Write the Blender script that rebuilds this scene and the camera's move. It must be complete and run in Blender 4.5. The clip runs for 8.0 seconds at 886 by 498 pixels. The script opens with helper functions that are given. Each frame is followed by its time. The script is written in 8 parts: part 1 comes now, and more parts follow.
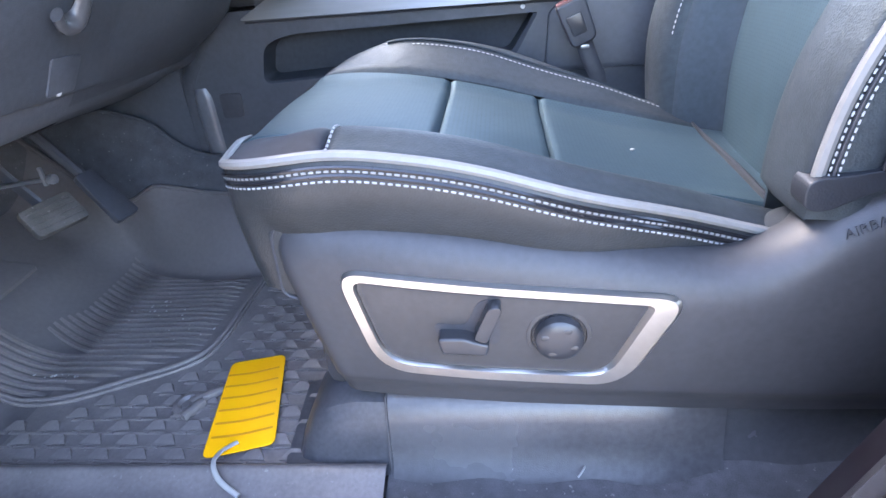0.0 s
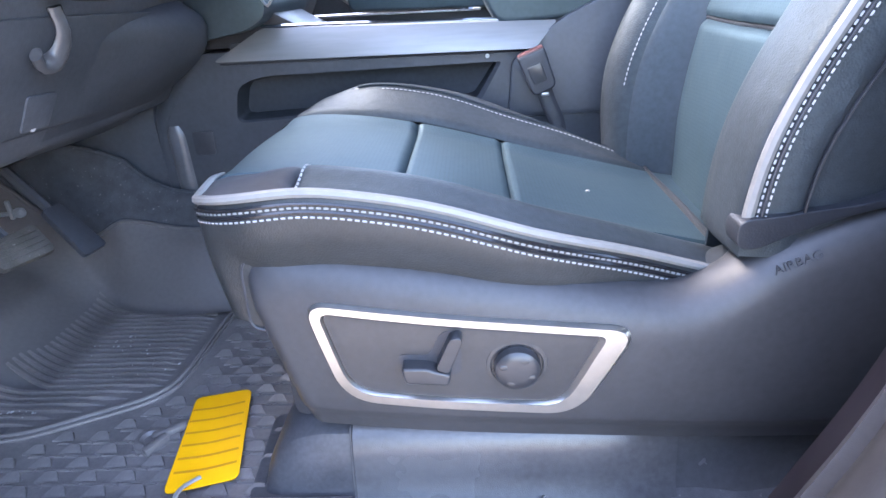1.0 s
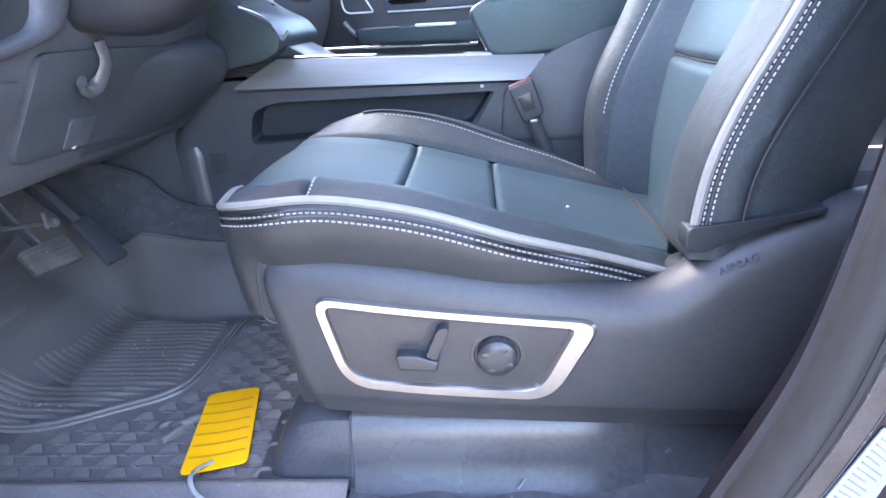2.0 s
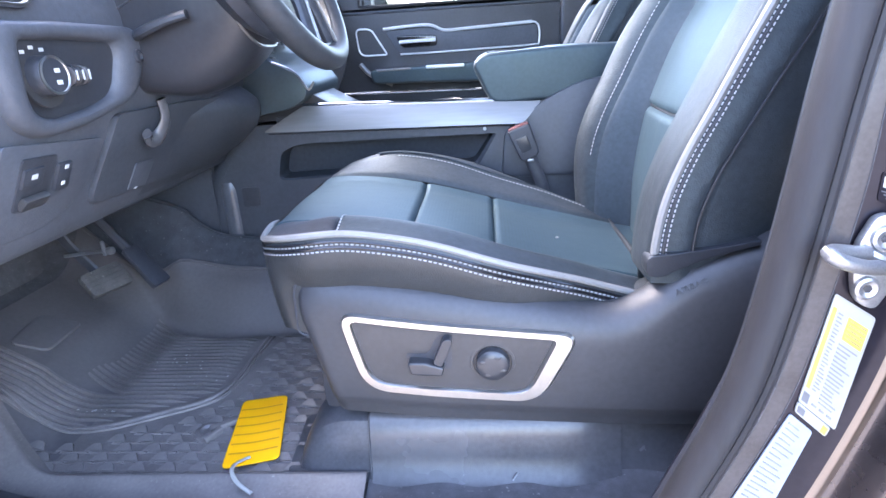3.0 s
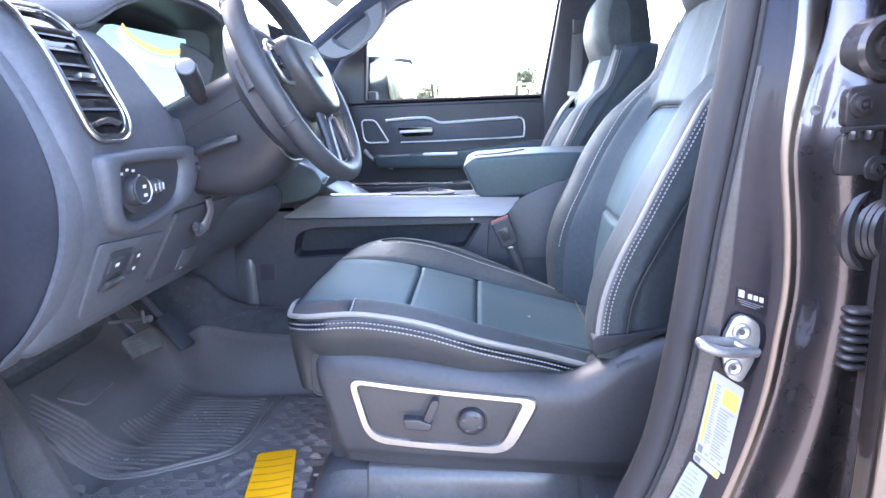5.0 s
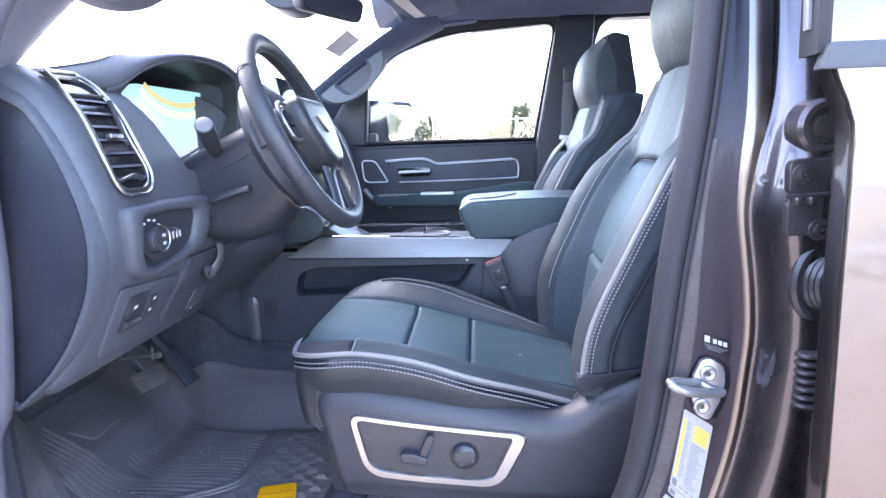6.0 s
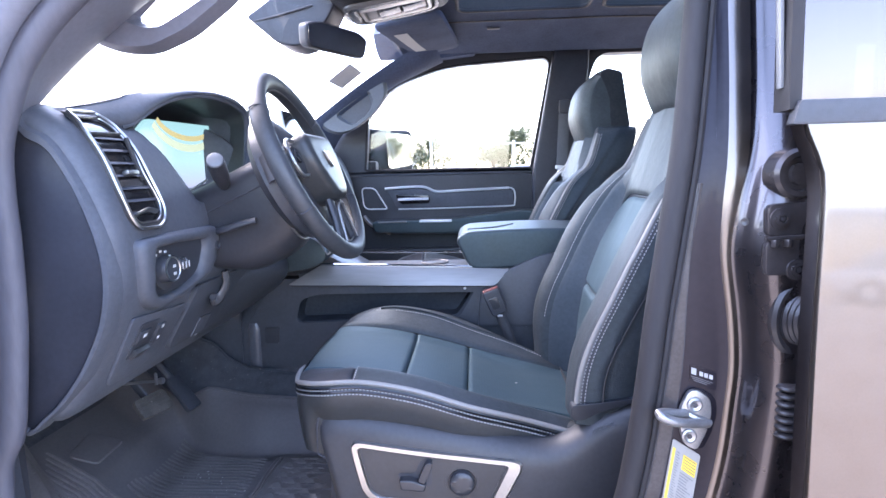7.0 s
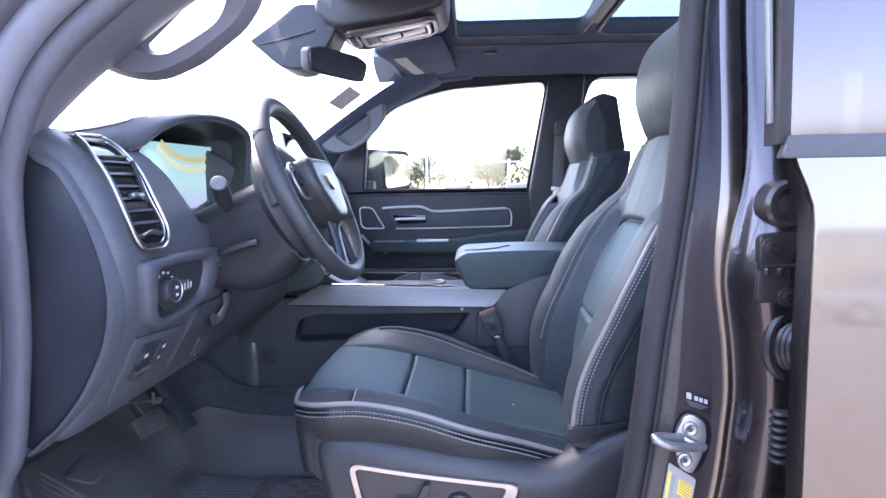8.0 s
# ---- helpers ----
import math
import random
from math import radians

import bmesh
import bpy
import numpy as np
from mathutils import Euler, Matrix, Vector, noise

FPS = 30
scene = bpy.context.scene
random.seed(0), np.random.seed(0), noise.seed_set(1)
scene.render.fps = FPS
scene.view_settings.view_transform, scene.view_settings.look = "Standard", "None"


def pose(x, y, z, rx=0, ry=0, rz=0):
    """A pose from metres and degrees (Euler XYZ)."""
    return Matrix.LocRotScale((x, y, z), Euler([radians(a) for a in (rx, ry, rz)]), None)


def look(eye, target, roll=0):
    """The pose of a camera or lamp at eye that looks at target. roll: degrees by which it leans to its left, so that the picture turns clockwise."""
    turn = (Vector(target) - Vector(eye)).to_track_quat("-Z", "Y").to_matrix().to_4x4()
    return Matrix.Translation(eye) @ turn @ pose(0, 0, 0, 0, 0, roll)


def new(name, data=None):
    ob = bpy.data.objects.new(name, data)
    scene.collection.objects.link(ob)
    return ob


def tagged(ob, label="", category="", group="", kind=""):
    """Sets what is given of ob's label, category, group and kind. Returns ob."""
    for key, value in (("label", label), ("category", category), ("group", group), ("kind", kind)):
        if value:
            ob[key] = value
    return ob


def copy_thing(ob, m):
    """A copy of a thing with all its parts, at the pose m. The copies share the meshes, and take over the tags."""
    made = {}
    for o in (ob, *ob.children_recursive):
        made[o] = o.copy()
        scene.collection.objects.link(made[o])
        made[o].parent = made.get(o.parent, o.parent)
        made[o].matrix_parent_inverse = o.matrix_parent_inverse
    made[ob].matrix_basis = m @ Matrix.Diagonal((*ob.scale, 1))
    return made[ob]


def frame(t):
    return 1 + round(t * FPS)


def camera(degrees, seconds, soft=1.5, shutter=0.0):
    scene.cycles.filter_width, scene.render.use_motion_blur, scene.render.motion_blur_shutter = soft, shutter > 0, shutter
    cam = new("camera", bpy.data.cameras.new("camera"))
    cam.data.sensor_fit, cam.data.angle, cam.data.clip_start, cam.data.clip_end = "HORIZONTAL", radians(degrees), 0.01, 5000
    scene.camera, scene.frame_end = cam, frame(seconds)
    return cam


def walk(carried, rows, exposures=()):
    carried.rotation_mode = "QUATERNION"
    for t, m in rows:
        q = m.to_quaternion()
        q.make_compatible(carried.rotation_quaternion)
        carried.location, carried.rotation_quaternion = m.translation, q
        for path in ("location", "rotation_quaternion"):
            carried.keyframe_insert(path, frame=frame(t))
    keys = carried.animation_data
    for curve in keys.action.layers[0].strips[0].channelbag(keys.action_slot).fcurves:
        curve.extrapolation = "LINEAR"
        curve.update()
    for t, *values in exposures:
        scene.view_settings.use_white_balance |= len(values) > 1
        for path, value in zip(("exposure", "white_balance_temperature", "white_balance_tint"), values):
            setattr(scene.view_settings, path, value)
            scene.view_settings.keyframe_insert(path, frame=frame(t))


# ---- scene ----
cam = camera(75.9, 8.0, soft=1.5)
PATH = [
    (0, (0.036, -0.04, 1.128), (-0.196, 1.7, 0.169), -5.9),
    (0.5, (0.037, -0.047, 1.135), (-0.116, 1.735, 0.24), -4.6),
    (1, (0.045, -0.066, 1.137), (-0.079, 1.741, 0.29), -3.9),
    (1.5, (0.057, -0.099, 1.137), (-0.069, 1.726, 0.329), -3.6),
    (2.8, (0.076, -0.243, 1.183), (-0.087, 1.628, 0.495), -3.6),
    (3, (0.081, -0.266, 1.194), (-0.089, 1.608, 0.518), -3.7),
    (3.5, (0.087, -0.317, 1.219), (-0.087, 1.573, 0.588), -3.4),
    (4, (0.097, -0.366, 1.242), (-0.074, 1.543, 0.669), -3.0),
    (4.5, (0.1, -0.405, 1.262), (-0.056, 1.52, 0.744), -2.6),
    (5.8, (0.109, -0.501, 1.316), (-0.018, 1.459, 0.938), -1.8),
    (6, (0.111, -0.511, 1.322), (-0.019, 1.453, 0.965), -1.9),
    (6.5, (0.109, -0.531, 1.337), (-0.016, 1.439, 1.016), -1.8),
    (7, (0.109, -0.549, 1.346), (-0.008, 1.428, 1.067), -1.4),
    (7.5, (0.105, -0.561, 1.354), (-0.001, 1.421, 1.106), -1.1),
    (8, (0.102, -0.565, 1.359), (0.004, 1.42, 1.14), -0.9),
]
EXPOSURE = [(0.0, 4.50, 6680, 19), (1.5, 4.54, 6660, 19), (3.5, 4.58, 6520, 20), (4.5, 4.53, 6520, 20), (6.0, 4.12, 6470, 23), (7.0, 3.87, 6470, 24), (8.0, 3.57, 6450, 26)]
walk(cam, [(t, look(eye, target, roll)) for t, eye, target, roll in PATH], EXPOSURE)

# x runs from the bonnet to the tailgate, y from the driver's door to the passenger's, z up from the car park's ground

# ---- light ----
SUN_AZIMUTH, SUN_ELEVATION = radians(-58), radians(50)
world = bpy.data.worlds.new("sky")
scene.world = world
world.use_nodes = True
wn = world.node_tree
sky = wn.nodes.new("ShaderNodeTexSky")
sky.sky_type, sky.sun_disc = "NISHITA", False
sky.sun_elevation, sky.sun_rotation = SUN_ELEVATION, SUN_AZIMUTH
sky.air_density, sky.dust_density, sky.ozone_density = 1.0, 1.4, 1.0
wn.links.new(sky.outputs["Color"], wn.nodes["Background"].inputs["Color"])
wn.nodes["Background"].inputs["Strength"].default_value = 0.15
sun_data = bpy.data.lights.new("sun", "SUN")
sun_data.energy, sun_data.angle, sun_data.color = 0.62, radians(50), (1.0, 0.985, 0.96)
sun = new("sun", sun_data)
sun_way = Vector((math.sin(SUN_AZIMUTH) * math.cos(SUN_ELEVATION), math.cos(SUN_AZIMUTH) * math.cos(SUN_ELEVATION), math.sin(SUN_ELEVATION)))
sun.matrix_world = look(sun_way * 30, (0, 0, 0))

# ---- materials ----
def material(name, color, rough=0.5, metal=0.0, grain=0.0, grain_size=400.0, vary=0.15, vary_size=9.0, tint=None,
             coat=0.0, dust=0.0, sheen=0.0, spec=0.5, stretch=(1, 1, 1), cells=False, by_piece=0.0, gloss=None, wrinkle=0.0):
    """Base colour with broad and fine variation, uneven gloss, fine relief and, where asked for, dust specks."""
    m = bpy.data.materials.new(name)
    m.use_nodes = True
    nt = m.node_tree
    b = nt.nodes["Principled BSDF"]
    tc = nt.nodes.new("ShaderNodeTexCoord")
    mp = nt.nodes.new("ShaderNodeMapping")
    mp.inputs["Scale"].default_value = stretch
    nt.links.new(tc.outputs["Object"], mp.inputs["Vector"])

    def noise_at(scale, detail=4.0):
        n = nt.nodes.new("ShaderNodeTexNoise")
        n.inputs["Scale"].default_value, n.inputs["Detail"].default_value = scale, detail
        nt.links.new(mp.outputs["Vector"], n.inputs["Vector"])
        return n

    broad, fine = noise_at(vary_size), noise_at(vary_size * 14, 6.0)
    mix = nt.nodes.new("ShaderNodeMix")
    mix.data_type = "RGBA"
    other = tint or tuple(min(1.0, c * (1 + vary * 1.6) + 0.004) for c in color)
    mix.inputs[6].default_value = (*[c * (1 - vary) for c in color], 1)
    mix.inputs[7].default_value = (*other, 1)
    add = nt.nodes.new("ShaderNodeMath")
    add.operation = "MULTIPLY_ADD"
    add.inputs[1].default_value = 0.45
    nt.links.new(fine.outputs["Fac"], add.inputs[0])
    half = nt.nodes.new("ShaderNodeMath")
    half.operation = "MULTIPLY"
    half.inputs[1].default_value = 0.55
    nt.links.new(broad.outputs["Fac"], half.inputs[0])
    nt.links.new(half.outputs[0], add.inputs[2])
    ramp = nt.nodes.new("ShaderNodeMapRange")
    ramp.inputs["From Min"].default_value, ramp.inputs["From Max"].default_value = 0.32, 0.68
    nt.links.new(add.outputs[0], ramp.inputs["Value"])
    nt.links.new(ramp.outputs["Result"], mix.inputs[0])
    color_out = mix.outputs[2]
    if by_piece:
        info = nt.nodes.new("ShaderNodeObjectInfo")
        hsv = nt.nodes.new("ShaderNodeHueSaturation")
        mr = nt.nodes.new("ShaderNodeMapRange")
        mr.inputs["To Min"].default_value, mr.inputs["To Max"].default_value = 1 - by_piece, 1 + by_piece
        nt.links.new(info.outputs["Random"], mr.inputs["Value"])
        nt.links.new(mr.outputs["Result"], hsv.inputs["Value"])
        nt.links.new(color_out, hsv.inputs["Color"])
        color_out = hsv.outputs["Color"]
    if dust:
        speck = noise_at(170.0, 2.0)
        cut = nt.nodes.new("ShaderNodeMapRange")
        cut.inputs["From Min"].default_value, cut.inputs["From Max"].default_value = 0.70 - 0.1 * dust, 0.78
        cut.inputs["To Max"].default_value = 0.55
        nt.links.new(speck.outputs["Fac"], cut.inputs["Value"])
        dm = nt.nodes.new("ShaderNodeMix")
        dm.data_type = "RGBA"
        dm.inputs[7].default_value = (0.30, 0.29, 0.27, 1)
        nt.links.new(cut.outputs["Result"], dm.inputs[0])
        nt.links.new(color_out, dm.inputs[6])
        color_out = dm.outputs[2]
    nt.links.new(color_out, b.inputs["Base Color"])
    rr = nt.nodes.new("ShaderNodeMapRange")
    rr.inputs["To Min"].default_value, rr.inputs["To Max"].default_value = max(0.02, rough - 0.06), min(1, rough + 0.06)
    nt.links.new(broad.outputs["Fac"], rr.inputs["Value"])
    nt.links.new(rr.outputs["Result"], b.inputs["Roughness"])
    b.inputs["Metallic"].default_value = metal
    b.inputs["Specular IOR Level"].default_value = spec
    if gloss:
        b.inputs["Specular Tint"].default_value = (*gloss, 1)
    b.inputs["Coat Weight"].default_value, b.inputs["Coat Roughness"].default_value = coat, 0.04
    b.inputs["Sheen Weight"].default_value = sheen
    if grain:
        if cells:
            g = nt.nodes.new("ShaderNodeTexVoronoi")
            g.inputs["Scale"].default_value = grain_size
            nt.links.new(mp.outputs["Vector"], g.inputs["Vector"])
            out = g.outputs["Distance"]
        else:
            out = noise_at(grain_size, 3.0).outputs["Fac"]
        bump = nt.nodes.new("ShaderNodeBump")
        bump.inputs["Strength"].default_value, bump.inputs["Distance"].default_value = grain, 0.0006
        nt.links.new(out, bump.inputs["Height"])
        if wrinkle:
            soft = nt.nodes.new("ShaderNodeBump")
            soft.inputs["Strength"].default_value, soft.inputs["Distance"].default_value = wrinkle, 0.004
            nt.links.new(noise_at(38.0, 5.0).outputs["Fac"], soft.inputs["Height"])
            nt.links.new(soft.outputs["Normal"], bump.inputs["Normal"])
        nt.links.new(bump.outputs["Normal"], b.inputs["Normal"])
    return m


def perforated(name, color, rough):
    """Leather with rows of tiny holes."""
    # Blue-teal gloss tint puts the reflected sky into the insert's colour.
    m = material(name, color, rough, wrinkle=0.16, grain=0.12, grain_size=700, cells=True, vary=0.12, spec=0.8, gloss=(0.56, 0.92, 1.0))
    nt = m.node_tree
    b = nt.nodes["Principled BSDF"]
    tc = nt.nodes.new("ShaderNodeTexCoord")
    v = nt.nodes.new("ShaderNodeTexVoronoi")
    v.inputs["Scale"].default_value, v.inputs["Randomness"].default_value = 190.0, 0.0
    v.voronoi_dimensions = "2D"
    sp, cb, ad = nt.nodes.new("ShaderNodeSeparateXYZ"), nt.nodes.new("ShaderNodeCombineXYZ"), nt.nodes.new("ShaderNodeMath")
    nt.links.new(tc.outputs["Object"], sp.inputs[0])
    ad.operation = "MULTIPLY_ADD"
    ad.inputs[1].default_value = 1.25
    nt.links.new(sp.outputs["X"], ad.inputs[0])
    nt.links.new(sp.outputs["Z"], ad.inputs[2])
    nt.links.new(ad.outputs[0], cb.inputs["X"])
    nt.links.new(sp.outputs["Y"], cb.inputs["Y"])
    nt.links.new(cb.outputs[0], v.inputs["Vector"])
    mr = nt.nodes.new("ShaderNodeMapRange")
    mr.inputs["From Min"].default_value, mr.inputs["From Max"].default_value = 0.16, 0.22
    nt.links.new(v.outputs["Distance"], mr.inputs["Value"])
    old = b.inputs["Base Color"].links[0].from_socket
    mix = nt.nodes.new("ShaderNodeMix")
    mix.data_type = "RGBA"
    mix.inputs[6].default_value = (*[c * 0.55 for c in color], 1)
    nt.links.new(old, mix.inputs[7])
    nt.links.new(mr.outputs["Result"], mix.inputs[0])
    nt.links.new(mix.outputs[2], b.inputs["Base Color"])
    return m


def glass(name, color=(1, 1, 1), shine_part=0.07, rough=0.0, shine_color=(1, 1, 1)):
    m = bpy.data.materials.new(name)
    m.use_nodes = True
    nt = m.node_tree
    nt.nodes.remove(nt.nodes["Principled BSDF"])
    out = nt.nodes["Material Output"]
    clear, shine, mix = (nt.nodes.new("ShaderNode" + n) for n in ("BsdfTransparent", "BsdfGlossy", "MixShader"))
    clear.inputs["Color"].default_value = (*color, 1)
    shine.inputs["Roughness"].default_value = rough
    shine.inputs["Color"].default_value = (*shine_color, 1)
    mix.inputs[0].default_value = shine_part
    nt.links.new(clear.outputs[0], mix.inputs[1])
    nt.links.new(shine.outputs[0], mix.inputs[2])
    nt.links.new(mix.outputs[0], out.inputs["Surface"])
    return m


# The leathers' gloss tints colour in a blue sky sheen.
LEATHER = material("black leather", (0.024, 0.029, 0.034), 0.52, wrinkle=0.34, grain=0.40, grain_size=520, cells=True, vary=0.25, spec=0.5, gloss=(0.80, 0.96, 1.0))
LEATHER_SIDE = material("charcoal vinyl", (0.026, 0.028, 0.029), 0.40, wrinkle=0.18, grain=0.40, grain_size=480, cells=True, vary=0.15)
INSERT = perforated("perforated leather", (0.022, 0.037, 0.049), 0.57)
SUEDE = material("dark suede", (0.019, 0.020, 0.025), 0.62, grain=0.3, grain_size=900, vary=0.3, sheen=0.04, spec=0.35)
TUCK = material("dark cloth", (0.028, 0.032, 0.036), 0.9, grain=0.5, grain_size=900, vary=0.2, spec=0.15)
WHEEL = material("black wheel leather", (0.032, 0.034, 0.038), 0.48, grain=0.22, grain_size=520, cells=True, vary=0.2)
ARMREST = material("black leather with teal sheen tint", (0.024, 0.032, 0.039), 0.45, grain=0.22, grain_size=520, cells=True, vary=0.2, spec=0.7, gloss=(0.72, 0.98, 1.0))
PIPING = material("light grey piping", (0.180, 0.176, 0.168), 0.45, grain=0.2, grain_size=900, vary=0.08)
THREAD = material("white thread", (0.34, 0.34, 0.34), 0.7, vary=0.1)
PLASTIC = material("charcoal moulded plastic", (0.037, 0.036, 0.037), 0.38, grain=0.22, grain_size=900, vary=0.14, spec=0.5)
SHIELD = material("matt charcoal shield plastic", (0.037, 0.037, 0.040), 0.50, grain=0.22, grain_size=900, vary=0.14)
PLASTIC_DARK = material("black moulded plastic", (0.034, 0.036, 0.043), 0.45, grain=0.5, grain_size=900, vary=0.15)
PLASTIC_SOFT = material("soft black dashboard skin", (0.074, 0.079, 0.092), 0.52, grain=0.3, grain_size=500, cells=True, vary=0.15, spec=0.4)
PLASTIC_GREY = material("grey sill plastic", (0.072, 0.070, 0.073), 0.26, grain=0.4, grain_size=700, vary=0.15)
END_CAP = material("dark blue-black moulded plastic", (0.023, 0.025, 0.034), 0.45, grain=0.4, grain_size=900, vary=0.15)
BAND = material("soft dark leather band", (0.034, 0.041, 0.050), 0.55, grain=0.25, grain_size=700, vary=0.2, spec=0.5, gloss=(0.75, 0.95, 1.0))
GRAB_SKIN = material("slate grab handle plastic", (0.085, 0.094, 0.104), 0.45, grain=0.3, grain_size=900, vary=0.1)
# Darker copy of the granite paint, for the hinge face in shade.
PAINT_FACE_SHADE = material("granite paint darkened for the hinge face", (0.064, 0.056, 0.060), 0.28, metal=0.9, grain=0.02, grain_size=2500, vary=0.03, vary_size=30, coat=0.8)
# Vinyl darkened so folds and seams carry their shade in the colour.
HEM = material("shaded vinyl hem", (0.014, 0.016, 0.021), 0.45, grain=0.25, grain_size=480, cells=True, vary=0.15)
# Paler than the console: the corner's highlight is put into the bead's colour.
BEAD_HIGHLIGHT = material("bead tone for the corner highlight", (0.085, 0.090, 0.102), 0.32, grain=0.3, grain_size=900, vary=0.12)
# Darker copy of the dashboard skin, shading the panels that face down.
KNEE_SHADE = material("dashboard skin darkened for facing down", (0.050, 0.054, 0.063), 0.52, grain=0.3, grain_size=500, cells=True, vary=0.15, spec=0.4)
# Pocket interior darkened: the shade of a deeper pocket is in the colour.
POCKET_SHADE = material("console plastic darkened for pocket depth", (0.030, 0.034, 0.041), 0.7, grain=0.3, grain_size=900, vary=0.15, spec=0.25)
CONSOLE_SKIN = material("blue-black console plastic", (0.043, 0.048, 0.058), 0.45, grain=0.3, grain_size=900, vary=0.14)
COLUMN_SKIN = material("slate column plastic", (0.026, 0.027, 0.032), 0.42, grain=0.3, grain_size=900, vary=0.14)
# Granite paint darkened again, shade of the door gap in its colour.
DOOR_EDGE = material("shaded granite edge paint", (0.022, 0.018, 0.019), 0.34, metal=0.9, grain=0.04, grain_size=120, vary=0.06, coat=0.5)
GLOSS_BLACK = material("gloss black", (0.012, 0.012, 0.014), 0.12, vary=0.1)
PEDAL = material("worn pedal rubber", (0.060, 0.055, 0.050), 0.6, grain=0.6, grain_size=300, vary=0.35, vary_size=40, dust=0.5)
BOOT_BLACK = material("smooth black rubber", (0.050, 0.050, 0.056), 0.36, grain=0.3, grain_size=500, vary=0.25, vary_size=14)
SATIN = material("satin silver", (0.52, 0.51, 0.49), 0.34, metal=1.0, grain=0.08, grain_size=1200, vary=0.06)
TRIM = material("brushed grey trim", (0.25, 0.245, 0.24), 0.48, metal=0.7, grain=0.15, grain_size=300, stretch=(0.1, 1, 1), vary=0.1)
SILVER = material("silver painted trim", (0.75, 0.75, 0.75), 0.3, metal=0.3, vary=0.05)
# Body paint darkened: the hinge pocket's shade is put into the colour.
PAINT_SHADED = material("body paint darkened for shade", (0.060, 0.054, 0.056), 0.26, metal=0.5, grain=0.1, grain_size=300, vary=0.2)
CHROME = material("chrome", (0.80, 0.80, 0.80), 0.08, metal=1.0, vary=0.03)
STEEL = material("zinc plated steel", (0.31, 0.31, 0.315), 0.36, metal=0.8, grain=0.2, grain_size=600, vary=0.2, vary_size=40)
RUBBER = material("floor mat rubber", (0.138, 0.122, 0.116), 0.33, grain=0.5, grain_size=600, vary=0.18, vary_size=14, dust=0.2)
TRAY = material("smooth mat rubber", (0.096, 0.087, 0.087), 0.5, grain=0.35, grain_size=700, vary=0.10, vary_size=9)
SEAL = material("door seal rubber", (0.019, 0.018, 0.020), 0.66, spec=0.32, grain=0.4, grain_size=500, vary=0.15, stretch=(1, 1, 0.2))
SEAL_GREY = material("pale grey seal rubber", (0.078, 0.076, 0.092), 0.55, grain=0.4, grain_size=500, vary=0.15, stretch=(1, 1, 0.2))
FILM = material("translucent film", (0.032, 0.028, 0.029), 0.36, grain=0.3, grain_size=60, vary=0.3, vary_size=20)
CARPET = material("charcoal carpet", (0.068, 0.066, 0.070), 0.95, grain=0.8, grain_size=900, vary=0.25, vary_size=60, dust=0.3)
CARPET_BLUE = material("blue-black carpet", (0.040, 0.043, 0.050), 0.92, grain=0.8, grain_size=900, vary=0.3, vary_size=50, dust=0.15)
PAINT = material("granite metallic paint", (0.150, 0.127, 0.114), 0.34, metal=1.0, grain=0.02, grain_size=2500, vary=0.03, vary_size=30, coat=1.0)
# Darkest copy of the granite paint: the jamb's shade set into its colour.
PAINT_JAMB_SHADE = material("granite paint darkened for jamb shade", (0.016, 0.014, 0.020), 0.32, metal=0.4, grain=0.02, grain_size=120, vary=0.06, coat=0.12, spec=0.22)
MIRROR_SHELL = material("matt black mirror shell", (0.014, 0.018, 0.020), 0.6, grain=0.3, grain_size=600, vary=0.1, spec=0.12)
KNOB = material("black switch plastic", (0.030, 0.030, 0.033), 0.30, grain=0.15, grain_size=900, vary=0.1)
BOOT_RUBBER = material("black boot rubber", (0.026, 0.024, 0.026), 0.34, grain=0.2, grain_size=500, vary=0.2)
PILLAR_SKIN = material("grey pillar trim", (0.150, 0.150, 0.178), 0.5, grain=0.3, grain_size=900, vary=0.1)
DISC = material("pale grey plastic", (0.14, 0.145, 0.155), 0.4, vary=0.08)
HEADLINER = material("black woven headliner", (0.060, 0.080, 0.130), 0.95, grain=0.8, grain_size=1000, vary=0.2)
YELLOW = material("yellow plastic tag", (1.0, 0.44, 0.0), 0.5, grain=0.2, grain_size=300, vary=0.03, spec=0.2)
INK = material("brown ink", (0.60, 0.22, 0.0), 0.6, vary=0.1)
WHITE = material("white label", (0.28, 0.275, 0.26), 0.5, vary=0.05)
LINT = material("pale lint", (0.48, 0.47, 0.45), 0.9, vary=0.1)
LABEL_YELLOW = material("yellow label field", (0.72, 0.52, 0.06), 0.5, vary=0.08)
LABEL_GREY = material("grey label print", (0.10, 0.10, 0.11), 0.5, vary=0.2)
LABEL_FAINT = material("pale grey label print", (0.16, 0.16, 0.165), 0.5, vary=0.15)
LABEL_PRINT = material("bright label print", (0.36, 0.36, 0.36), 0.5, vary=0.05)
LABEL_BLUE = material("pale blue label", (0.24, 0.27, 0.32), 0.45, vary=0.06)
WHITE_PRINT = material("white print", (0.55, 0.55, 0.55), 0.5, vary=0.05)
RED = material("red release button", (0.13, 0.030, 0.025), 0.4, vary=0.1)
SCREEN = material("dark display glass", (0.010, 0.011, 0.012), 0.06, vary=0.05, coat=1.0, spec=1.0)
MIRROR = material("mirror", (0.85, 0.87, 0.88), 0.01, metal=1.0, vary=0.01)
GLASS = glass("clear window glass", (0.97, 0.99, 0.98), 0.05)
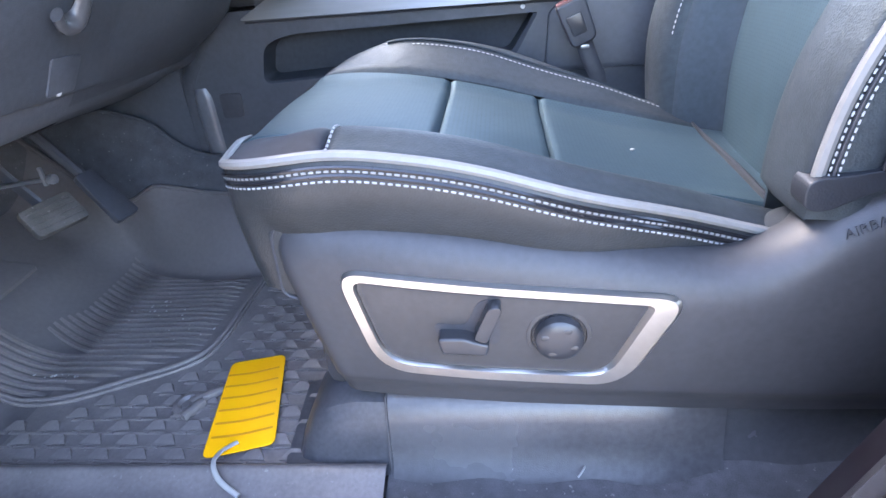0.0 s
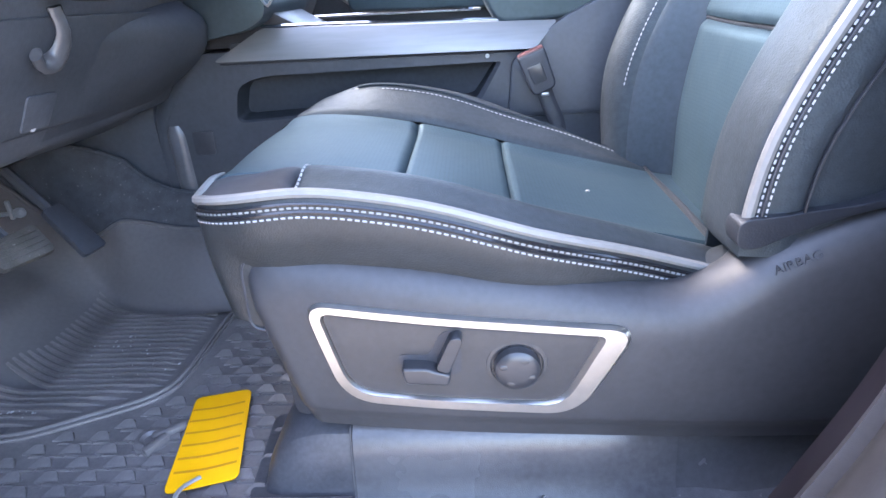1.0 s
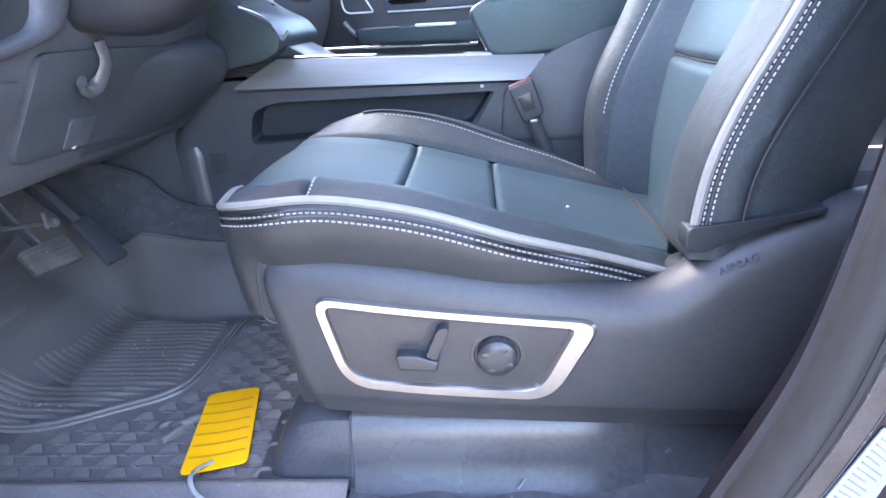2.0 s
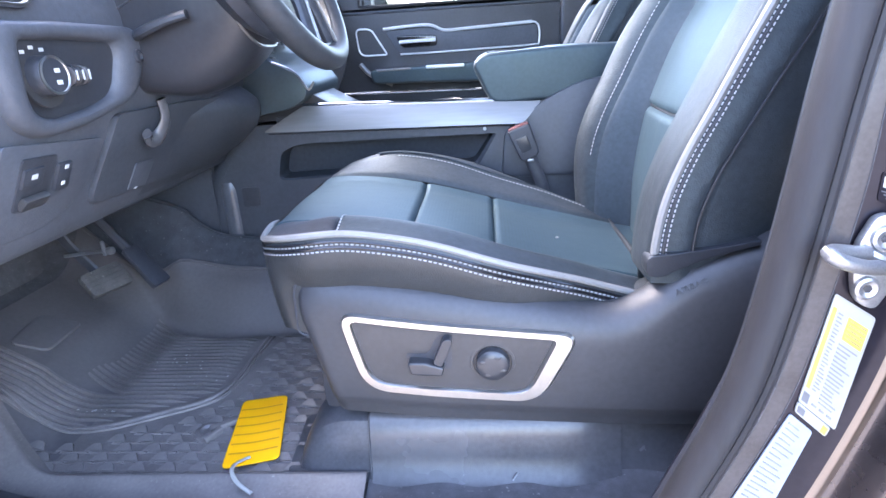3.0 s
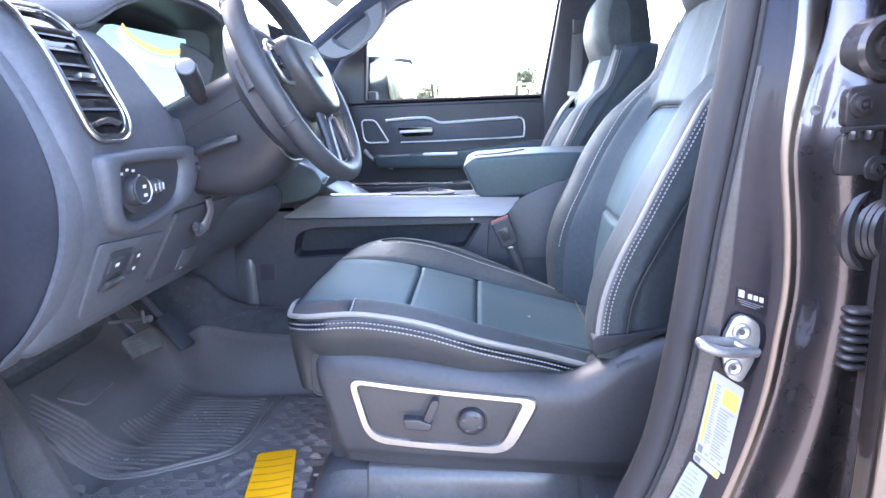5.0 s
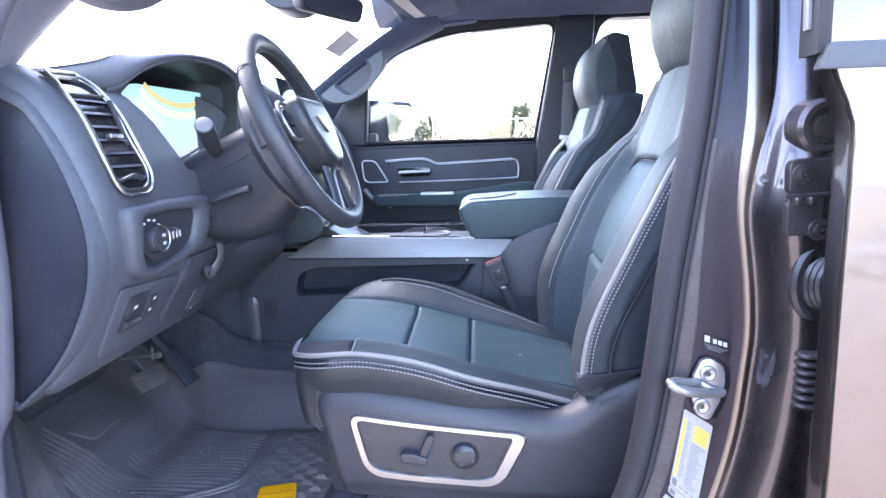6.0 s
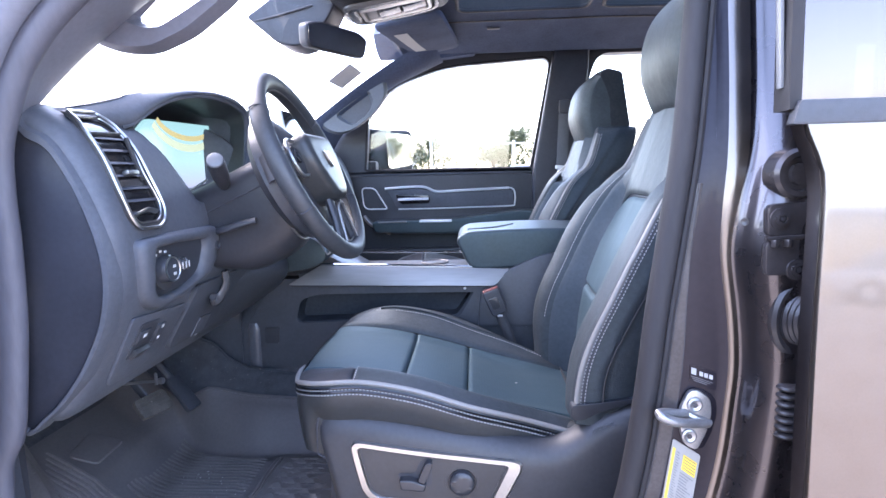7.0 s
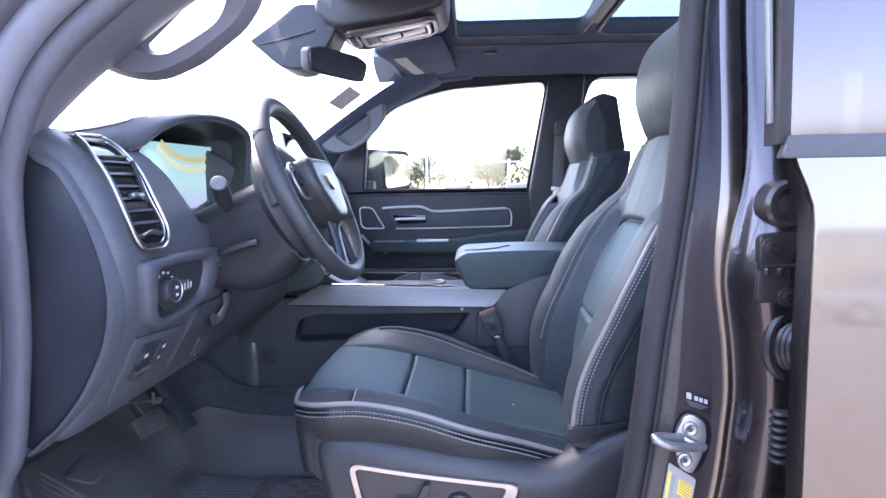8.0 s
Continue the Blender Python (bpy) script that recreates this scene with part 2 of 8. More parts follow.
# Lavender shine colour tints in the reflection of a hazy sky.
GLASS_TINT = glass("tinted rear glass", (0.12, 0.12, 0.135), 0.12, 0.12, (0.92, 0.80, 0.86))
GLASS_ROOF = glass("tinted roof glass", (0.17, 0.20, 0.215), 0.04)
ASPHALT = material("pale worn asphalt", (0.315, 0.262, 0.208), 0.9, grain=0.8, grain_size=120, vary=0.25, vary_size=0.4)
BARK = material("grey bark", (0.11, 0.085, 0.06), 0.9, grain=0.8, grain_size=40, vary=0.3)
LEAVES = material("green leaves", (0.042, 0.062, 0.020), 0.6, vary=0.5, vary_size=2.0, tint=(0.085, 0.095, 0.035))
CONCRETE = material("pale concrete", (0.42, 0.41, 0.38), 0.85, grain=0.5, grain_size=60, vary=0.15, vary_size=1.0)
TAN_WALL = material("tan rendered wall", (0.50, 0.36, 0.17), 0.8, grain=0.3, grain_size=60, vary=0.12, vary_size=1.0)
GALVANISED = material("galvanised pole", (0.42, 0.43, 0.44), 0.5, metal=0.5, vary=0.1)
CAR_WHITE = material("white car paint", (0.74, 0.75, 0.76), 0.25, vary=0.03, coat=0.8)
CAR_SILVER = material("silver car paint", (0.40, 0.42, 0.45), 0.28, metal=0.5, vary=0.05, coat=0.8)
TYRE = material("tyre rubber", (0.018, 0.018, 0.018), 0.85, grain=0.4, vary=0.2)


# ---- mesh builders ----
def obj(name, bm, mat, smooth=True, angle=38):
    me = bpy.data.meshes.new(name)
    bmesh.ops.remove_doubles(bm, verts=bm.verts, dist=1e-6)
    bmesh.ops.recalc_face_normals(bm, faces=bm.faces)
    if smooth:
        lim = radians(angle)
        for f in bm.faces:
            f.smooth = True
        for e in bm.edges:
            if len(e.link_faces) == 2 and e.calc_face_angle(0) > lim:
                e.smooth = False
    bm.to_mesh(me)
    bm.free()
    me.materials.append(mat)
    return new(name, me)


def thing(name, label, category, at=(0, 0, 0), group=""):
    e = new(name)
    e.empty_display_size = 0.05
    e.location = at
    return tagged(e, label, category, group)


def part(name, bm, mat, parent, label="", smooth=True, angle=38):
    o = obj(name, bm, mat, smooth, angle)
    o.parent = parent
    if parent.type == "EMPTY":
        o.matrix_parent_inverse = Matrix.Translation(-Vector(parent.location))
    return tagged(o, label)


def solo(name, bm, mat, label, category="", kind="", group="", smooth=True, angle=38):
    return tagged(obj(name, bm, mat, smooth, angle), label, category, group, kind)


def merge(*bms):
    out = bmesh.new()
    for b in bms:
        me = bpy.data.meshes.new("tmp")
        b.to_mesh(me)
        out.from_mesh(me)
        bpy.data.meshes.remove(me)
        b.free()
    return out


def moved(bm, m):
    bmesh.ops.transform(bm, matrix=m, verts=bm.verts)
    return bm


def smooth01(a, b, x):
    t = min(1.0, max(0.0, (x - a) / (b - a)))
    return t * t * (3 - 2 * t)


def curve1(pairs, x):
    """Smooth interpolation through (x, value) pairs."""
    if x <= pairs[0][0]:
        return pairs[0][1]
    if x >= pairs[-1][0]:
        return pairs[-1][1]
    for i in range(len(pairs) - 1):
        (x0, y0), (x1, y1) = pairs[i], pairs[i + 1]
        if x0 <= x <= x1:
            h = x1 - x0
            m0 = (y1 - pairs[i - 1][1]) / (x1 - pairs[i - 1][0]) if i else (y1 - y0) / h
            m1 = (pairs[i + 2][1] - y0) / (pairs[i + 2][0] - x0) if i + 2 < len(pairs) else (y1 - y0) / h
            t = (x - x0) / h
            return ((2 * t ** 3 - 3 * t * t + 1) * y0 + (t ** 3 - 2 * t * t + t) * h * m0
                    + (3 * t * t - 2 * t ** 3) * y1 + (t ** 3 - t * t) * h * m1)


def spline(points, n, closed=False):
    """n points at even spacing on a smooth curve through the points."""
    p = [Vector(q) for q in points]
    k = len(p)
    fine = []
    for i in range(k if closed else k - 1):
        a, b = p[i], p[(i + 1) % k]
        before = p[i - 1] if closed or i else a + (a - b)
        after = p[(i + 2) % k] if closed or i + 2 < k else b + (b - a)
        for j in range(16):
            t = j / 16
            fine.append(0.5 * (2 * a + (b - before) * t + (2 * before - 5 * a + 4 * b - after) * t * t
                               + (3 * a - before - 3 * b + after) * t ** 3))
    fine.append(p[0] if closed else p[-1])
    run = [0.0]
    for a, b in zip(fine, fine[1:]):
        run.append(run[-1] + (b - a).length)
    out, j = [], 0
    for i in range(n):
        s = run[-1] * i / (n if closed else n - 1)
        while j < len(run) - 2 and run[j + 1] < s:
            j += 1
        w = (s - run[j]) / max(1e-9, run[j + 1] - run[j])
        out.append(fine[j].lerp(fine[j + 1], min(1, max(0, w))))
    return out


def round_poly(points, radius, n=5):
    """2D outline with rounded corners; radius is one number or one for each corner."""
    k, out = len(points), []
    for i, q in enumerate(points):
        r = radius[i] if isinstance(radius, (list, tuple)) else radius
        q, a, b = Vector(q), Vector(points[i - 1]), Vector(points[(i + 1) % k])
        da, db = (a - q), (b - q)
        r = min(r, da.length * 0.49, db.length * 0.49)
        s, e = q + da.normalized() * r, q + db.normalized() * r
        for j in range(n + 1):
            t = j / n
            out.append((1 - t) ** 2 * s + 2 * t * (1 - t) * q + t * t * e)
    return out


def dense(outline, each=4):
    """The same outline with points put in along its straight runs."""
    out, k = [], len(outline)
    for i in range(k):
        a, b = Vector(outline[i]), Vector(outline[(i + 1) % k])
        out += [a.lerp(b, j / each) for j in range(each)]
    return out


def loft(rings, closed=True, caps=True):
    bm = bmesh.new()
    vs = [[bm.verts.new(p) for p in r] for r in rings]
    n = len(rings[0])
    for a, b in zip(vs, vs[1:]):
        for i in range(n if closed else n - 1):
            bm.faces.new((a[i], a[(i + 1) % n], b[(i + 1) % n], b[i]))
    if caps and closed:
        bm.faces.new(vs[0])
        bm.faces.new(vs[-1])
    return bm


def sheet(fn, nu, nv, us=None):
    """A grid of fn(u, v) for u, v in 0..1."""
    return loft([[fn(i / nu, j / nv) for j in range(nv + 1)] for i in range(nu + 1)], closed=False, caps=False)


def tube(path, radius, n=8, closed=False, flat=1.0, up=None):
    """A round or flattened bar along a path; radius is a number or a function of 0..1."""
    pts = [Vector(p) for p in path]
    k, rings = len(pts), []
    side = None
    for i, p in enumerate(pts):
        if closed:
            d = pts[(i + 1) % k] - pts[i - 1]
        else:
            d = pts[min(i + 1, k - 1)] - pts[max(i - 1, 0)]
        d.normalize()
        if up is not None:
            side = d.cross(Vector(up)).normalized()
        elif side is None:
            side = d.orthogonal().normalized()
        else:
            side = (side - d * side.dot(d)).normalized()
        other = d.cross(side)
        r = radius(i / (k - 1)) if callable(radius) else radius
        rings.append([p + side * (r * math.cos(a)) + other * (r * flat * math.sin(a)) for a in (2 * math.pi * j / n for j in range(n))])
    if closed:
        rings.append(rings[0])
    return loft(rings, caps=not closed)


def place2(plane, a, b, c):
    """plane names the two axes of (a, b); c goes on the third."""
    return {"xz": Vector((a, c, b)), "yz": Vector((c, a, b)), "xy": Vector((a, b, c))}[plane]


def slab(outline, c0, c1, plane="xz", bevel=0.0, seg=2):
    """An outline drawn out from c0 to c1, its rims bevelled."""
    bm = bmesh.new()
    lo = [bm.verts.new(place2(plane, p[0], p[1], c0)) for p in outline]
    hi = [bm.verts.new(place2(plane, p[0], p[1], c1)) for p in outline]
    n = len(outline)
    bm.faces.new(lo)
    bm.faces.new(list(reversed(hi)))
    for i in range(n):
        bm.faces.new((lo[i], hi[i], hi[(i + 1) % n], lo[(i + 1) % n]))
    bmesh.ops.recalc_face_normals(bm, faces=bm.faces)
    if bevel:
        rim = [e for e in bm.edges if all(v in set(lo) for v in e.verts) or all(v in set(hi) for v in e.verts)]
        bmesh.ops.bevel(bm, geom=rim, offset=bevel, segments=seg, profile=0.6, affect="EDGES", clamp_overlap=True)
    return bm


def box(center, size, bevel=0.0, seg=2, m=None):
    bm = bmesh.new()
    bmesh.ops.create_cube(bm, size=1.0)
    bmesh.ops.scale(bm, vec=size, verts=bm.verts)
    if bevel:
        bmesh.ops.bevel(bm, geom=list(bm.edges), offset=bevel, segments=seg, profile=0.6, affect="EDGES", clamp_overlap=True)
    if m is not None:
        bmesh.ops.transform(bm, matrix=m, verts=bm.verts)
    bmesh.ops.translate(bm, vec=center, verts=bm.verts)
    return bm


def aim(way, up=(0, 0, 1)):
    """A turn that sends the z axis along way."""
    return Vector(way).to_track_quat("Z", "Y").to_matrix().to_4x4()


def lathe(profile, at, way, n=24):
    """(radius, height) pairs turned about an axis at a point."""
    m = Matrix.Translation(at) @ aim(way)
    rings = [[m @ Vector((r * math.cos(a), r * math.sin(a), h)) for a in (2 * math.pi * j / n for j in range(n))] for r, h in profile]
    return loft(rings, caps=True)


def blob(center, size, power=2.6, n=24, m=None):
    """A rounded block: a superellipsoid."""
    def f(t, e):
        return math.copysign(abs(t) ** e, t)
    e = 2.0 / power
    rings = []
    for i in range(1, n):
        a = -math.pi / 2 + math.pi * i / n
        ring = []
        for j in range(n * 2):
            b = 2 * math.pi * j / (n * 2)
            ring.append(Vector((size[0] / 2 * f(math.cos(a), e) * f(math.cos(b), e), size[1] / 2 * f(math.cos(a), e) * f(math.sin(b), e), size[2] / 2 * f(math.sin(a), e))))
        rings.append(ring)
    bm = loft(rings)
    if m is not None:
        bmesh.ops.transform(bm, matrix=m, verts=bm.verts)
    bmesh.ops.translate(bm, vec=center, verts=bm.verts)
    return bm


def stitches(path, normal, length=0.0048, pitch=0.0072, r=0.0009):
    """A row of short thread stitches along a path; normal lifts them off the cloth."""
    pts = [Vector(p) for p in path]
    run = [0.0]
    for a, b in zip(pts, pts[1:]):
        run.append(run[-1] + (b - a).length)
    bm, s, j = bmesh.new(), 0.0, 0

    def at(d):
        i = 0
        while i < len(run) - 2 and run[i + 1] < d:
            i += 1
        return pts[i].lerp(pts[i + 1], (d - run[i]) / max(1e-9, run[i + 1] - run[i]))
    while s + length < run[-1]:
        a, b = at(s), at(s + length)
        d = (b - a).normalized()
        nrm = Vector(normal(s / run[-1]) if callable(normal) else normal).normalized()
        side = d.cross(nrm).normalized()
        mid = (a + b) / 2
        ring0 = [bm.verts.new(a + side * r * c + nrm * r * e) for c, e in ((-1, 0), (0, 0.7), (1, 0))]
        ring1 = [bm.verts.new(mid + side * r * 1.2 * c + nrm * r * 1.3 * e) for c, e in ((-1, -0.2), (0, 1), (1, -0.2))]
        ring2 = [bm.verts.new(b + side * r * c + nrm * r * e) for c, e in ((-1, 0), (0, 0.7), (1, 0))]
        for p, q in ((ring0, ring1), (ring1, ring2)):
            for i in range(2):
                bm.faces.new((p[i], p[i + 1], q[i + 1], q[i]))
        s += pitch
    return bm


def letters(words, size, depth, m):
    """A word as a mesh, in Blender's own font."""
    c = bpy.data.curves.new("words", "FONT")
    c.body, c.size, c.extrude, c.align_x, c.align_y = words, size, depth, "CENTER", "CENTER"
    o = bpy.data.objects.new("words", c)
    scene.collection.objects.link(o)
    me = bpy.data.meshes.new_from_object(o)
    bm = bmesh.new()
    bm.from_mesh(me)
    bpy.data.objects.remove(o)
    bpy.data.meshes.remove(me)
    bmesh.ops.transform(bm, matrix=m, verts=bm.verts)
    return bm


def ring_band(outer, inner, c0, c1, plane="xz", round_=0.35):
    """A frame between two outlines of equal count, raised from c0 to c1 with softened rims."""
    def lay(o, c):
        return [place2(plane, p[0], p[1], c) for p in o]
    mid_o = [Vector(a).lerp(Vector(b), 0.16) for a, b in zip(outer, inner)]
    mid_i = [Vector(a).lerp(Vector(b), 0.84) for a, b in zip(outer, inner)]
    h = c0 + (c1 - c0) * round_
    rings = [lay(outer, c0), lay(outer, h), lay(mid_o, c1), lay(mid_i, c1), lay(inner, h), lay(inner, c0)]
    return loft(rings, caps=False)

# ---- seats ----
SEAT_X0, SEAT_X1 = -0.232, 0.31
PIPE_Z = [(-0.24, 0.956), (-0.20, 0.974), (-0.115, 0.986), (-0.04, 0.978), (0.03, 0.961), (0.107, 0.932), (0.18, 0.904), (0.247, 0.877), (0.31, 0.856), (0.37, 0.842)]
MID_Z = [(-0.24, 0.948), (-0.215, 0.960), (-0.15, 0.960), (-0.04, 0.939), (0.086, 0.906), (0.19, 0.876), (0.31, 0.852), (0.37, 0.842)]
EDGE = [(0.86, 0.277), (0.94, 0.278), (1.0, 0.286), (1.055, 0.304), (1.113, 0.331), (1.196, 0.370), (1.282, 0.417), (1.312, 0.444), (1.345, 0.480), (1.42, 0.510), (1.48, 0.530)]
HOLLOW = [(0.86, 0.343), (0.95, 0.343), (1.05, 0.357), (1.10, 0.371), (1.18, 0.402), (1.241, 0.434), (1.28, 0.449), (1.35, 0.470), (1.42, 0.491), (1.48, 0.512)]
CREST_OUT = [(0.88, 0.018), (1.0, 0.027), (1.13, 0.030), (1.20, 0.030), (1.27, 0.020), (1.31, 0.004), (1.40, 0.0)]
FOLD_X = [(0.86, 0.322), (0.952, 0.326), (0.991, 0.331), (1.033, 0.345), (1.077, 0.366), (1.118, 0.387), (1.148, 0.403), (1.26, 0.468), (1.40, 0.56), (1.48, 0.62)]
HALF_W = [(0.86, 0.250), (1.20, 0.257), (1.26, 0.250), (1.31, 0.236), (1.36, 0.225), (1.42, 0.206), (1.46, 0.180), (1.48, 0.14)]


def cushion_half(x, wide=0.27):
    """Half the cushion's width at x: its front corners are rounded."""
    r, t = 0.10, min(x - SEAT_X0, 0.10)
    wide -= 0.060 * smooth01(0.04, 0.29, x)
    return wide - r + math.sqrt(max(0.0, r * r - (r - t) ** 2))


def cushion_z(x, d):
    edge = cushion_half(x)
    a = abs(d) / edge * 0.27
    t = smooth01(0.115, 0.225, a)
    crest = 0.009 * smooth01(SEAT_X0, SEAT_X0 + 0.12, x) * math.exp(-((a - 0.232) / 0.022) ** 2)
    return curve1(MID_Z, x) * (1 - t) + (curve1(PIPE_Z, x)) * t + crest


def back_x(z, d):
    """Front face of the backrest at height z, d from its middle (minus: the door side, flattened by use)."""
    a = abs(d) / curve1(HALF_W, z) * 0.25
    rim, deep = curve1(EDGE, z) - 0.005, curve1(HOLLOW, z)
    crest = curve1(CREST_OUT, z) * (1.0 if d > 0 else 0.12)
    wall = rim + (deep - rim) * 0.12
    return curve1([(0.0, deep - 0.008), (0.08, deep - 0.004), (0.125, deep), (0.138, deep - 0.004), (0.162, wall), (0.185, rim - crest * 0.75), (0.212, rim - crest), (0.250, rim)], a)


def puffed(fn, a0, a1, b0, b1, nu, nv, roll=0.012, deep=0.007, lift=None):
    """A padded panel over a0..a1, b0(a)..b1(a), its rims rolled down into the seams; fn(a, b, drop) gives the place."""
    def at(u, v):
        a = a0 + (a1 - a0) * u
        lo, hi = b0(a), b1(a)
        b = lo + (hi - lo) * v
        near = min(u * (a1 - a0), (1 - u) * (a1 - a0), v * (hi - lo), (1 - v) * (hi - lo))
        q = max(0.0, 1 - near / roll)
        return fn(a, b, deep * (1 - math.sqrt(max(0.0, 1 - q * q))))
    return sheet(at, nu, nv)


def build_seat(name, label, yc, sgn, driver):
    seat = thing(name, label, "car seat", (0.05, yc, 0.60), "front seats")

    def P(x, d, z):
        return Vector((x, yc + sgn * d, z))

    # cushion
    def bulge(x, d):
        return -0.016 * max(0.0, 1 - (d / 0.19) ** 2) * (1 - smooth01(SEAT_X0, SEAT_X0 + 0.15, x))

    def top(a, b, drop):
        return P(a + bulge(a, b), b, cushion_z(a, b) - drop)
    inner_lo, inner_hi = (lambda x: -0.155 + 0.02 * smooth01(0, 0.3, x)), (lambda x: 0.155 - 0.01 * smooth01(0, 0.3, x))
    lo, hi = (lambda x: -cushion_half(x)), (lambda x: cushion_half(x, 0.285))
    for a0, a1, b0, b1, mat, nm, lab in (
            (SEAT_X0, -0.113, lo, inner_lo, SUEDE, "corner_patch", "dark suede corner patch"),
            (-0.113, 0.365, lo, inner_lo, LEATHER, "bolster", ""),
            (SEAT_X0, 0.365, inner_hi, hi, LEATHER, "bolster", ""),
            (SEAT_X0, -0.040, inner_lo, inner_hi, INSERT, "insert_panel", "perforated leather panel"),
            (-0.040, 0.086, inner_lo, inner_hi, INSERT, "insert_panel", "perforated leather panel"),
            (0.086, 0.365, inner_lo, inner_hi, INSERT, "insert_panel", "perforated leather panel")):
        deep = 0.010 if nm == "insert_panel" else 0.006
        part(nm, puffed(top, a0, a1, b0, b1, 64, 30, 0.011, deep), mat, seat, lab)

    rim = []
    for i in range(41):
        x = SEAT_X1 - (SEAT_X1 - SEAT_X0 - 0.10) * i / 40
        rim.append((x, -cushion_half(x)))
    for i in range(1, 13):
        a = math.pi / 2 * i / 12
        rim.append((SEAT_X0 + 0.10 - 0.10 * math.sin(a), -0.17 - 0.10 * math.cos(a)))
    for i in range(1, 24):
        rim.append((SEAT_X0, -0.17 + 0.355 * i / 24))
    for i in range(0, 13):
        a = math.pi / 2 * (1 - i / 12)
        rim.append((SEAT_X0 + 0.10 - 0.10 * math.sin(a), 0.185 + 0.10 * math.cos(a)))
    for i in range(1, 41):
        x = SEAT_X0 + 0.10 + (SEAT_X1 - SEAT_X0 - 0.10) * i / 40
        rim.append((x, cushion_half(x, 0.285)))

    def outward(i):
        a, b = Vector(rim[max(0, i - 1)]), Vector(rim[min(len(rim) - 1, i + 1)])
        d = (b - a).normalized()
        return Vector((d.y, -d.x))

    def rim_at(i, out, down):
        n = outward(i)
        x, d = rim[i]
        return P(x + bulge(x, d) + n.x * out, d + n.y * out, cushion_z(x, d) - 0.003 - down)
    flip = -1 if (outward(5).y > 0) else 1
    fall = [(0.0, 0.0), (0.003, 0.004), (0.004, 0.010), (0.0052, 0.018), (0.0045, 0.030), (-0.003, 0.05), (-0.016, 0.072), (-0.028, 0.10), (-0.042, 0.155)]
    drop = [(0.0, 0.0), (0.003, 0.004), (0.004, 0.010), (0.0052, 0.018), (0.0055, 0.030), (0.005, 0.05), (0.003, 0.072), (0.0, 0.100), (-0.005, 0.132)]

    def skirt_row(i):
        """Hangs deep and straight round the front, tucks in along the sides."""
        k = smooth01(-0.210, -0.186, rim_at(i, 0, 0).x)
        return [rim_at(i, flip * (a[0] + (b[0] - a[0]) * k), a[1] + (b[1] - a[1]) * k) for a, b in zip(drop, fall)]
    skirt = loft([skirt_row(i) for i in range(len(rim))], closed=False, caps=False)
    part("skirt", skirt, LEATHER_SIDE, seat, "charcoal vinyl cushion skirt")
    piped = [rim_at(i, flip * 0.0025, -0.001) for i in range(2, 58)]
    part("piping", tube(piped, lambda t: 0.0046 * min(1, 12 * (1 - t) + 0.3), 8), PIPING, seat, "light grey piping")
    seam = [rim_at(i, flip * 0.0052, 0.0085) for i in range(2, 62)]
    part("seam_cord", tube(seam, 0.0020, 6), GLOSS_BLACK, seat)
    part("seam_groove", tube([rim_at(i, flip * 0.0046, 0.0160) for i in range(2, 62)], 0.0022, 6), GLOSS_BLACK, seat, "dark groove between the stitch rows")
    for down in (0.0118, 0.0202):
        row = [rim_at(i, flip * (0.0053 if down < 0.02 else 0.0060), down) for i in range(2, 62)]
        part("stitching", stitches(row, (0, -sgn, 0.15), 0.0042, 0.0064, 0.0009), THREAD, seat, "white twin stitching")
    cross = [P(-0.108, b, cushion_z(-0.108, b) + 0.0005) for b in [-cushion_half(-0.108) + 0.10 * i / 14 for i in range(15)]]
    part("stitching", stitches(cross, (0, 0, 1), 0.0048, 0.0068, 0.0011), THREAD, seat)
    far = [P(x, b, cushion_z(x, b) + 0.0008) for x, b in [(-0.10 + 0.37 * i / 40, 0.212 - 0.040 * (i / 40) ** 2) for i in range(41)]]
    part("stitching", stitches(far, (0, 0, 1), 0.0048, 0.0072, 0.0010), THREAD, seat)
    welt = [P(x, b, cushion_z(x, b) + 0.002) for x, b in [(-0.14 + 0.42 * i / 40, 0.222 - 0.040 * (i / 40) ** 2) for i in range(41)]]
    part("piping", tube(welt, lambda t: 0.0022 * (1 - 0.8 * t), 6), LEATHER, seat)

    welt = [P(0.309 + 0.004 * math.cos(9 * d), d, cushion_z(0.309, d) + 0.0008) for d in [0.155 - 0.385 * i / 30 for i in range(31)]]
    # Added dark blob: the gap behind the cushion is only shade.
    part("tuck", blob(P(0.316, -0.205, 0.846), (0.10, 0.064, 0.075), 3.0, 16), TUCK, seat, "dark filler standing for the shaded gap behind the cushion")
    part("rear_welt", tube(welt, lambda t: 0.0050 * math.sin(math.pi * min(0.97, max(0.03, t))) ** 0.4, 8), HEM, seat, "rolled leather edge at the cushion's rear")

    # backrest
    def front(z, d, drop):
        z2 = z + 0.018 * (1 - 2 * min(1.0, abs(d) / 0.128) ** 4) * math.exp(-((z - 1.27) / 0.07) ** 2)
        return P(back_x(z2, d) + drop, d, z2)

    def sunk(z, d, drop):
        return front(z, d, drop + 0.003)
    def across(k):
        return lambda z: k * curve1(HALF_W, z)
